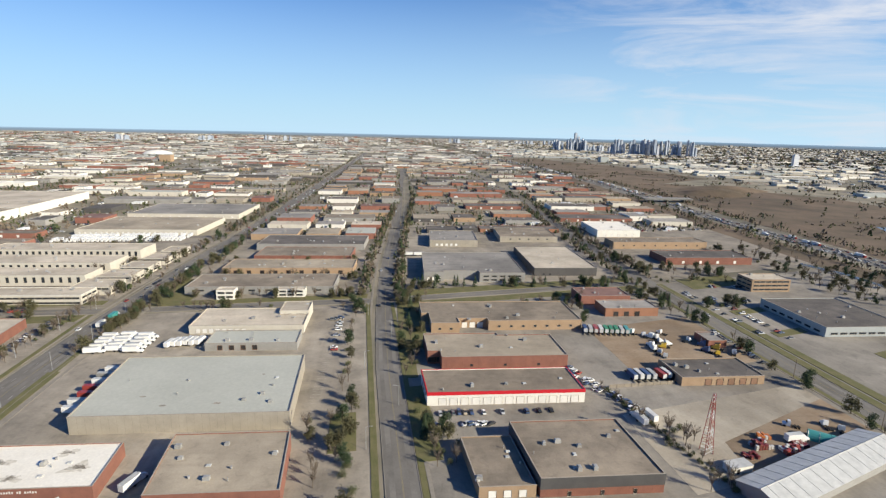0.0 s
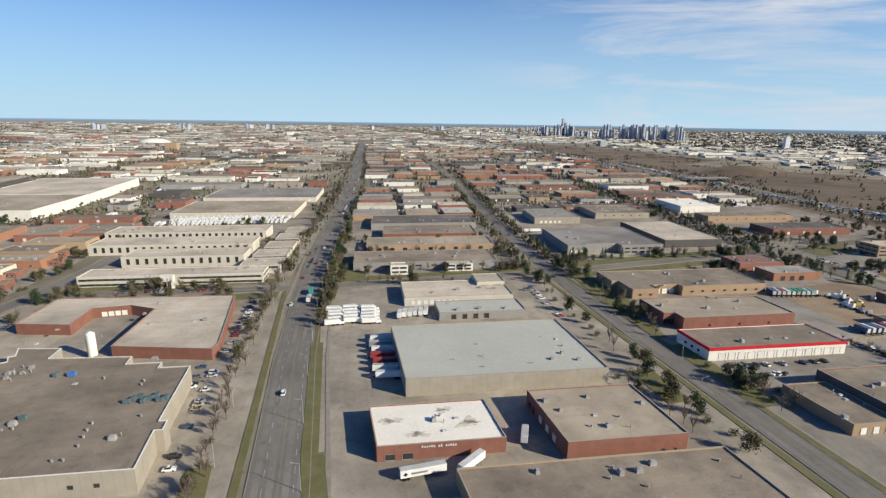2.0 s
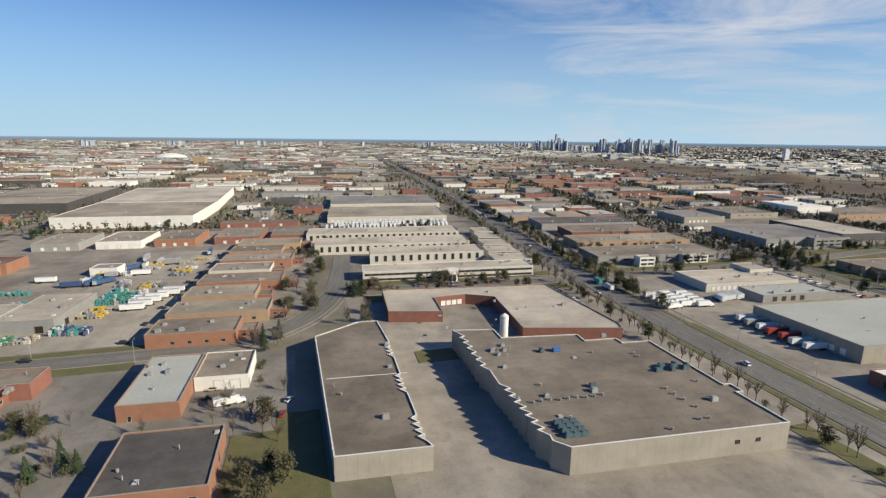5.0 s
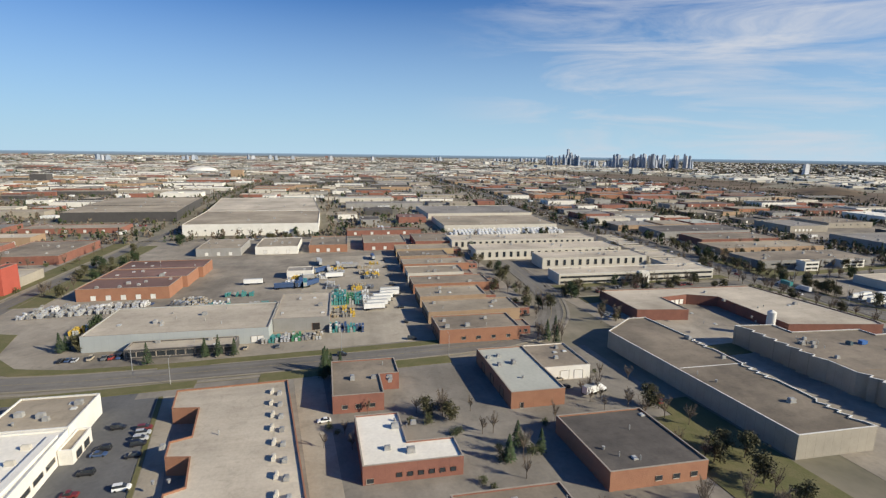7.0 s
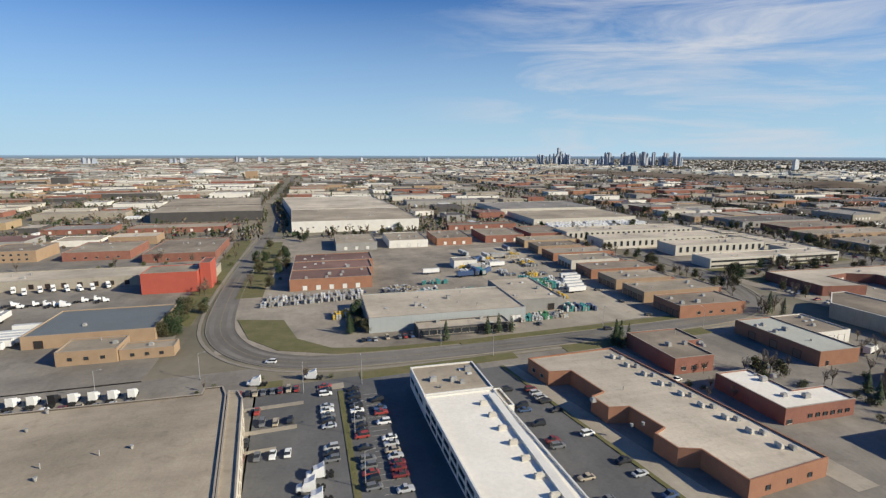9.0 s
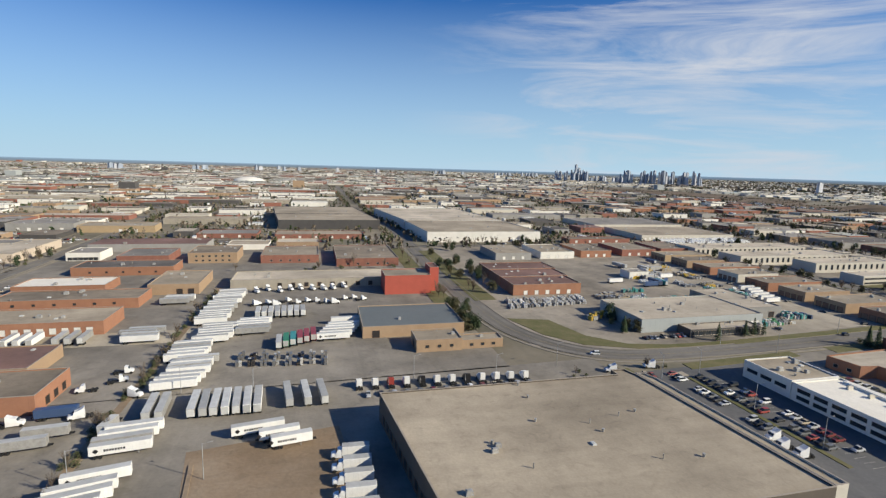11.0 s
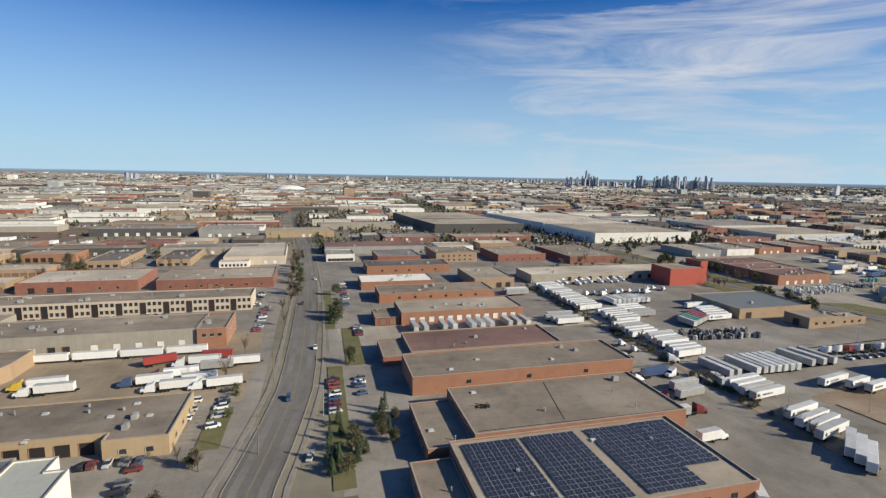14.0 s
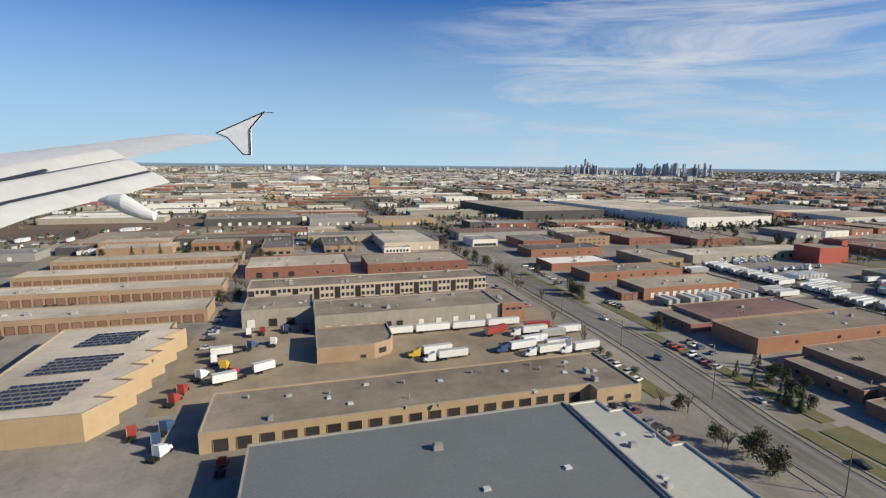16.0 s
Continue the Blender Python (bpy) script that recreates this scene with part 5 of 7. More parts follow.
# rows of units in the blocks between the straight streets
for xa, xb, ya, yb in ((-178, -14, 538, 1500), (12, 222, 566, 1500), (256, 470, 592, 1300), (-700, -402, 640, 1500), (-1030, -730, 556, 780), (-530, -404, 540, 720)):
    y = ya
    while y < yb:
        d = far_rnd.uniform(24, 40)
        cuts = sorted([xa, xb] + [xa + (xb - xa) * (i + far_rnd.uniform(-0.15, 0.15)) / 3 for i in (1, 2)])
        for a, b in zip(cuts, cuts[1:]):
            a, b = a + far_rnd.uniform(2, 8), b - far_rnd.uniform(4, 12)
            if b - a > 14 and all(b < p or a > q or y + d < r or y > s for p, q, r, s in TAKEN) and all(b < p or a > q or y + d < r or y > s for p, q, r, s in KEEP[1:]):
                TAKEN.append((a - 2, b + 2, y - 2, y + d + 2))
                h = far_rnd.uniform(5.5, 8)
                heap.block(a, b, y, y + d, 0, h, WK.index(far_rnd.choice(("brick", "orange", "tanbrick", "beige", "grey", "white", "concrete", "brick"))), len(WK) + RK.index(far_rnd.choice(("brown", "tan", "grey", "pale", "dark", "red", "green"))))
                for k in range(far_rnd.choice((1, 2, 3))):
                    px, py = far_rnd.uniform(a + 2, b - 6), far_rnd.uniform(y + 3, y + d - 6)
                    heap.block(px, px + 2.5, py, py + 2, h, h + 1.4, WK.index("grey"), len(WK) + RK.index("grey"))
        y += d + far_rnd.choice((10, 14, 22))
tagged(new("far_roofs", heap.made("far_roofs", *WALLS, *ROOFS)), "countless low flat-roofed buildings reaching towards the horizon", "buildings", kind="stuff")

# paved yards among the far buildings
heap = Heap()
for i in range(900):
    yy = 570 + 3600 * far_rnd.random() ** 1.4
    xx = far_rnd.uniform(-1250 - 0.85 * yy, min(1.5 * yy, 4500))
    w, d = far_rnd.uniform(40, 160), far_rnd.uniform(15, 50)
    if clear(xx, xx + w, yy, yy + d) and not in_highway(xx, xx + w, yy):
        z = 0.03 + 0.01 * (i % 5)
        xx, yy = lay(xx, yy)
        heap.quad([(xx, yy, z), (xx + w, yy, z), (xx + w, yy + d, z), (xx, yy + d, z)], i % 3)
tagged(new("far_yards", heap.made("far_yards", LOT, GRAVEL, ASPHALT)), "pale yards and car parks among the far buildings", "pavement", kind="stuff")


# woods, street trees and hedges far off: many small leaf clumps
OCCUPIED = np.array(FOOT + TAKEN).T


def built(x, y):
    a, b, c, d = OCCUPIED
    return bool(np.any((a < x) & (x < b) & (c < y) & (y < d)))


def clump(hp, x, y, r, h, mi, rr, n=9):
    if y < 1800 and built(x, y) or (x < -1030 and y < 780 and rr.random() < 0.8):
        return
    x, y = lay(x, y)
    hp.quad([(x - 0.15, y, 0), (x + 0.15, y, 0), (x + 0.1, y, h * 0.6)], 2)
    for _ in range(n):
        a, b = rr.uniform(0, math.tau), rr.uniform(0.08, 0.95)
        q = 1.15 - 0.75 * b
        cx, cy, cz = x + r * q * math.cos(a) * rr.random(), y + r * q * math.sin(a) * rr.random(), h * b
        s = r * rr.uniform(0.4, 0.7)
        u, v = Vector((rr.uniform(-1, 1), rr.uniform(-1, 1), rr.uniform(-0.6, 0.6))).normalized() * s, Vector((rr.uniform(-0.5, 0.5), rr.uniform(-0.5, 0.5), 1)).normalized() * s
        c = Vector((cx, cy, cz))
        hp.quad([tuple(c - u), tuple(c + v * 0.9), tuple(c + u), tuple(c - v * 0.9)], mi)


heap = Heap()
tr = random.Random(5)
for i in range(9500):
    yy = 480 + 4200 * tr.random() ** 1.6
    xx = tr.uniform(-1250 - 0.85 * yy, min(1.55 * yy + 300, 5200))
    if clear(xx - 3, xx + 3, yy, yy) or (480 < xx < 1500 and yy > 300 and tr.random() < 0.2):
        for k in range(tr.choice((1, 1, 2, 3))):
            clump(heap, xx + tr.uniform(-9, 9) * k, yy + tr.uniform(-4, 4) * k, tr.uniform(1.6, 3.4) * (1 + yy / 4000), tr.uniform(5, 10), tr.choice((0, 1, 1, 3)), tr, 8)
for i in range(8500):      # trees among the nearer far blocks
    yy = 556 + 900 * tr.random() ** 1.3
    xx = tr.uniform(-1250 - 0.85 * yy, 480)
    if clear(xx - 2, xx + 2, yy, yy):
        clump(heap, xx, yy, tr.uniform(1.3, 2.8), tr.uniform(3, 8), tr.choice((0, 1, 1, 1, 3)), tr, 8)
for i in range(150):      # thickets and scrub over the dry fields
    xx, yy = tr.uniform(590, 1040), 80 + 1900 * tr.random()
    for k in range(tr.choice((1, 2, 6, 14, 24))):
        clump(heap, xx + tr.gauss(0, 16), yy + tr.gauss(0, 9), tr.uniform(1.2, 2.8), tr.uniform(1.5, 4.5), tr.choice((1, 1, 1, 3)), tr, 6)
for i in range(2600):      # tree lines along the far streets and the creek
    line, lo, hi = tr.choice(((-178, 340, 1900), (-213, 360, 1900), (14, 340, 900), (-16, 345, 900), (224, 340, 900), (250, 340, 900), (-702, 600, 1500), (-728, 600, 1500), (505, 200, 900), (600, 350, 1200), (-1030, 560, 1000)))
    clump(heap, line + tr.gauss(0, 3), tr.uniform(lo, hi), tr.uniform(1.4, 2.6), tr.uniform(4, 9), tr.choice((0, 1, 1, 3)), tr, 8)
for i in range(5200):      # dark woods towards the eastern horizon
    a, r = radians(tr.uniform(30, 72)), 2600 + 6200 * tr.random()
    clump(heap, r * math.sin(a), r * math.cos(a), tr.uniform(8, 16), tr.uniform(6, 10), tr.choice((1, 1, 1, 3)), tr, 5)
for i in range(3000):
    a, r = radians(tr.uniform(-44, 34)), 4200 + 5000 * tr.random()
    clump(heap, r * math.sin(a) - 500, r * math.cos(a), tr.uniform(8, 16), tr.uniform(5, 9), tr.choice((1, 1, 1, 3)), tr, 5)
tagged(new("far_trees", heap.made("far_trees", NEEDLE, TWIG, BARK, SHRUB)), "bare and evergreen trees scattered through the far town", "trees", kind="stuff")


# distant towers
# Haze of distance is put into the blue-grey base colours.
TOWER = [material("tower_face_" + str(i), c, 0.4, [v * 0.75 for v in c], 0.02, 0.3, 0.5, spec=0.5, panel=(14, 9, 0.85, 1.0)) for i, c in
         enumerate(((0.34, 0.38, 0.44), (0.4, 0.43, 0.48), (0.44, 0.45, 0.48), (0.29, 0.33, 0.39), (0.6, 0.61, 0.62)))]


def tower(x, y, w, d, h, mi, label, group):
    ob = tagged(new("tower_block"), label, "tower", group)
    ob.matrix_world = pose(x, y, 0, 0, 0, (x * 7) % 60)
    bm = bmesh.new()
    box(bm, -w / 2, w / 2, -d / 2, d / 2, 0, h)
    box(bm, -w * 0.28, w * 0.28, -d * 0.28, d * 0.28, h, h + 5)
    box(bm, -w * 0.7, w * 0.7, -d * 0.7, d * 0.7, 0, 12)
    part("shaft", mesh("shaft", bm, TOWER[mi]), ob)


sk = random.Random(11)
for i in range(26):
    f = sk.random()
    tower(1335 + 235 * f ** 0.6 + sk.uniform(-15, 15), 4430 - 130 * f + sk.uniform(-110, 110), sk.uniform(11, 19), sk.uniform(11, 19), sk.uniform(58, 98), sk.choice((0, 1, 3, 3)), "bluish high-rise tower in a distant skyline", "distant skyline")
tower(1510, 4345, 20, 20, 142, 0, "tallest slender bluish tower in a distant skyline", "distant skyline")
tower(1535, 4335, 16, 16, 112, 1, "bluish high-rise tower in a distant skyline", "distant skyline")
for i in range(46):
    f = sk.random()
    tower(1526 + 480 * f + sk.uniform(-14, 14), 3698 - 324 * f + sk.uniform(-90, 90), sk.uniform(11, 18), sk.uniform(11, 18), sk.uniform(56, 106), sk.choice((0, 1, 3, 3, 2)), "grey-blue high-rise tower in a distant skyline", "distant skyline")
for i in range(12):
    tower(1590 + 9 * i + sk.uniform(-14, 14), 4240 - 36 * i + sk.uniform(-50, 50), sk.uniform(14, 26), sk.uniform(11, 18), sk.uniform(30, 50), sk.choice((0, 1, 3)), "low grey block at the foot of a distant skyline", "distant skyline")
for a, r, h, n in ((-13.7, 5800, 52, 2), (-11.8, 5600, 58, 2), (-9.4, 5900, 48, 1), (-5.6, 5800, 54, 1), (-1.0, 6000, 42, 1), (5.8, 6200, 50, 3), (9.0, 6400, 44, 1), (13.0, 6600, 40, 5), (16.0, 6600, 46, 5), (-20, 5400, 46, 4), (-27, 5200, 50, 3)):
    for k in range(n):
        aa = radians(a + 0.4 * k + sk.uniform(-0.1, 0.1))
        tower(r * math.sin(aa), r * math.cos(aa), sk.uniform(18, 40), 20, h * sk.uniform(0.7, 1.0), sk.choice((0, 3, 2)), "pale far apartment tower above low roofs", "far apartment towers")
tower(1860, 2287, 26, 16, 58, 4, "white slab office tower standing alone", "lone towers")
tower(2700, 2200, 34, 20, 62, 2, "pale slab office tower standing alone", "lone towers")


def dome():
    bm = bmesh.new()
    bmesh.ops.create_uvsphere(bm, u_segments=24, v_segments=10, radius=1)
    bmesh.ops.delete(bm, geom=[v for v in bm.verts if v.co.z < -0.05], context="VERTS")
    ob = tagged(new("dome_hall", mesh("shell", bm, WALL["white"])), "white air-supported dome hall far off", "building")
    ob.matrix_world = pose(-1071, 2434, 0) @ Matrix.Diagonal((66, 44, 22, 1))


dome()

# an arched flyover with a pale deck far along the highway
bm = bmesh.new()
span = [(190 + 270 * f, 1630 + 130 * f + 60 * math.sin(f * math.pi), 6 + 22 * math.sin(min(1, f * 1.15) * math.pi * 0.55)) for f in [i / 14 for i in range(15)]]
for (ax, ay, az), (bx, by, bz) in zip(span, span[1:]):
    for z0, z1 in ((-3, 0),):
        v = [bm.verts.new(p) for p in ((ax, ay - 9, az + z0), (bx, by - 9, bz + z0), (bx, by - 9, bz + z1), (ax, ay - 9, az + z1), (ax, ay + 9, az + z1), (bx, by + 9, bz + z1), (bx, by + 9, bz + z0), (ax, ay + 9, az + z0))]
        for f in ((0, 1, 2, 3), (3, 2, 5, 4), (4, 5, 6, 7), (7, 6, 1, 0)):
            bm.faces.new([v[i] for i in f])
for v in bm.verts:
    v.co.x, v.co.y = lay(v.co.x, v.co.y)
fly = tagged(new("flyover_bridge", mesh("deck", bm, WALK)), "long pale curved highway flyover ramp", "bridge")
for ax, ay, az in span[1:-1:2]:
    bm = bmesh.new()
    box(bm, -2, 2, -5, 5, 0, az - 3)
    part("pier", mesh("pier", bm, WALK), fly, at=pose(*lay(ax, ay), 0))

# an overpass across the highway
bm = bmesh.new()
box(bm, 500, 610, 810, 826, 6, 8)
box(bm, 500, 610, 809.4, 810, 8, 9)
for v in bm.verts:
    v.co.x, v.co.y = lay(v.co.x, v.co.y)
over = tagged(new("overpass_bridge", mesh("deck", bm, WALL["grey"])), "dark concrete overpass across the highway", "bridge")
for x in (512, 552, 592):
    bm = bmesh.new()
    box(bm, x - 1, x + 1, 811, 825, 0, 6)
    for v in bm.verts:
        v.co.x, v.co.y = lay(v.co.x, v.co.y)
    part("pier", mesh("pier", bm, WALK), over)

# traffic on the highway, too far to pick apart
heap = Heap()
hr = random.Random(3)
PM = list(PAINT.values())
for i in range(900):
    yy = 150 + 2300 * hr.random() ** 1.3
    mid = float(np.interp(yy, (-200, 300, 700, 1400, 2600), (620, 552, 552, 560, 470)))
    xx = mid + hr.choice((-13, -9.4, -5.8, 5.8, 9.4, 13))
    if hr.random() < 0.07:
        heap.block(xx - 1.3, xx + 1.3, yy, yy + hr.uniform(7, 12), 1.0, 3.9, 0, 0)
        heap.block(xx - 1.2, xx + 1.2, yy - 3.5, yy - 0.4, 0.5, 3.0, hr.choice((0, 4, 5)), 0)
    else:
        c = hr.choice((0, 0, 1, 2, 3, 3, 4, 5, 6))
        heap.block(xx - 0.9, xx + 0.9, yy, yy + 4.5, 0.35, 0.95, c, c)
        heap.block(xx - 0.8, xx + 0.8, yy + 1.1, yy + 3.7, 0.95, 1.5, 2, c)
for i in range(3200):
    yy = 556 + 2600 * hr.random() ** 1.5
    xx = hr.uniform(-1250 - 0.8 * yy, 1.4 * yy)
    if clear(xx - 20, xx + 20, yy, yy) and not built(xx + 8, yy):
        if hr.random() < 0.12:      # a few white trailers side by side
            for k in range(hr.choice((1, 2, 5))):
                heap.block(xx + 4 * k, xx + 4 * k + 2.6, yy, yy + 13, 1.0, 4.0, 0, 0)
            continue
        for k in range(hr.choice((1, 3, 6, 9))):
            c = hr.choice((0, 0, 0, 1, 2, 3, 4, 5, 6))
            heap.block(xx + 2.9 * k, xx + 2.9 * k + 1.8, yy, yy + 4.5, 0.1, 0.9, c, c)
            heap.block(xx + 2.9 * k + 0.1, xx + 2.9 * k + 1.7, yy + 1.1, yy + 3.7, 0.9, 1.5, 2, c)
for i in range(160):
    f = hr.random() ** 1.3
    xx, yy = -195 + hr.choice((-7.5, -2.6, 2.6, 7.5)), 580 + 1900 * f
    c = hr.choice((0, 0, 1, 2, 3, 4))
    heap.block(xx - 0.9, xx + 0.9, yy, yy + 4.5, 0.3, 0.95, c, c)
    heap.block(xx - 0.8, xx + 0.8, yy + 1.1, yy + 3.7, 0.95, 1.5, 2, c)
for yy, k in ((541, 30), (556, 34)):
    for i in range(k):
        xx = -398 + 146 * i / k + hr.uniform(-0.5, 0.5)
        if hr.random() < 0.85:
            heap.block(xx, xx + 2.6, yy, yy + 9, 1.0, 3.9, 0, 0)
            heap.block(xx + 0.1, xx + 2.5, yy - 2.6, yy - 0.3, 0.5, 2.7, 0, 0)
tagged(new("far_traffic", heap.made("far_traffic", *PM)), "dense far cars and trucks on the highway and car parks", "traffic", kind="stuff")


# ---- vehicles ----
def loft(bm, rings, mi=0):
    """A skin through rings of equal length (each a list of points), closed at both ends."""
    vs = [[bm.verts.new(p) for p in r] for r in rings]
    n = len(rings[0])
    for a, b in zip(vs, vs[1:]):
        for i in range(n):
            bm.faces.new((a[i], a[(i + 1) % n], b[(i + 1) % n], b[i])).material_index = mi
    bm.faces.new(vs[0][::-1]).material_index = mi
    bm.faces.new(vs[-1]).material_index = mi


def section(x, w, z0, z1, s=0.12):
    return [(x, -w, z0), (x, w, z0), (x, w + 0.02, (z0 + z1) / 2), (x, w - s, z1), (x, -w + s, z1), (x, -w - 0.02, (z0 + z1) / 2)]


def car_body(kind):
    bm = car_roof(kind)
    hood, deck_z = (0.88, 0.95) if kind == "sedan" else (1.05, 1.1)
    back = 0.9 if kind == "sedan" else (1.0 if kind == "pickup" else 1.1)
    loft(bm, [section(-2.3, 0.78, 0.4, 0.72), section(-2.15, 0.88, 0.28, back), section(-1.2, 0.9, 0.26, deck_z), section(0.8, 0.9, 0.26, deck_z), section(1.9, 0.87, 0.28, hood), section(2.3, 0.76, 0.42, 0.68)])
    return bm


def car_cabin(kind):
    bm = bmesh.new()
    z0, z1 = (0.93, 1.45) if kind == "sedan" else (1.08, 1.78)
    if kind == "sedan":
        xs = ((-1.75, z0 + 0.02), (-1.0, z1), (0.25, z1), (1.15, z0 + 0.02))
    elif kind == "pickup":
        xs = ((-0.7, z0 + 0.02), (-0.5, z1), (0.5, z1), (1.3, z0 + 0.02))
    else:
        xs = ((-2.2, z0 + 0.02), (-1.95, z1), (0.35, z1), (1.25, z0 + 0.02))
    loft(bm, [[(x, -0.82, z0 - 0.04), (x, 0.82, z0 - 0.04), (x, 0.66, z), (x, -0.66, z)] for x, z in xs])
    return bm


def car_roof(kind):
    bm = bmesh.new()
    x0, x1, z = {"sedan": (-1.0, 0.25, 1.45), "pickup": (-0.5, 0.5, 1.78), "suv": (-1.95, 0.35, 1.78)}[kind]
    box(bm, x0, x1, -0.68, 0.68, z - 0.03, z + 0.03)
    return bm


def wheel_mesh(r, w):
    bm = bmesh.new()
    n = 10
    prof = ((-w / 2, r * 0.6), (-w / 2, r), (w / 2, r), (w / 2, r * 0.6))
    loft(bm, [[(r2 * math.cos(i * math.tau / n), y, r2 * math.sin(i * math.tau / n)) for i in range(n)] for y, r2 in prof])
    return mesh("wheel", bm, RUBBER)


def axle_mesh(r, w, half):
    """Two wheels on their axle."""
    bm = bmesh.new()
    n = 10
    prof = [(-half - w / 2, r * 0.6), (-half - w / 2, r), (-half + w / 2, r), (-half + w / 2, 0.09), (half - w / 2, 0.09), (half - w / 2, r), (half + w / 2, r), (half + w / 2, r * 0.6)]
    loft(bm, [[(r2 * math.cos(i * math.tau / n), y, r2 * math.sin(i * math.tau / n)) for i in range(n)] for y, r2 in prof])
    return mesh("wheel_axle", bm, RUBBER)


WHEEL, TWHEEL = wheel_mesh(0.32, 0.22), wheel_mesh(0.5, 0.55)
AXLE, TAXLE = axle_mesh(0.32, 0.22, 0.82), axle_mesh(0.5, 0.55, 0.97)
CARS = {}
for kind in ("sedan", "suv", "pickup"):
    CABIN = mesh("windows", car_cabin(kind), GLASS)
    for colour in ("white", "silver", "black", "grey", "red", "blue", "beige", "maroon"):
        CARS[kind, colour] = (mesh("body", car_body(kind), PAINT[colour]), CABIN)
vr = random.Random(42)
FARCARS = []


def car(x, y, turn, colour=None, kind=None, where="parked on asphalt"):
    colour = colour or vr.choice(("white", "white", "silver", "silver", "black", "black", "black", "grey", "grey", "red", "blue", "beige", "maroon"))
    kind = kind or vr.choice(("sedan", "sedan", "suv", "suv", "pickup"))
    far, single = y > 335 or x > 236 or x < -1236, y < 200
    x, y = spot(x, y)
    if far:
        FARCARS.append((x, y, turn, colour, kind))
        return
    body, cabin = CARS[kind, colour]
    ob = tagged(new("car", body), f"{colour} {'pickup truck' if kind == 'pickup' else kind + ' car'} {where}", "car", "cars")
    ob.matrix_world = pose(x, y, 0.11, 0, 0, turn)
    part("glasshouse", cabin, ob, "dark tinted glass")
    for wx in (-1.4, 1.45):
        for wy in (-0.82, 0.82) if single else ():
            part("wheel", WHEEL, ob, at=pose(wx, wy, 0.32))
        if not single:
            part("wheel_axle", AXLE, ob, at=pose(wx, 0, 0.32))
    return ob


def car_row(x, y, dx, dy, n, turn, fill=0.75, colours=None):
    for i in range(n):
        if vr.random() < fill:
            car(x + dx * i + vr.uniform(-0.2, 0.2), y + dy * i + vr.uniform(-0.3, 0.3), turn + vr.choice((0, 180)) + vr.uniform(-2, 2), vr.choice(colours) if colours else None)


def trailer_box(length, mat, top=None):
    bm = bmesh.new()
    box(bm, -length / 2, length / 2, -1.28, 1.28, 1.15, 4.0, 0)
    bm.normal_update()
    for f in bm.faces:
        if f.normal.z > 0.5 or f.calc_center_median().z > 3.99:
            f.material_index = 1
    bmesh.ops.bevel(bm, geom=[e for e in bm.edges], offset=0.06, segments=1, affect="EDGES")
    return mesh("cargo_box", bm, mat, top or BOXROOF)


BOXES = {(k, n): trailer_box(k, m, None if n in ("white", "silver") else m) for k in (16.0, 12.2, 8.0) for n, m in (("white", BOXWHITE), ("silver", TIN), ("red", PAINT["red"]), ("teal", PAINT["teal"]), ("green", PAINT["green"]), ("blue", PAINT["blue"]), ("orange", PAINT["orange"]))}
CHASSIS = made("chassis", lambda bm: box(bm, -7.2, 7.4, -0.5, 0.5, 0.85, 1.15), RUBBER)
LEG = made("landing_leg", lambda bm: box(bm, -0.1, 0.1, -0.1, 0.1, 0, 1.1), STEELP)
DOORS = made("rear_door", lambda bm: box(bm, -0.03, 0.03, -1.15, 1.15, 1.3, 3.85), BOXROOF)
EMBLEM = made("side_emblem", lambda bm: [bm.faces.new([bm.verts.new((x + a, s * 1.295, z + b)) for a, b in ((-0.8, 0), (0, 0.75), (0.8, 0), (0, -0.75))][::-s]) for s in (-1, 1) for x, z in ((-5.6, 2.5),)], PAINT["black"])
BARS = made("side_lettering", lambda bm: [box(bm, x, x + 0.5, s * 1.285 - 0.006, s * 1.285 + 0.006, 2.15, 2.85) for s in (-1, 1) for x in (-4.2, -3.5, -2.8, -2.1, -1.4, -0.7, 0.0, 0.7)], PAINT["black"])


def trailer(x, y, turn, colour="white", emblem=False, length=16.0):
    near = y < 240
    x, y = spot(x, y)
    ob = tagged(new("semi_trailer", BOXES[length, colour]), f"parked {colour} box semi-trailer" + (" with dark side lettering bars" if emblem else " on a paved yard"), "trailer", "semi-trailers")
    ob.matrix_world = pose(x, y, 0.1, 0, 0, turn)
    chassis = part("chassis", CHASSIS, ob)
    part("rear_door", DOORS, ob, at=pose(-length / 2 - 0.02, 0, 0))
    for wx in (-length / 2 + 1.6, -length / 2 + 2.9):
        part("wheel_axle", TAXLE, chassis, at=pose(wx, 0, 0.5))
    for wy in (-0.9, 0.9) if near else ():
        part("landing_leg", LEG, chassis, at=pose(length / 2 - 3.5, wy, 0))
    if emblem:
        part("side_emblem", EMBLEM, ob, "black diamond shape", pose(-0.6, 0, 0))
        part("side_lettering", BARS, ob, "dark plain bars")
    return ob


def tractor_cab(sleeper):
    bm = bmesh.new()
    loft(bm, [section(3.1, 0.95, 0.7, 1.5, 0.2), section(2.8, 1.1, 0.6, 1.75, 0.2), section(1.6, 1.15, 0.6, 1.95, 0.2)])
    loft(bm, [section(1.6, 1.2, 0.6, 2.0, 0.1), section(1.1, 1.2, 0.6, 2.9, 0.15), section(0.0, 1.22, 0.6, 3.1, 0.15)] + ([section(-1.6, 1.22, 0.6, 3.9, 0.15), section(-1.7, 1.2, 0.6, 3.8, 0.15)] if sleeper else []))
    return bm


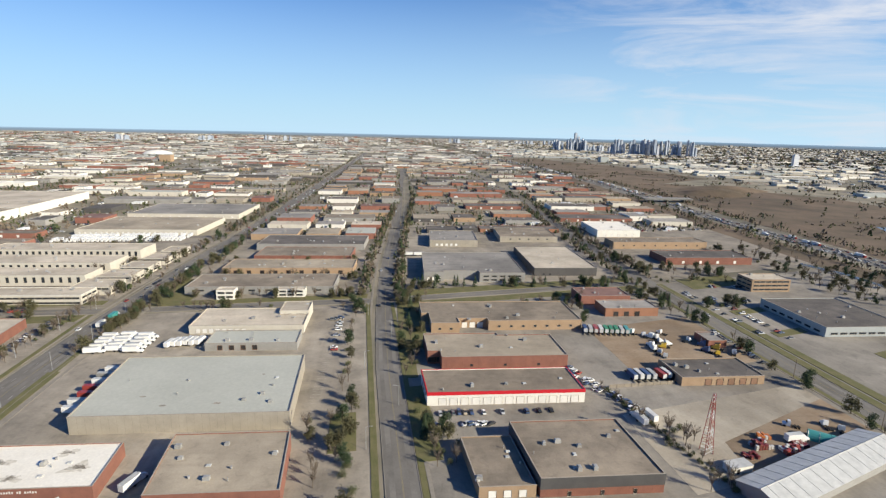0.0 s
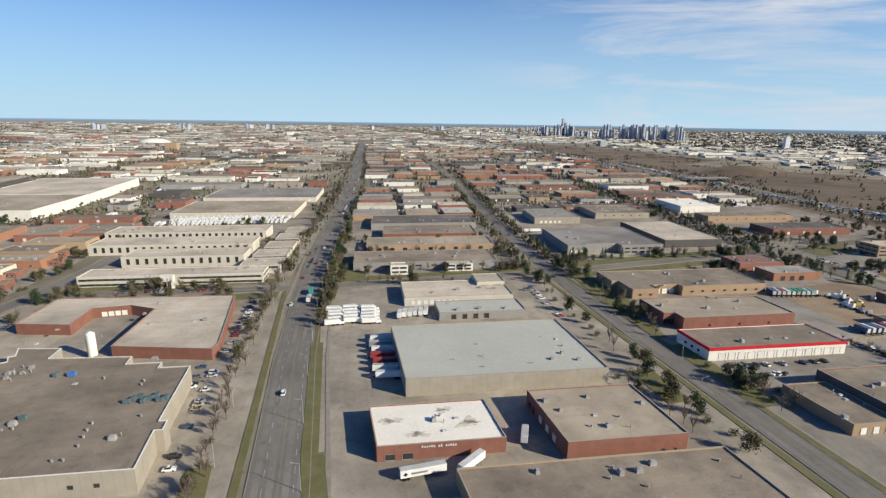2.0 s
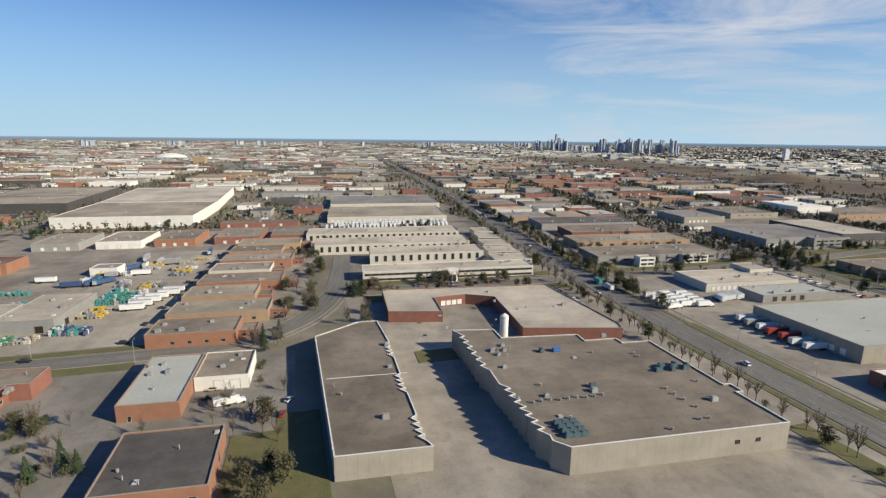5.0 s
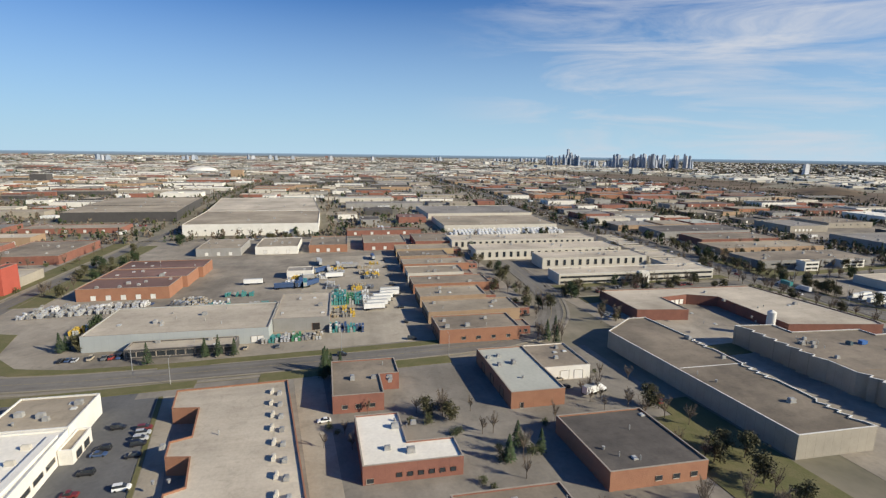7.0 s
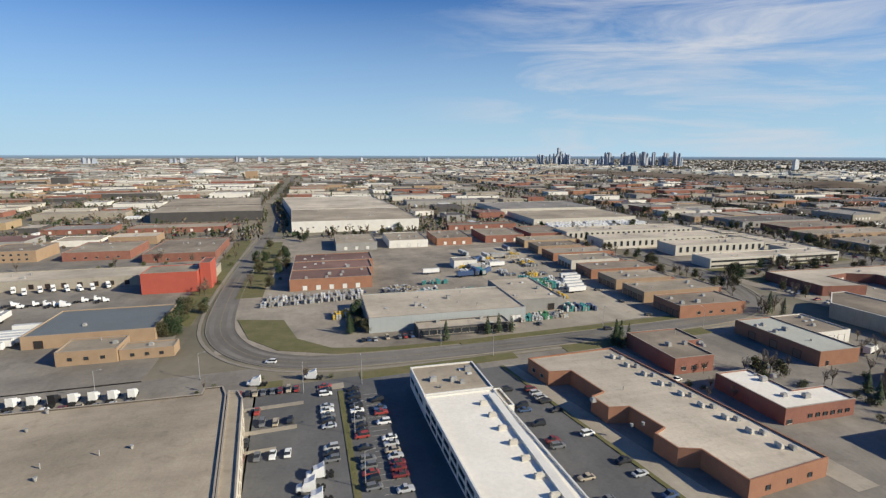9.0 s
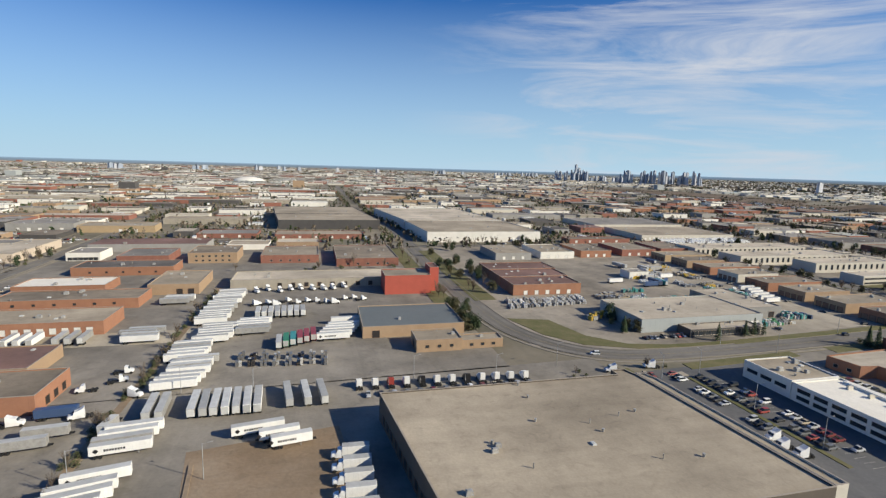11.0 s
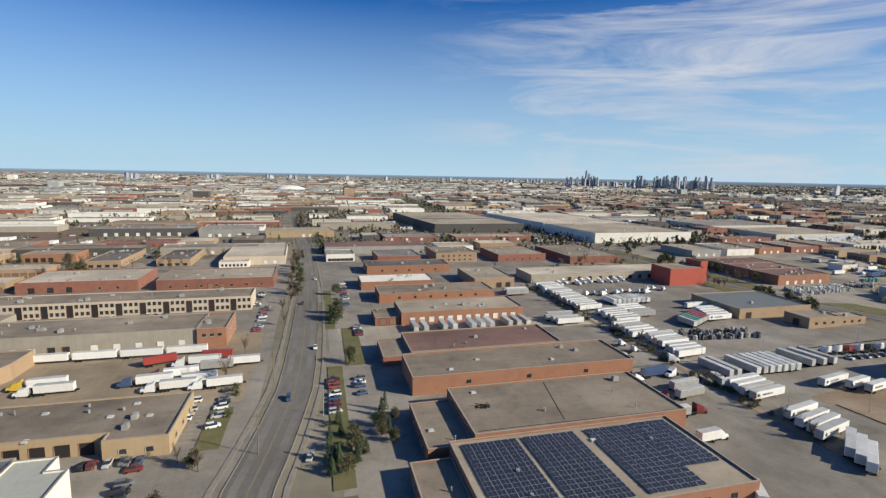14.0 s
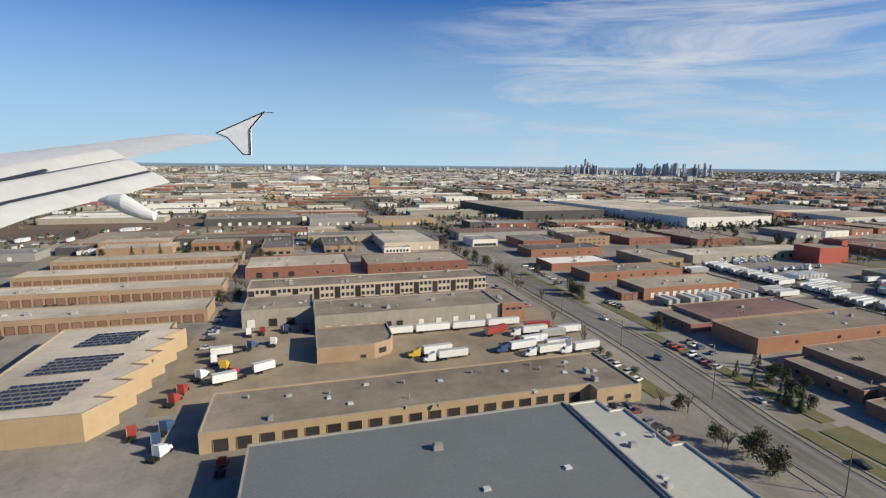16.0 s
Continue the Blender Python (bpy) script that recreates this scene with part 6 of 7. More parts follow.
CABS = {(c, s): mesh("cab", tractor_cab(s), PAINT[c]) for c in ("white", "red", "blue", "black", "yellow", "maroon") for s in (True, False)}
SCREEN = made("windscreen", lambda bm: loft(bm, [[(1.63, -1.0, 2.05), (1.63, 1.0, 2.05), (1.2, 0.95, 2.75), (1.2, -0.95, 2.75)], [(1.68, -1.0, 2.05), (1.68, 1.0, 2.05), (1.25, 0.95, 2.75), (1.25, -0.95, 2.75)]]), GLASS)
FRAME = made("frame", lambda bm: box(bm, -4.2, 1.5, -0.45, 0.45, 0.6, 0.95), RUBBER)
STACK = made("exhaust_stack", lambda bm: tube(bm, 0, 0, 0.9, 3.6, 0.09, 0.09, 6), STEELP)


def truck(x, y, turn, colour="white", sleeper=True, load=None):
    """A road tractor, or with a load box a straight truck."""
    x, y = spot(x, y)
    ob = tagged(new("truck", CABS[colour, sleeper and not load]), f"{colour} {'box truck with a cargo body' if load else 'semi truck tractor unit'} parked in a yard", "truck", "trucks")
    ob.matrix_world = pose(x, y, 0.1, 0, 0, turn)
    part("windscreen", SCREEN, ob, "dark glass")
    beam = part("frame", FRAME, ob)
    for wx in ((2.3, -2.2, -3.5) if not load else (2.3, -3.0)):
        part("wheel_axle", TAXLE, beam, at=pose(wx, 0, 0.5))
    if load:
        part("cargo_box", BOXES[8.0, load], ob, at=pose(-4.1, 0, -0.1))
    elif sleeper:
        part("exhaust_stack", STACK, ob, at=pose(-1.85, 1.0, 0))
    return ob


# trailer park: ranks lying across the yard
for y0, n, turn, em, x in ((350, 17, 8, False, -877), (324, 6, 6, True, -870), (290, 4, 6, False, -871), (278, 3, 5, False, -873), (239, 4, 8, True, -877), (226, 1, 12, True, -878), (214, 3, 14, True, -880), (200, 3, 35, True, -884)):
    for i in range(n):
        trailer(x + vr.uniform(-1.2, 1.2) + 0.1 * i, y0 + 3.5 * i, turn + vr.uniform(-1.5, 1.5), vr.choice(("white", "white", "white", "silver")), em and i < 3)
for i in range(2):
    trailer(-876 + 4 * i, 262, 90 + 4, "silver")
for i in range(7):
    trailer(-862 + 3.6 * i, 262, 94 + vr.uniform(-1, 1), vr.choice(("silver", "silver", "white")))
for x in (-830, -823.5, -817.5):
    trailer(x, 264, 97, "silver")
for i, (x, y) in enumerate(((-838, 243), (-831, 239), (-827, 235))):
    trailer(x, y, 10, "white", True, 12.2 if i else 16.0)
for i in range(8):
    trailer(-854 + 3.6 * i, 362, 92 + vr.uniform(-1, 1), "white", False, 12.2)
for i in range(5):
    trailer(-853 + vr.uniform(-1, 1), 333 + 3.6 * i, 4, vr.choice(("white", "silver")), False)
for i in range(6):
    trailer(-812 + 1.5 * i, 320 + 3.7 * i, 2, "white", i == 0)
for i, c in enumerate(("red", "red", "red", "teal", "green", "silver")):
    trailer(-822 - 3.2 * i, 324 - 1.6 * i, 92, c, False, 12.2)
for i in range(9):
    truck(-812, 178 + 6.0 * i, 178, "white", False, "white")
for i in range(9):
    trailer(-836 + 3.6 * i, 190 + 0.5 * i, 76, vr.choice(("silver", "white")), False, 12.2)
for i in range(12):
    truck(-803 + 6.4 * i, 264 - 0.3 * i, 90 + vr.uniform(-3, 3), vr.choice(("white", "white", "white", "black", "red")))
for i in range(14):
    car(-800 + 5.2 * i, 256, 90 + vr.uniform(-3, 3))
for i in range(9):
    truck(-862 + 7.5 * i + vr.uniform(-1, 1), 412 + vr.uniform(-3, 3), -60 + vr.uniform(-10, 10), "white")
for i in range(12):
    truck(-858 + 6 * i, 383 + vr.uniform(-4, 4), 20 + vr.uniform(-20, 20), "white", vr.random() < 0.6)
for i in range(7):
    trailer(-905 + vr.uniform(-2, 2), 375 + 3.6 * i if i > 3 else 330 + 3.6 * i, 2, vr.choice(("white", "silver")))
for i, x in enumerate(np.linspace(-986, -924, 13)):
    if i not in (2, 5, 9):
        trailer(float(x) - 5, 335, 90 + vr.uniform(-1, 1), vr.choice(("white", "silver", "silver")), False, 12.2)
# west truck yard
for i, x in enumerate((-1150, -1132, -1114, -1096)):
    trailer(x, 324, 0, "white", False)
for x, y, tn, c, cab in ((-1132, 304, 2, "white", "white"), (-1137, 311, 4, "white", "yellow"), (-1100, 306, 6, "white", "blue"), (-1084, 304, 4, "white", None), (-1092, 312, 8, "white", "maroon"), (-1080, 318, 3, "silver", None),
                         (-1086, 326, 0, "white", "white"), (-1082, 332, -2, "red", None), (-1070, 322, 2, "white", None), (-1104, 330, 20, "red", None), (-1090, 298, 3, "white", "white"), (-1074, 297, 5, "white", "white")):
    y = 290 + 0.75 * (y - 297)
    trailer(x, y, tn, c, False, 12.2)
    if cab:
        truck(x - 9.5, y - 0.5, tn + 180, cab)
for i, (x, y, c) in enumerate(((-1228, 300, "white"), (-1221, 306, "yellow"), (-1226, 312, "white"), (-1217, 299, "red"), (-1232, 290, "red"), (-1232, 262, "blue"), (-1213, 323, "blue"), (-1204, 325, "white"), (-1240, 268, "red"), (-1229, 256, "white"))):
    truck(x, y, (20 * i) % 60 + 60, c)
truck(-1231, 268, 75, "blue"), truck(-1233, 284, 70, "red"), car(-1208.5, 266, 80, "white", "suv"), truck(-911, 237, 0, "maroon"), trailer(-920, 236, 180, "silver", False, 8.0), truck(-898, 262, 200, "white"), truck(-905, 283, 190, "white", False)
truck(-1191, 339, 100, "blue"), truck(-1199, 339, 80, "blue"), truck(-1216, 338, 95, "white"), truck(-1210, 339, 85, "red", False)
for i, (x, y) in enumerate(((-1224, 318), (-1219, 294), (-1206, 300))):
    trailer(x, y, 5 + 10 * i, "white", False, 8.0)
for i in range(12):
    truck(-1212 + 11 * i, 246.5, 88, vr.choice(("white", "red", "white", "black")), False) if i % 3 == 0 else car(-1212 + 11 * i, 248, 90)
# yard beside the orange warehouses
trailer(-905, 247, 8, "silver", False, 12.2), truck(-918, 246, 188, "maroon")
trailer(-902, 253, 6, "silver", False, 12.2), truck(-916, 262, 10, "white"), trailer(-905, 265, 5, "blue", False, 12.2), truck(-896, 288, 15, "white", False), truck(-897, 296, 5, "white", False), truck(-886, 275, -20, "white")
trailer(-885, 252, 80, "silver", False, 8.0), truck(-918, 222, 5, "white", False, "white"), truck(-930, 200, 60, "white", False, "white")
# the grey-green warehouse's docks and the white truck park behind
for i, c in enumerate(("white", "white", "red", "red", "white", "silver", "white")):
    trailer(-142.5 - (i % 2), 186 + 6.3 * i, 178, c, False, 12.2)
for j in range(3):
    for i in range(5):
        truck(-166 + 10.5 * j + vr.uniform(-0.8, 0.8), 249 + 4.9 * i + 2 * (j % 2), 5 + vr.uniform(-5, 5), "white", False, "white")
for i in range(6):
    truck(-128 + 3.4 * i, 262 + vr.uniform(-2, 2), 80, "white", False, "white")
trailer(-140, 122, 8, "white", True), trailer(-122, 124, 40, "white", False, 12.2)
for i in range(2):
    trailer(-139 + 1.5 * i, 101 + 4 * i, 8, "silver", False, 12.2)
truck(-95, 140, 70, "white", False, "white")
for i in range(5):
    trailer(20 + 14 * i, 452, 2, "white", False, 12.2) if i < 2 else None
# lorry yard east
for i, c in enumerate(("blue", "silver", "red", "silver", "green", "green", "green", "silver", "teal")):
    trailer(137 + 3.4 * i, 247 - 0.4 * i, 80, c, False, 8.0)
for i, c in enumerate(("red", "silver", "red", "silver", "white", "silver")):
    trailer(152 + 3.6 * i, 184 + 0.8 * i, 100, c, False, 8.0)
for i, c in enumerate(("blue", "silver", "blue", "silver")):
    trailer(136 + 3.6 * i, 184, 95, c, False, 8.0)
for i in range(22):
    truck(vr.uniform(165, 218), vr.uniform(200, 244), vr.uniform(0, 180), vr.choice(("white", "white", "white", "white", "blue", "yellow")), vr.random() < 0.5)
for i in range(24):
    car(104 + 0.75 * i + vr.uniform(-3, 3), 196 - 3.1 * i * 0.62 + vr.uniform(-2, 2), 20 + vr.uniform(-20, 20), vr.choice(("white", "white", "blue", "silver", "red")))
truck(117, 148, 100, "white", False, "white"), truck(123, 150, 100, "white", False, "white"), truck(182, 128, 5, "white", False, "white")

for i in range(6):      # white trailers beside the goods stacks
    trailer(-499 + 2.4 * i + vr.uniform(-2, 2), 327 + 6.2 * i, 4 + vr.uniform(-6, 6), "white", False, 12.2)
trailer(-583, 393, 2, "white", False, 12.2), trailer(-560, 380, 4, "blue", False, 12.2), trailer(-548, 384, 60, "blue", False, 12.2)
for i in range(12):      # containers and boxes standing about the stock yard
    trailer(vr.uniform(-552, -492), vr.uniform(384, 470), vr.choice((4, 94, 50)), vr.choice(("silver", "blue", "white", "teal", "silver")), False, vr.choice((8.0, 12.2)))
for i in range(5):
    trailer(-876 + vr.uniform(-1, 1), 304 + 3.6 * i, 6, vr.choice(("white", "silver")))
# cars: rows in the car parks
car_row(-698, 245, 2.9, 0, 9, 90, 0.95)
car_row(-692, 232, 4.5, 0, 4, 88, 0.8), car_row(-694, 224, 4.4, 0, 5, 88, 0.8), car_row(-694, 206, 4.4, 0, 5, 88, 0.8), car_row(-698, 214, 4.4, 0, 3, 88, 0.8)
car_row(-664, 200, 0, 3.0, 16, 4, 0.6, ("white", "black", "grey", "silver", "red")), car_row(-654, 186, 0, 3.0, 20, 4, 0.7, ("red", "black", "black", "grey", "white")), car_row(-646, 180, 0, 3.0, 18, 4, 0.5)
for i in range(3):
    truck(-670 + vr.uniform(-2, 2), 184 + 5 * i, 180 + vr.uniform(-8, 8), "white")
truck(-690, 252, 170, "white"), truck(-669, 253, 170, "white"), car(-686, 271, 165, "white", "suv", "driving on a curved street")
car_row(-597, 160, 0, 3.0, 24, 2, 0.35), car_row(-580, 158, -0.4, 3.0, 26, 8, 0.4)
car_row(-528, 180, 0, 3.0, 22, 5, 0.3)
car_row(-225, 145, 0, 3.0, 56, 2, 0.32), car_row(-232, 205, 0, 3.0, 8, 2, 0.6)
car_row(-224, 236, 0, 3.0, 22, 2, 0.4), car_row(-360, 264, 0, 3.0, 10, 2, 0.5)
car_row(-340, 332, 3.0, 0, 36, 90, 0.25), car_row(-236, 365, 0, 3.0, 40, 2, 0.3)
car_row(-33, 190, 0, 3.0, 36, 2, 0.22), car_row(-28, 245, 0, 3.0, 20, 2, 0.3)
car_row(22, 155, 3.0, 0, 26, 92, 0.4), car_row(20, 146, 3.0, 0, 10, 30, 0.7)
car_row(255, 180, 0, 3.0, 34, 2, 0.4), car_row(270, 178, 0, 3.0, 30, 2, 0.4), car_row(260, 250, 3, 0, 22, 90, 0.4), car_row(280, 290, 3, 0, 20, 90, 0.4), car_row(225, 195, 0, 3.2, 16, 2, 0.5)
car_row(-1034, 262, 0, 3.0, 10, 8, 0.8), car_row(-1024, 270, 0, 3.0, 8, 8, 0.5), car_row(-1020, 330, 0, 3.0, 6, 8, 0.7), car_row(-1022, 380, 0, 3.0, 20, 8, 0.4)
car_row(-1072, 262, 0, 3.0, 9, 12, 0.85), car_row(-1082, 268, 0, 3.0, 5, 5, 0.7), car_row(-1070, 345, 0, 3.0, 16, 8, 0.6), car_row(-1076, 390, 0, 3.0, 10, 5, 0.6)
car_row(-1088, 205, 0, 3.0, 14, 8, 0.7), car_row(-1100, 248, 4, 0, 4, 90, 0.5)
car_row(-1232, 326, 0, 3.2, 16, 5, 0.7), car_row(-1216, 380, 4.2, 0, 26, 90, 0.35), car_row(-1345, 356, 4.2, 0, 24, 90, 0.35), car_row(-1345, 398, 4.2, 0, 22, 90, 0.3)
car_row(-660, 286, 3, 0, 16, 90, 0.4), car_row(-668, 292, 0, 3, 8, 3, 0.5), car_row(-690, 280, 0, 4, 3, 40, 0.0), car_row(-566, 284, 3, 0, 8, 90, 0.4)
car_row(-500, 214, 3, 0, 8, 92, 0.35), car_row(-430, 214, 0, 3.2, 6, 5, 0.6), car_row(-410, 276, 0, 6, 20, 5, 0.4)
truck(-418, 212, 20, "white", False, "white"), car(-400, 196, 80, "red"), car(-398, 206, 60, "silver")
for i in range(8):
    car(-484 + vr.uniform(-2, 2), 280 + 24 * i, 90 * (i % 2), "black")
for x, y, t in ((-191, 178, 90), (-199, 300, -90), (-191, 344, 90), (-198, 352, -90), (-192, 372, 90), (-198, 380, -90), (-198, 392, -90), (-198, 399, -90), (-192, 420, 90), (-199, 430, -90), (-191, 470, 90), (-1.5, 300, 90), (-4, 395, -90), (1, 440, 90),
                (-1041, 320, 90), (-1050, 274, -90), (-1042, 238, 80), (-1049, 392, -90), (-1041, 455, 90), (-1048, 205, -90), (-715, 430, 90), (-520, 266, 0), (240, 220, 90), (233, 300, -90)):
    car(x, y, t, None, None, "driving on the street")
truck(-188, 292, 90, "white", False, "white"), truck(-188, 306, 90, "white", False, "teal")


# ---- stock piles ----
def pile(x, y, w, d, h, colour, label, seed):
    """A heap of stacked goods: uneven courses of crates."""
    pr = random.Random(seed)
    x, y = spot(x, y)
    ob = tagged(new("goods_stack"), label, "stack", "stacked goods")
    ob.matrix_world = pose(x, y, 0.1, 0, 0, pr.uniform(-6, 6))
    nx, ny = max(1, int(w / 1.5)), max(1, int(d / 1.35))
    bm = bmesh.new()
    for i in range(nx):
        top = h * pr.uniform(0.6, 1.0)
        for j in range(ny):
            if pr.random() < 0.88:
                u, v, z, t_ = (i - nx / 2 + 0.5) * 1.5 + pr.uniform(-0.1, 0.1), (j - ny / 2 + 0.5) * 1.35 + pr.uniform(-0.12, 0.12), 0.0, top * pr.uniform(0.5, 1.0)
                mi = 0 if pr.random() < 0.8 else 2
                while z < t_:      # one pallet load upon another
                    s = pr.uniform(0.48, 0.62)
                    box(bm, u - s, u + s, v - 0.56, v + 0.56, z + 0.12, z + 0.78, mi)
                    box(bm, u - 0.6, u + 0.6, v - 0.6, v + 0.6, z, z + 0.12, 1)
                    z += 0.8
    tagged(part("pallet_load", mesh("pallet_load", bm, PAINT[colour] if colour in PAINT else TIN, WOODP, BOXROOF), ob), "loads stacked on wooden pallets", kind="stuff")


k = 0
STOCK = []
for i in range(13):      # grey pallet stacks
    STOCK += [(-697 + 4.6 * i, 347 + 0.4 * i, 4.2, 7.4, 2.6, ("silver", "tin", "silver", "grey")[i % 4]), (-695 + 4.6 * i, 357 + 0.3 * i, 4.2, 7.4, 2.6, ("tin", "silver", "white", "tin", "silver")[i % 5])]
for i in range(6):       # racks at the yard's edge
    STOCK += [(-559 + 5.4 * i, 292 + 0.3 * i, 5.4, 9, 2.6, ("tin", "teal", "silver", "green", "tin", "beige")[i])]
STOCK += [(-524 + 4.7 * i, 298 - 0.5 * i, 5, 9, 3.4, "blue" if i % 2 else "teal") for i in range(4)]
STOCK += [(-524 + 5 * (i % 5), 340 + 6.5 * (i // 5), 5.4, 6.2, 4.2, ("teal", "teal", "green", "teal", "white")[i % 5]) for i in range(17)]
STOCK += [(-527 + 4.6 * (i % 4), 318 + 6 * (i // 4), 4, 5, 2.2, ("yellow", "beige", "tin", "yellow")[(i + i // 4) % 4]) for i in range(12)]
STOCK += [(-594 + 5 * i, 368, 4.4, 5, 3, "teal") for i in range(4)] + [(-656 + 5 * i, 319 + 3 * i, 4.6, 5.5, 4, "yellow") for i in range(3)] + [(-640, 362, 9, 5, 1.2, "blue")]
for x, y, w, d, h, c in (*STOCK, (160, 125, 9, 6, 3, "maroon"), (170, 121, 8, 6, 3, "red"), (166, 131, 6, 5, 2, "orange"), (178, 125, 7, 6, 2.5, "maroon"), (150, 119, 7, 5, 2, "maroon"), (188, 121, 6, 6, 3, "green"), (196, 125, 6, 5, 2.5, "white"), (204, 119, 6, 5, 2.5, "maroon"),
                         *((-853 + 5.2 * (i % 8), 297 - 0.5 * (i % 8) + 6.5 * (i // 8), 4.4, 4.6, 3.2, ("grey", "black", "grey", "grey")[i % 4]) for i in range(16)),
                         *((vr.uniform(-626, -562), vr.uniform(338, 366), vr.uniform(7, 13), vr.uniform(5, 8), vr.uniform(1.5, 3.2), vr.choice(("tin", "silver", "white", "grey", "beige", "teal"))) for i in range(14)),
                         *((vr.uniform(-555, -490), vr.uniform(366, 440), vr.uniform(7, 14), vr.uniform(5, 9), vr.uniform(1.5, 3.2), vr.choice(("tin", "silver", "white", "grey", "beige", "yellow", "blue"))) for i in range(18))):
    k += 1
    pile(x, y, w, d, h, c, f"uneven stack of {c.replace('tin', 'grey metal')} crates and goods on a yard", k)


# ---- poles, tower, silo ----
POLE = made("pole", lambda bm: tube(bm, 0, 0, 0, 10.5, 0.13, 0.08, 8), STEELP)
ARM = made("arm", lambda bm: rod(bm, (0, 0, 10.3), (2.2, 0, 10.8), 0.05), STEELP)
HEADL = made("lamp_head", lambda bm: box(bm, 2.0, 2.8, -0.14, 0.14, 10.72, 10.9), TIN)


def street_lamp(x, y, turn):
    x, y = lay(x, y)
    ob = tagged(new("street_lamp", POLE), "tall grey steel street lamp with one arm", "lamp", "street lamps")
    ob.matrix_world = pose(x, y, 0.1, 0, 0, turn)
    part("lamp_head", HEADL, part("arm", ARM, ob))


for i in range(11):
    street_lamp(-180, 95 + 37 * i, 180), street_lamp(-210, 112 + 37 * i, 0)
for x, y, t in ((-9, 150, 0), (-9, 220, 0), (-9, 300, 0), (7.5, 180, 180), (7.5, 260, 180), (-656, 190, 0), (-656, 215, 0), (-672, 246, 90), (-650, 247, 90), (-870, 275, 0), (-843, 268, 0), (-884, 226, 0), (-850, 222, 0), (-745, 262, 0), (-780, 268, 0), (-712, 268, 0),
                (-610, 272, -90), (-520, 272, -90), (-470, 256, 90), (-590, 256, 90), (-1038, 262, 180), (-1036, 360, 180)):
    street_lamp(x, y, t)
UPOLE = made("utility_pole", lambda bm: tube(bm, 0, 0, 0, 12, 0.17, 0.11, 8), WOODP)
UARM = made("crossarm", lambda bm: box(bm, -1.2, 1.2, -0.06, 0.06, 11.2, 11.35), WOODP)
for y in range(110, 560, 45):
    for x in (-1065 if y < 240 else -1056.5, -177 if y > 260 else 226):
        ob = tagged(new("utility_pole", UPOLE), "grey wooden utility pole with a crossarm", "pole", "utility poles")
        ob.matrix_world = pose(*lay(x, y), 0.1)
        part("crossarm", UARM, ob)


def mast(x, y):
    ob = tagged(new("lattice_mast"), "slender red and white steel lattice mast", "mast")
    ob.matrix_world = pose(*lay(x, y), 0.05)
    H, w = 27.0, 1.9
    for sx, sy in ((-1, -1), (1, -1), (1, 1), (-1, 1)):
        bm = bmesh.new()
        rod(bm, (sx * w, sy * w, 0), (sx * 0.35, sy * 0.35, H), 0.14)
        part("leg", mesh("leg", bm, PAINT["red"]), ob)
    for i in range(14):
        z0, z1 = H * i / 14, H * (i + 1) / 14
        a, b = w + (0.35 - w) * i / 14, w + (0.35 - w) * (i + 1) / 14
        bm = bmesh.new()
        for (p, q), (r, s) in zip(((-1, -1), (1, -1), (1, 1), (-1, 1)), ((1, -1), (1, 1), (-1, 1), (-1, -1))):
            rod(bm, (p * a, q * a, z0), (r * b, s * b, z1), 0.09)
        part("brace", mesh("brace", bm, PAINT["white"] if i % 4 < 2 else PAINT["red"]), ob)


mast(133, 119)
silo = tagged(new("silo", made("tank", lambda bm: tube(bm, 0, 0, 1.0, 12.5, 2.1, 2.1, 20), WALL["white"])), "white cylindrical storage silo beside a warehouse", "silo")
silo.matrix_world = pose(*spot(-291, 240), 0.05)
part("cap", made("cap", lambda bm: tube(bm, 0, 0, 12.5, 13.6, 2.1, 0.4, 20), WALL["white"]), silo)
for a in (45, 135, 225, 315):
    part("leg", made("leg", lambda bm: box(bm, -0.12, 0.12, -0.12, 0.12, 0, 1.0), STEELP), silo, at=pose(1.6 * math.cos(radians(a)), 1.6 * math.sin(radians(a)), 0))


def gabled_shed(x, y, turn, length, width, eave, ridge):
    """A long metal shed: walls, two roof slopes with standing seams, and a ridge cap."""
    ob = tagged(new("gabled_shed"), "long pale metal shed with a low gabled roof", "building")
    ob.matrix_world = pose(x, y, 0.05, 0, 0, turn)
    a, b = length / 2, width / 2
    bm = bmesh.new()
    loft(bm, [[(q, -b, 0), (q, b, 0), (q, b, eave), (q, 0, ridge), (q, -b, eave)] for q in (-a, a)])
    part("wall", mesh("wall", bm, WALL["grey"]), ob)
    for side in (-1, 1):
        bm = bmesh.new()
        e, o = b + 0.5, (ridge - eave) / b * 0.5
        v = [bm.verts.new(p) for z in (0.03, 0.15) for p in ((-a - 0.4, side * e, eave - o + z), (a + 0.4, side * e, eave - o + z), (a + 0.4, 0, ridge + z), (-a - 0.4, 0, ridge + z))]
        for f in ((0, 1, 2, 3), (4, 5, 6, 7), (0, 1, 5, 4), (1, 2, 6, 5), (2, 3, 7, 6), (3, 0, 4, 7)):
            bm.faces.new([v[k] for k in f])
        bmesh.ops.recalc_face_normals(bm, faces=bm.faces[:])
        roof = part("roof_slope", mesh("roof_slope", bm, BOXROOF), ob)
        for i in range(13):
            bm = bmesh.new()
            q = -a + length * (i + 0.5) / 13
            rod(bm, (q, side * e, eave - o + 0.17), (q, side * 0.1, ridge + 0.17), 0.06, 4)
            part("seam", mesh("seam", bm, TIN), roof)
    bm = bmesh.new()
    rod(bm, (-a - 0.4, 0, ridge + 0.16), (a + 0.4, 0, ridge + 0.16), 0.16, 6)
    part("ridge_cap", mesh("ridge_cap", bm, TIN), ob)


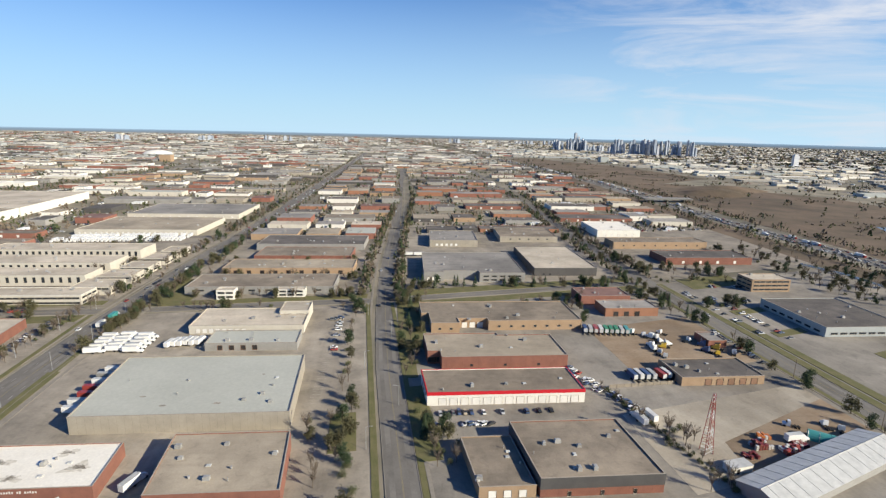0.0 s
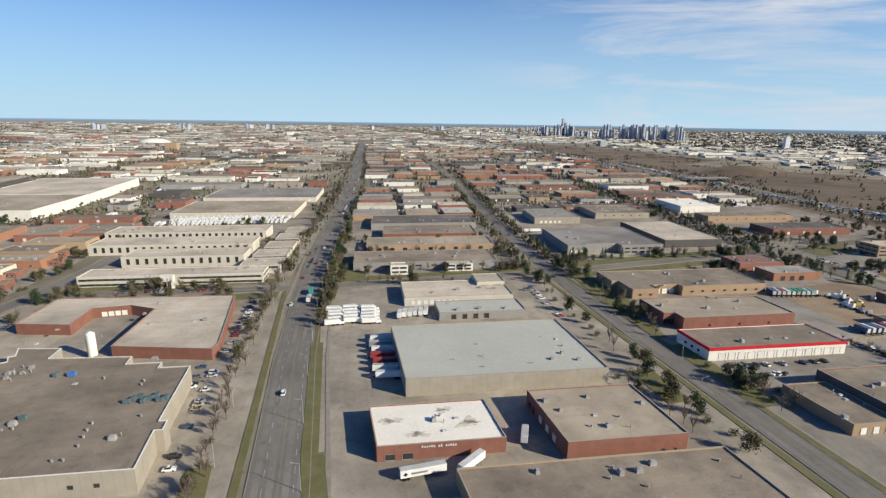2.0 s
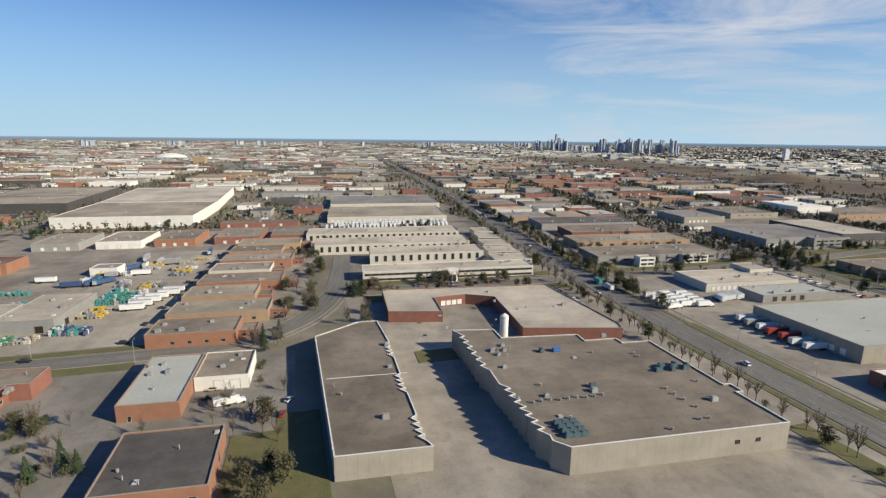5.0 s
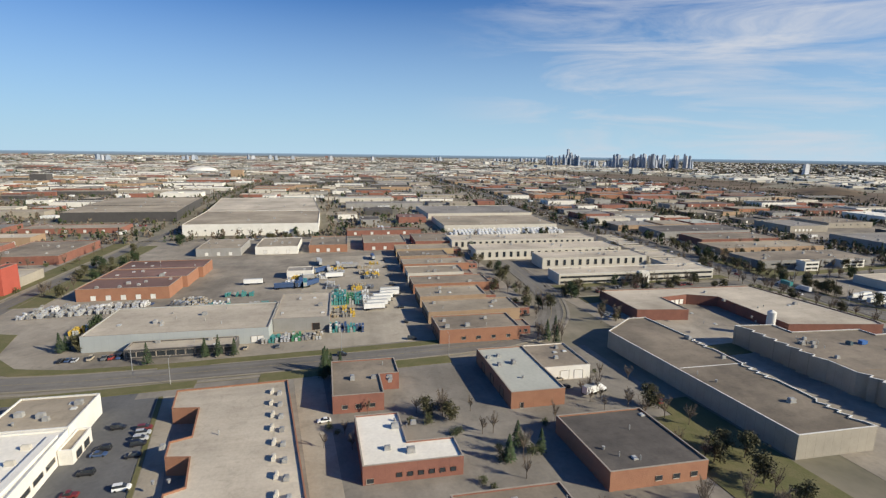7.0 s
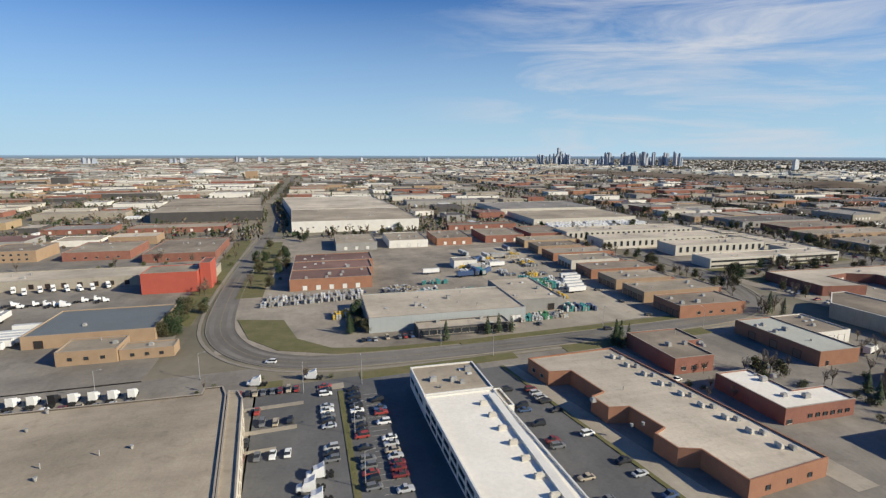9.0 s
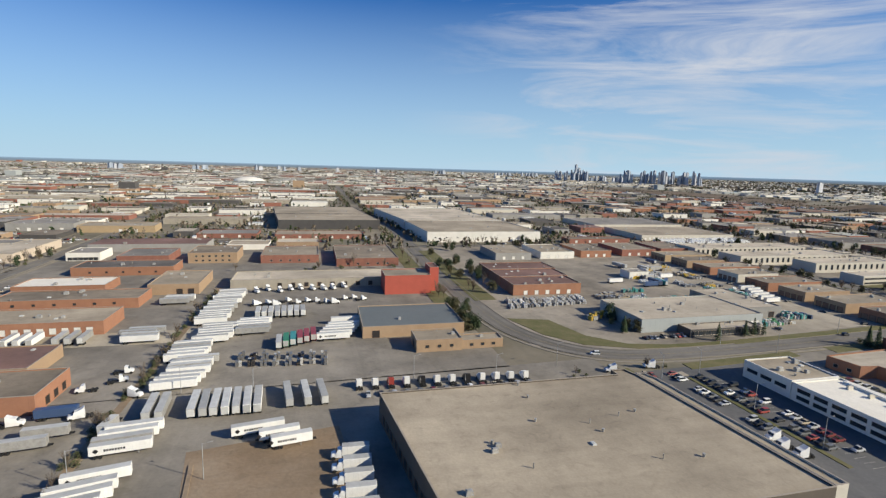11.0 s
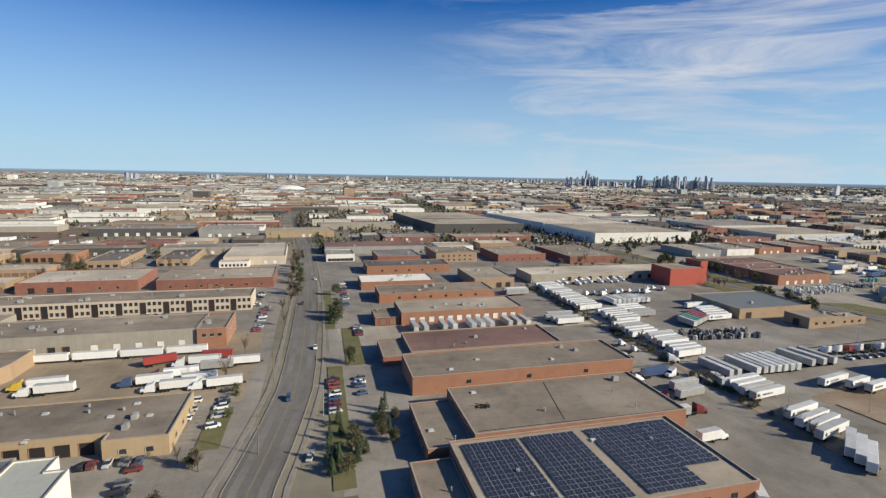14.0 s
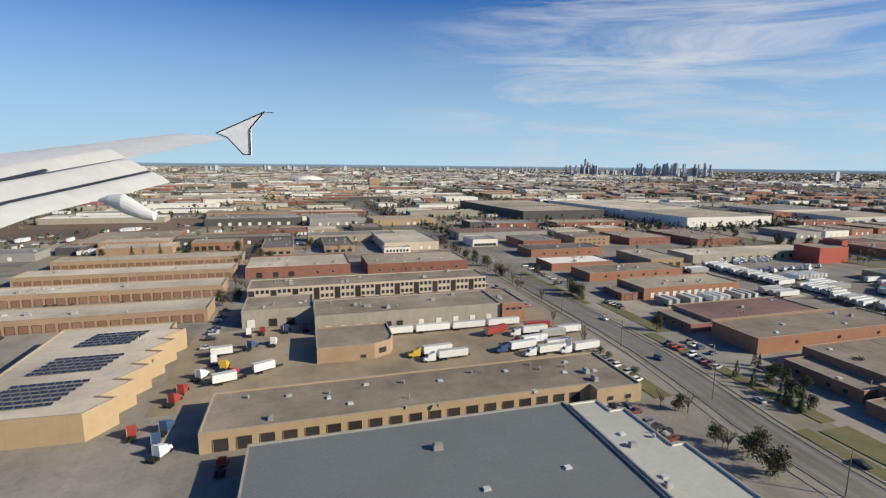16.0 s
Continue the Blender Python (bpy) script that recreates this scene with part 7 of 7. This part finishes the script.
gabled_shed(167, 176, 21, 84, 18, 4.0, 6.6)


def tarp_shelter(x, y, turn, length, width, h):
    """A half-round cover of tarpaulin over hoops."""
    x, y = spot(x, y)
    prof = [(-width / 2 * math.cos(math.pi * i / 10), h * math.sin(math.pi * i / 10)) for i in range(11)]
    bm = bmesh.new()
    loft(bm, [[(q, u, v) for u, v in prof] for q in (-length / 2, 0, length / 2)])
    ob = tagged(new("tarpaulin_shelter", mesh("cover", bm, PAINT["teal"])), "dark teal half-round tarpaulin shelter on bare dirt", "shelter")
    ob.matrix_world = pose(x, y, 0.1, 0, 0, turn)
    for i in range(5):
        bm = bmesh.new()
        q = -length / 2 + length * i / 4
        for (u0, v0), (u1, v1) in zip(prof, prof[1:]):
            rod(bm, (q, u0 * 1.01, v0 * 1.01), (q, u1 * 1.01, v1 * 1.01), 0.07, 4)
        part("hoop", mesh("hoop", bm, STEELP), ob)


tarp_shelter(194, 126, -38, 17, 6.5, 3.6)


def site_hut(x, y, turn):
    x, y = spot(x, y)
    bm = bmesh.new()
    box(bm, -5, 5, -2.4, 2.4, 0.2, 3.0)
    ob = tagged(new("site_hut", mesh("body", bm, WALL["white"])), "white cabin with a pale flat roof beside a mast", "hut")
    ob.matrix_world = pose(x, y, 0.05, 0, 0, turn)
    bm = bmesh.new()
    box(bm, -5.2, 5.2, -2.6, 2.6, 3.0, 3.25)
    part("roof", mesh("roof", bm, BOXROOF), ob)
    part("door", OPEN["door"], ob, at=pose(-2, -2.42, 0.2))


site_hut(138, 112, 10)


def board_fence(x0, y0, x1, y1, bays):
    """Posts with a run of boards between each two."""
    a, b = Vector(spot(x0, y0)), Vector(spot(x1, y1))
    d = (b - a) / bays
    fence = tagged(new("board_fence"), "weathered pale board fence between two yards", "fence")
    fence.matrix_world = pose(a.x, a.y, 0.08, 0, 0, math.degrees(math.atan2(d.y, d.x)))
    n = d.length
    for i in range(bays + 1):
        part("post", FPOST, fence, at=pose(n * i, 0, 0))
    bm = bmesh.new()
    k = int(n * bays / 0.3)
    for i in range(k):
        box(bm, i * 0.3 + 0.02, i * 0.3 + 0.28, 0.07, 0.1, 0.08, 2.0 + 0.05 * math.sin(i * 1.7))
    part("boards", mesh("boards", bm, FWOOD), fence, "pale weathered boards")


FWOOD = material("weathered_boards", (0.34, 0.29, 0.22), 0.9, (0.22, 0.19, 0.15), 0.6, 4, 0.7)
FPOST = made("post", lambda bm: box(bm, -0.07, 0.07, -0.07, 0.07, 0, 2.1), WOODP)
board_fence(118, 174, 156, 177, 9)
for x, y, tn, c in ((203, 137, 80, "white"), (207, 133, 60, "white"), (211, 126, 20, "white"), (186, 138, 150, "white")):
    truck(x, y, tn, c, False)


# ---- trees ----
def spruce(seed, h=9.0, r=2.3):
    tr_ = random.Random(seed)
    bm = bmesh.new()
    tube(bm, 0, 0, 0, h * 0.9, 0.16, 0.03, 6)
    trunk = mesh("trunk", bm, BARK)
    hp = Heap()
    for i in range(420):
        f = tr_.random() ** 0.8
        z = h * (0.1 + 0.9 * f)
        reach = r * (1 - f) ** 0.9 * tr_.uniform(0.35, 1.08) + 0.08
        a = tr_.uniform(0, math.tau)
        c = Vector((reach * math.cos(a), reach * math.sin(a), z - 0.25 * reach))
        s = 0.22 + 0.34 * (1 - f)
        out_, side = Vector((math.cos(a), math.sin(a), -0.45)) * s, Vector((-math.sin(a), math.cos(a), tr_.uniform(-0.3, 0.3))) * s * 0.7
        hp.quad([tuple(c - out_), tuple(c + side), tuple(c + out_), tuple(c - side)], 0)
    return trunk, hp.made("crown", NEEDLE)


def leafy(seed, h, r, mat, n=1300):
    """Trunk with limbs, and an uneven crown of small leaf clumps round them."""
    tr_ = random.Random(seed)
    bm = bmesh.new()
    tube(bm, 0, 0, 0, h * 0.55, 0.2, 0.1, 6)
    tips = []
    for i in range(13):
        a, z = tr_.uniform(0, math.tau), h * tr_.uniform(0.2, 0.55)
        tip = Vector((r * tr_.uniform(0.4, 0.85) * math.cos(a), r * tr_.uniform(0.4, 0.85) * math.sin(a), h * tr_.uniform(0.22, 0.93)))
        f = 1.0 if tip.z < h * 0.6 else 1.5 - tip.z / h * 0.85
        tip.x, tip.y = tip.x * f, tip.y * f
        rod(bm, (0, 0, min(z, tip.z * 0.8)), tip, 0.06, 4)
        tips.append(tip)
    trunk = mesh("trunk", bm, BARK)
    hp = Heap()
    for i in range(n):
        c = tr_.choice(tips) + Vector((tr_.gauss(0, 1), tr_.gauss(0, 1), tr_.gauss(0, 0.9))) * r * 0.3
        s = tr_.uniform(0.12, 0.29) * r / 2
        u, v = Vector((tr_.uniform(-1, 1), tr_.uniform(-1, 1), tr_.uniform(-1, 1))).normalized() * s, Vector((tr_.uniform(-1, 1), tr_.uniform(-1, 1), tr_.uniform(-1, 1))).normalized() * s
        hp.quad([tuple(c - u), tuple(c + v), tuple(c + u), tuple(c - v)], 0)
    return trunk, hp.made("crown", mat)


def bare(seed, h=8.0, r=2.6):
    """A leafless tree: forked limbs and a haze of fine twigs."""
    tr_ = random.Random(seed)
    bm = bmesh.new()
    tube(bm, 0, 0, 0, h * 0.45, 0.16, 0.09, 6)
    hp = Heap()
    for i in range(15):
        a, z = tr_.uniform(0, math.tau), h * tr_.uniform(0.2, 0.45)
        tip = Vector((r * tr_.uniform(0.3, 0.9) * math.cos(a), r * tr_.uniform(0.3, 0.9) * math.sin(a), h * tr_.uniform(0.5, 1.0)))
        base = Vector((0, 0, z))
        rod(bm, base, tip, 0.045, 4)
        for k in range(34):
            p = base.lerp(tip, tr_.uniform(0.35, 1.0))
            q = p + Vector((tr_.uniform(-1, 1), tr_.uniform(-1, 1), tr_.uniform(-0.1, 1))) * r * 0.38
            w = Vector((tr_.uniform(-1, 1), tr_.uniform(-1, 1), 0)).normalized() * 0.055
            hp.quad([tuple(p - w), tuple(p + w), tuple(q)], 0)
    return mesh("trunk", bm, BARK), hp.made("crown", TWIG)


KINDS = {"spruce": ([spruce(i, 9 + i % 3, 2.2) for i in range(3)], "dark green conical spruce tree", "tree"),
         "pine": ([leafy(10 + i, 7 + i, 2.6, NEEDLE if i == 2 else OLIVE) for i in range(3)], "dark olive evergreen tree with an uneven crown", "tree"),
         "bare": ([bare(20 + i, 7.5 + i, 2.8) for i in range(4)], "leafless grey-brown deciduous tree", "tree"),
         "bush": ([leafy(30 + i, 2.6, 1.6, SHRUB, 420) for i in range(2)], "low olive green shrub on a verge", "shrub")}
pl = random.Random(9)
FARTREES = []


def plant(kind, x, y, size=1.0):
    if built(x, y):
        return
    forms, label, cat = KINDS[kind]
    trunk, crown = pl.choice(forms)
    far = y > 262 or x > 200
    x, y = spot(x, y)
    if far:
        FARTREES.append((trunk, crown, x, y, pl.uniform(0, 360), size * pl.uniform(0.8, 1.2)))
        return
    ob = tagged(new("tree" if cat == "tree" else "shrub", trunk), label, cat, kind + " trees")
    ob.matrix_world = pose(x, y, 0.1, 0, 0, pl.uniform(0, 360)) @ Matrix.Scale(size * pl.uniform(0.8, 1.2), 4)
    part("crown", crown, ob)


def grove(n, x0, x1, y0, y1, kinds, size=1.0):
    for _ in range(n):
        plant(pl.choice(kinds), pl.uniform(x0, x1), pl.uniform(y0, y1), size)


for y in range(100, 322, 8):      # along the avenue
    plant(pl.choice(("bare", "bare", "pine", "bush")), -215 + pl.uniform(-1.5, 1.5), y, 0.9)
    if y > 240:
        plant(pl.choice(("pine", "bare", "pine")), -175 + pl.uniform(-3, 3), y)
grove(12, -178, -166, 280, 325, ("pine", "bare", "pine")), grove(10, -180, -165, 338, 400, ("bare", "bare", "pine"))
for y in range(120, 330, 9):      # along the east street
    plant(pl.choice(("pine", "bare", "bush", "pine")), -17 + pl.uniform(-6, 3), y), plant(pl.choice(("pine", "bare", "spruce", "bush")), 15 + pl.uniform(-3, 7), y)
grove(10, -36, -14, 130, 176, ("pine", "bare", "bush")), grove(10, 12, 30, 118, 142, ("pine", "bare", "bush")), grove(8, 12, 26, 204, 240, ("pine", "bush"))
grove(30, 20, 224, 338, 352, ("pine", "spruce", "bare")), grove(26, -160, -14, 340, 348, ("bare", "bare", "pine")), grove(14, 205, 226, 260, 330, ("pine", "spruce", "bare")), grove(16, 222, 228, 120, 330, ("bare", "pine"))
grove(20, 250, 330, 300, 330, ("pine", "bare", "bush")), grove(16, 250, 290, 235, 248, ("pine", "bush")), grove(24, 228, 256, 350, 520, ("pine", "bare"))
grove(20, 480, 520, 100, 500, ("bare", "bare", "bush")), grove(12, 112, 135, 98, 150, ("bare", "bush"))
for y in range(120, 320, 11):
    plant("bare", -213 + pl.uniform(-2, 2), y + 4)
grove(12, -360, -214, 316, 324, ("pine", "bare", "bush")), grove(22, -366, -236, 330, 338, ("bush", "pine", "bare")), grove(10, -372, -358, 250, 330, ("pine", "bare"))
grove(26, -404, -390, 290, 480, ("pine", "bare", "bush")), grove(10, -425, -405, 255, 272, ("bare", "spruce"))
for x in (-606, -583, -577, -570):
    plant("spruce", x, 277.5, 0.9)
grove(8, -652, -640, 292, 318, ("spruce", "pine", "bush")), grove(16, -742, -728, 318, 352, ("pine", "pine", "bush")), grove(10, -716, -708, 380, 520, ("bare", "pine")), grove(12, -742, -732, 360, 540, ("bare", "bush"))
grove(10, -530, -520, 248, 256, ("spruce", "bush")), grove(16, -502, -480, 192, 214, ("pine", "bush", "bush", "bare")), grove(8, -474, -458, 164, 184, ("spruce", "bare", "bush")), grove(24, -486, -400, 120, 152, ("bare", "bare", "bush"))
grove(10, -412, -398, 140, 200, ("bare", "pine")), grove(4, -711, -702, 248, 254, ("bush", "bush", "bare"), 0.5), grove(6, -690, -660, 252, 257, ("bush", "bare"), 0.5)
grove(14, -1038, -1026, 228, 256, ("spruce", "pine", "spruce", "bush"), 0.6), grove(8, -1022, -1014, 236, 262, ("spruce", "spruce", "pine"), 0.6), grove(10, -1032, -1026, 300, 420, ("bush", "bare", "pine")), grove(6, -1078, -1070, 200, 245, ("pine", "bare"), 0.75), plant("pine", -1073, 217, 1.15), plant("pine", -1075, 210, 1.2), plant("pine", -1029, 238, 1.1)
grove(6, -1074, -1068, 262, 330, ("bush", "bare")), grove(18, -1060, -1054, 340, 540, ("bare",)), grove(26, -890, -885, 196, 274, ("bush", "bush", "bush", "bare"), 0.7), grove(44, -890, -885, 275, 420, ("bush", "bush", "bush", "bare"), 0.8), grove(24, -1360, -1080, 490, 545, ("pine", "bare", "spruce")), grove(14, -420, -260, 505, 545, ("pine", "bare"))
grove(40, -1360, -1100, 545, 600, ("pine", "bare", "bush")), grove(20, -690, -560, 535, 580, ("pine", "bare")), grove(12, -890, -740, 460, 478, ("bare", "bush"))


for y in range(300, 760, 7):      # street trees farther north
    plant(pl.choice(("bare", "bare", "pine", "bush")), -215 + pl.uniform(-3, 3), y, 1.1), plant(pl.choice(("bare", "pine", "bush")), -176 + pl.uniform(-4, 4), y, 1.1)
    for x in (-16, 14, 224, 252):
        if pl.random() < 0.6:
            plant(pl.choice(("bare", "pine", "spruce", "bush")), x + pl.uniform(-4, 4), y, 1.0)
for box_ in ((-181, -12, 384, 402), (-181, -30, 432, 443), (9, 224, 340, 356), (20, 40, 240, 330), (105, 150, 255, 300), (130, 160, 296, 312), (-150, -20, 312, 322), (246, 330, 330, 352), (390, 470, 180, 470), (-366, -236, 420, 456), (-366, -258, 330, 338), (-415, -404, 280, 480), (-1060, -1050, 400, 560), (-1240, -1225, 380, 540), (-700, -690, 380, 480)):
    grove(int(6 + (box_[1] - box_[0]) * (box_[3] - box_[2]) / 140), *box_, ("bare", "bare", "pine", "bush"))


for box_ in ((-530, -400, 190, 215), (-480, -400, 120, 150), (-505, -462, 160, 180), (-418, -400, 150, 250)):      # brown thickets among the small brick units
    grove(int((box_[1] - box_[0]) * (box_[3] - box_[2]) / 130), *box_, ("bare", "bush", "bare"), 0.75)


for i in range(64):      # scrubby hedge round the storage yard
    f = i / 63
    x, y = spot(114 + 15 * f + pl.gauss(0, 0.9), 176 - 76 * f + pl.gauss(0, 1.0))
    FARTREES.append((*KINDS["bush" if i % 4 else "bare"][0][i % 2], x, y, pl.uniform(0, 360), pl.uniform(0.45, 0.8)))


def joined(name, pieces, label, category):
    """Copies of meshes at poses, joined into one."""
    hp, mats = Heap(), []
    for me, m in pieces:
        for mat in me.materials:
            if mat not in mats:
                mats.append(mat)
        k = len(hp.v)
        hp.v += [tuple(m @ v.co) for v in me.vertices]
        for p in me.polygons:
            hp.f.append(tuple(k + i for i in p.vertices))
            hp.m.append(mats.index(me.materials[p.material_index]))
    tagged(new(name, hp.made(name, *mats)), label, category, kind="stuff")


joined("roadside_trees", [(me, pose(x, y, 0.1, 0, 0, a) @ Matrix.Scale(z, 4)) for trunk, crown, x, y, a, z in FARTREES for me in (trunk, crown)], "bare and evergreen trees along the farther streets", "trees")
joined("parked_cars", [(me, pose(x, y, 0.11, 0, 0, a)) for x, y, a, c, kd in FARCARS for me in CARS[kd, c]], "many small parked cars in the farther car parks", "cars")


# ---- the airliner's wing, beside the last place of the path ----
WINGPAINT = material("white_wing_paint", (0.5, 0.5, 0.48), 0.4, (0.4, 0.395, 0.37), 0.9, 5.0, 0.6, spec=0.5)
WINGGREY = material("grey_wing_skin", (0.6, 0.6, 0.58), 0.45, (0.5, 0.5, 0.49), 0.8, 4.0, 0.6, spec=0.5)
FENCEWHITE = material("bright_white_paint", (0.86, 0.86, 0.84), 0.4, (0.76, 0.76, 0.74), 0.8, 4.0, 0.4, spec=0.5)
# Navy edging colour, also used as painted shade in the wing's gaps.
WINGDARK = material("navy_trim_and_gap_shade", (0.025, 0.03, 0.05), 0.6, (0.04, 0.045, 0.06), 1.0, 4.0, 0.5)


def airfoil(lead, trail, up, thick, n=9):
    """A closed wing section from its leading to its trailing edge."""
    lead, trail = Vector(lead), Vector(trail)
    top = [lead.lerp(trail, i / n) + up * thick * (lead - trail).length * 1.9 * (math.sqrt(i / n) * (1 - i / n)) for i in range(n + 1)]
    low = [lead.lerp(trail, i / n) - up * thick * (lead - trail).length * 0.9 * (math.sqrt(i / n) * (1 - i / n)) for i in range(n - 1, 0, -1)]
    return top + low


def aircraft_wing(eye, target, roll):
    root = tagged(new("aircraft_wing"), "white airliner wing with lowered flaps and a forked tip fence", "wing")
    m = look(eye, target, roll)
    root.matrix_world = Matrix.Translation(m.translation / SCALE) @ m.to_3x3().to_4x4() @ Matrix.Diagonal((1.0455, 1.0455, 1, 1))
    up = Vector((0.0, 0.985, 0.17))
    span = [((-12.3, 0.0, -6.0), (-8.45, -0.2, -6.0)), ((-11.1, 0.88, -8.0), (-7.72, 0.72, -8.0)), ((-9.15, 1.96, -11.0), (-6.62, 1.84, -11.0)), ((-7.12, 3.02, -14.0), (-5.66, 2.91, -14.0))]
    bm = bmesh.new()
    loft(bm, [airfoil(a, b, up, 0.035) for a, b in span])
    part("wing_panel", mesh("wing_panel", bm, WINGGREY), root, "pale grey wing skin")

    def vane(name, f0, f1, mat, d0=-6.0, d1=-11.1, lift=0.0, thick=0.05, label=""):
        """A slat-like strip behind the trailing edge, from f0 to f1 of the lowered flap's chord."""
        rows_ = []
        for d in (d0, (d0 + d1) / 2, d1):
            t_ = (d + 6.0) / -5.1
            p = Vector((-8.45, -0.2, -6.0)).lerp(Vector((-6.58, 1.88, -11.1)), t_) + Vector((0, 0.16 * math.sin(math.pi * t_) + lift, 0))
            c = Vector((0.86, -0.46, 0.0))
            rows_.append(airfoil(p + c * f0, p + c * f1, up, thick, 6))
        b_ = bmesh.new()
        loft(b_, rows_)
        part(name, mesh(name, b_, mat), root, label)

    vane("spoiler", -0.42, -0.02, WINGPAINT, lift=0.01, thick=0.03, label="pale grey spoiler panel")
    # A dark strip stands in for the shade of the gap.
    vane("spoiler_gap_shade", -0.05, 0.03, WINGDARK, d1=-9.6, lift=0.03, label="dark strip for the shade in the spoiler gap")
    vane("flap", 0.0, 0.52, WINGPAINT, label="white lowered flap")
    # A solid dark strip takes the place of the shaded slot.
    vane("flap_slot_shade", 0.46, 0.66, WINGDARK, lift=-0.015, thick=0.03, label="dark strip for the shade in the slot between the flap panels")
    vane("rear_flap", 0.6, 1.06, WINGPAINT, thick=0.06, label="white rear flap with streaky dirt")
    bm = bmesh.new()
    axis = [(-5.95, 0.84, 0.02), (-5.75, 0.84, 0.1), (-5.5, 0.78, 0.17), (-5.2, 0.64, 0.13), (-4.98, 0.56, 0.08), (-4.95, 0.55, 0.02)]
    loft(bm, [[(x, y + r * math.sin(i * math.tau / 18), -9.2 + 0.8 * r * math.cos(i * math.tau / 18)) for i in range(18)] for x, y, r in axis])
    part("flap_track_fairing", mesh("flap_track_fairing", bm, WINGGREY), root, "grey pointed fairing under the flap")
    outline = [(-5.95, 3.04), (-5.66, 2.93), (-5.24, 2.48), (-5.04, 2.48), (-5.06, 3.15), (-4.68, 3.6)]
    ids = [Vector(p) for p in outline]
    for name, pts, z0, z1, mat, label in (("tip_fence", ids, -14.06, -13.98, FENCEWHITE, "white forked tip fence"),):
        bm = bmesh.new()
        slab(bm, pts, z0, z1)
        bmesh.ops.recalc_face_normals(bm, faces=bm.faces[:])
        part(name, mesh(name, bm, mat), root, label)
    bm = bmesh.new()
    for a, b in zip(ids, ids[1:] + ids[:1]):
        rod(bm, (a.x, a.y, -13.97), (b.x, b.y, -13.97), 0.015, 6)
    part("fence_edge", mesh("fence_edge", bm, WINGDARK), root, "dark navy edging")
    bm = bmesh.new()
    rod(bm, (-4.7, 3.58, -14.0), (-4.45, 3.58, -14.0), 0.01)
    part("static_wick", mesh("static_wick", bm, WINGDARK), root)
    return root


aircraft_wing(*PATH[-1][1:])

# ---- set the whole place at its scale ----
bpy.context.view_layer.update()
for ob in list(scene.objects):
    if ob.parent is None and ob.type in {"MESH", "EMPTY"}:
        ob.matrix_world = Matrix.Scale(SCALE, 4) @ ob.matrix_world
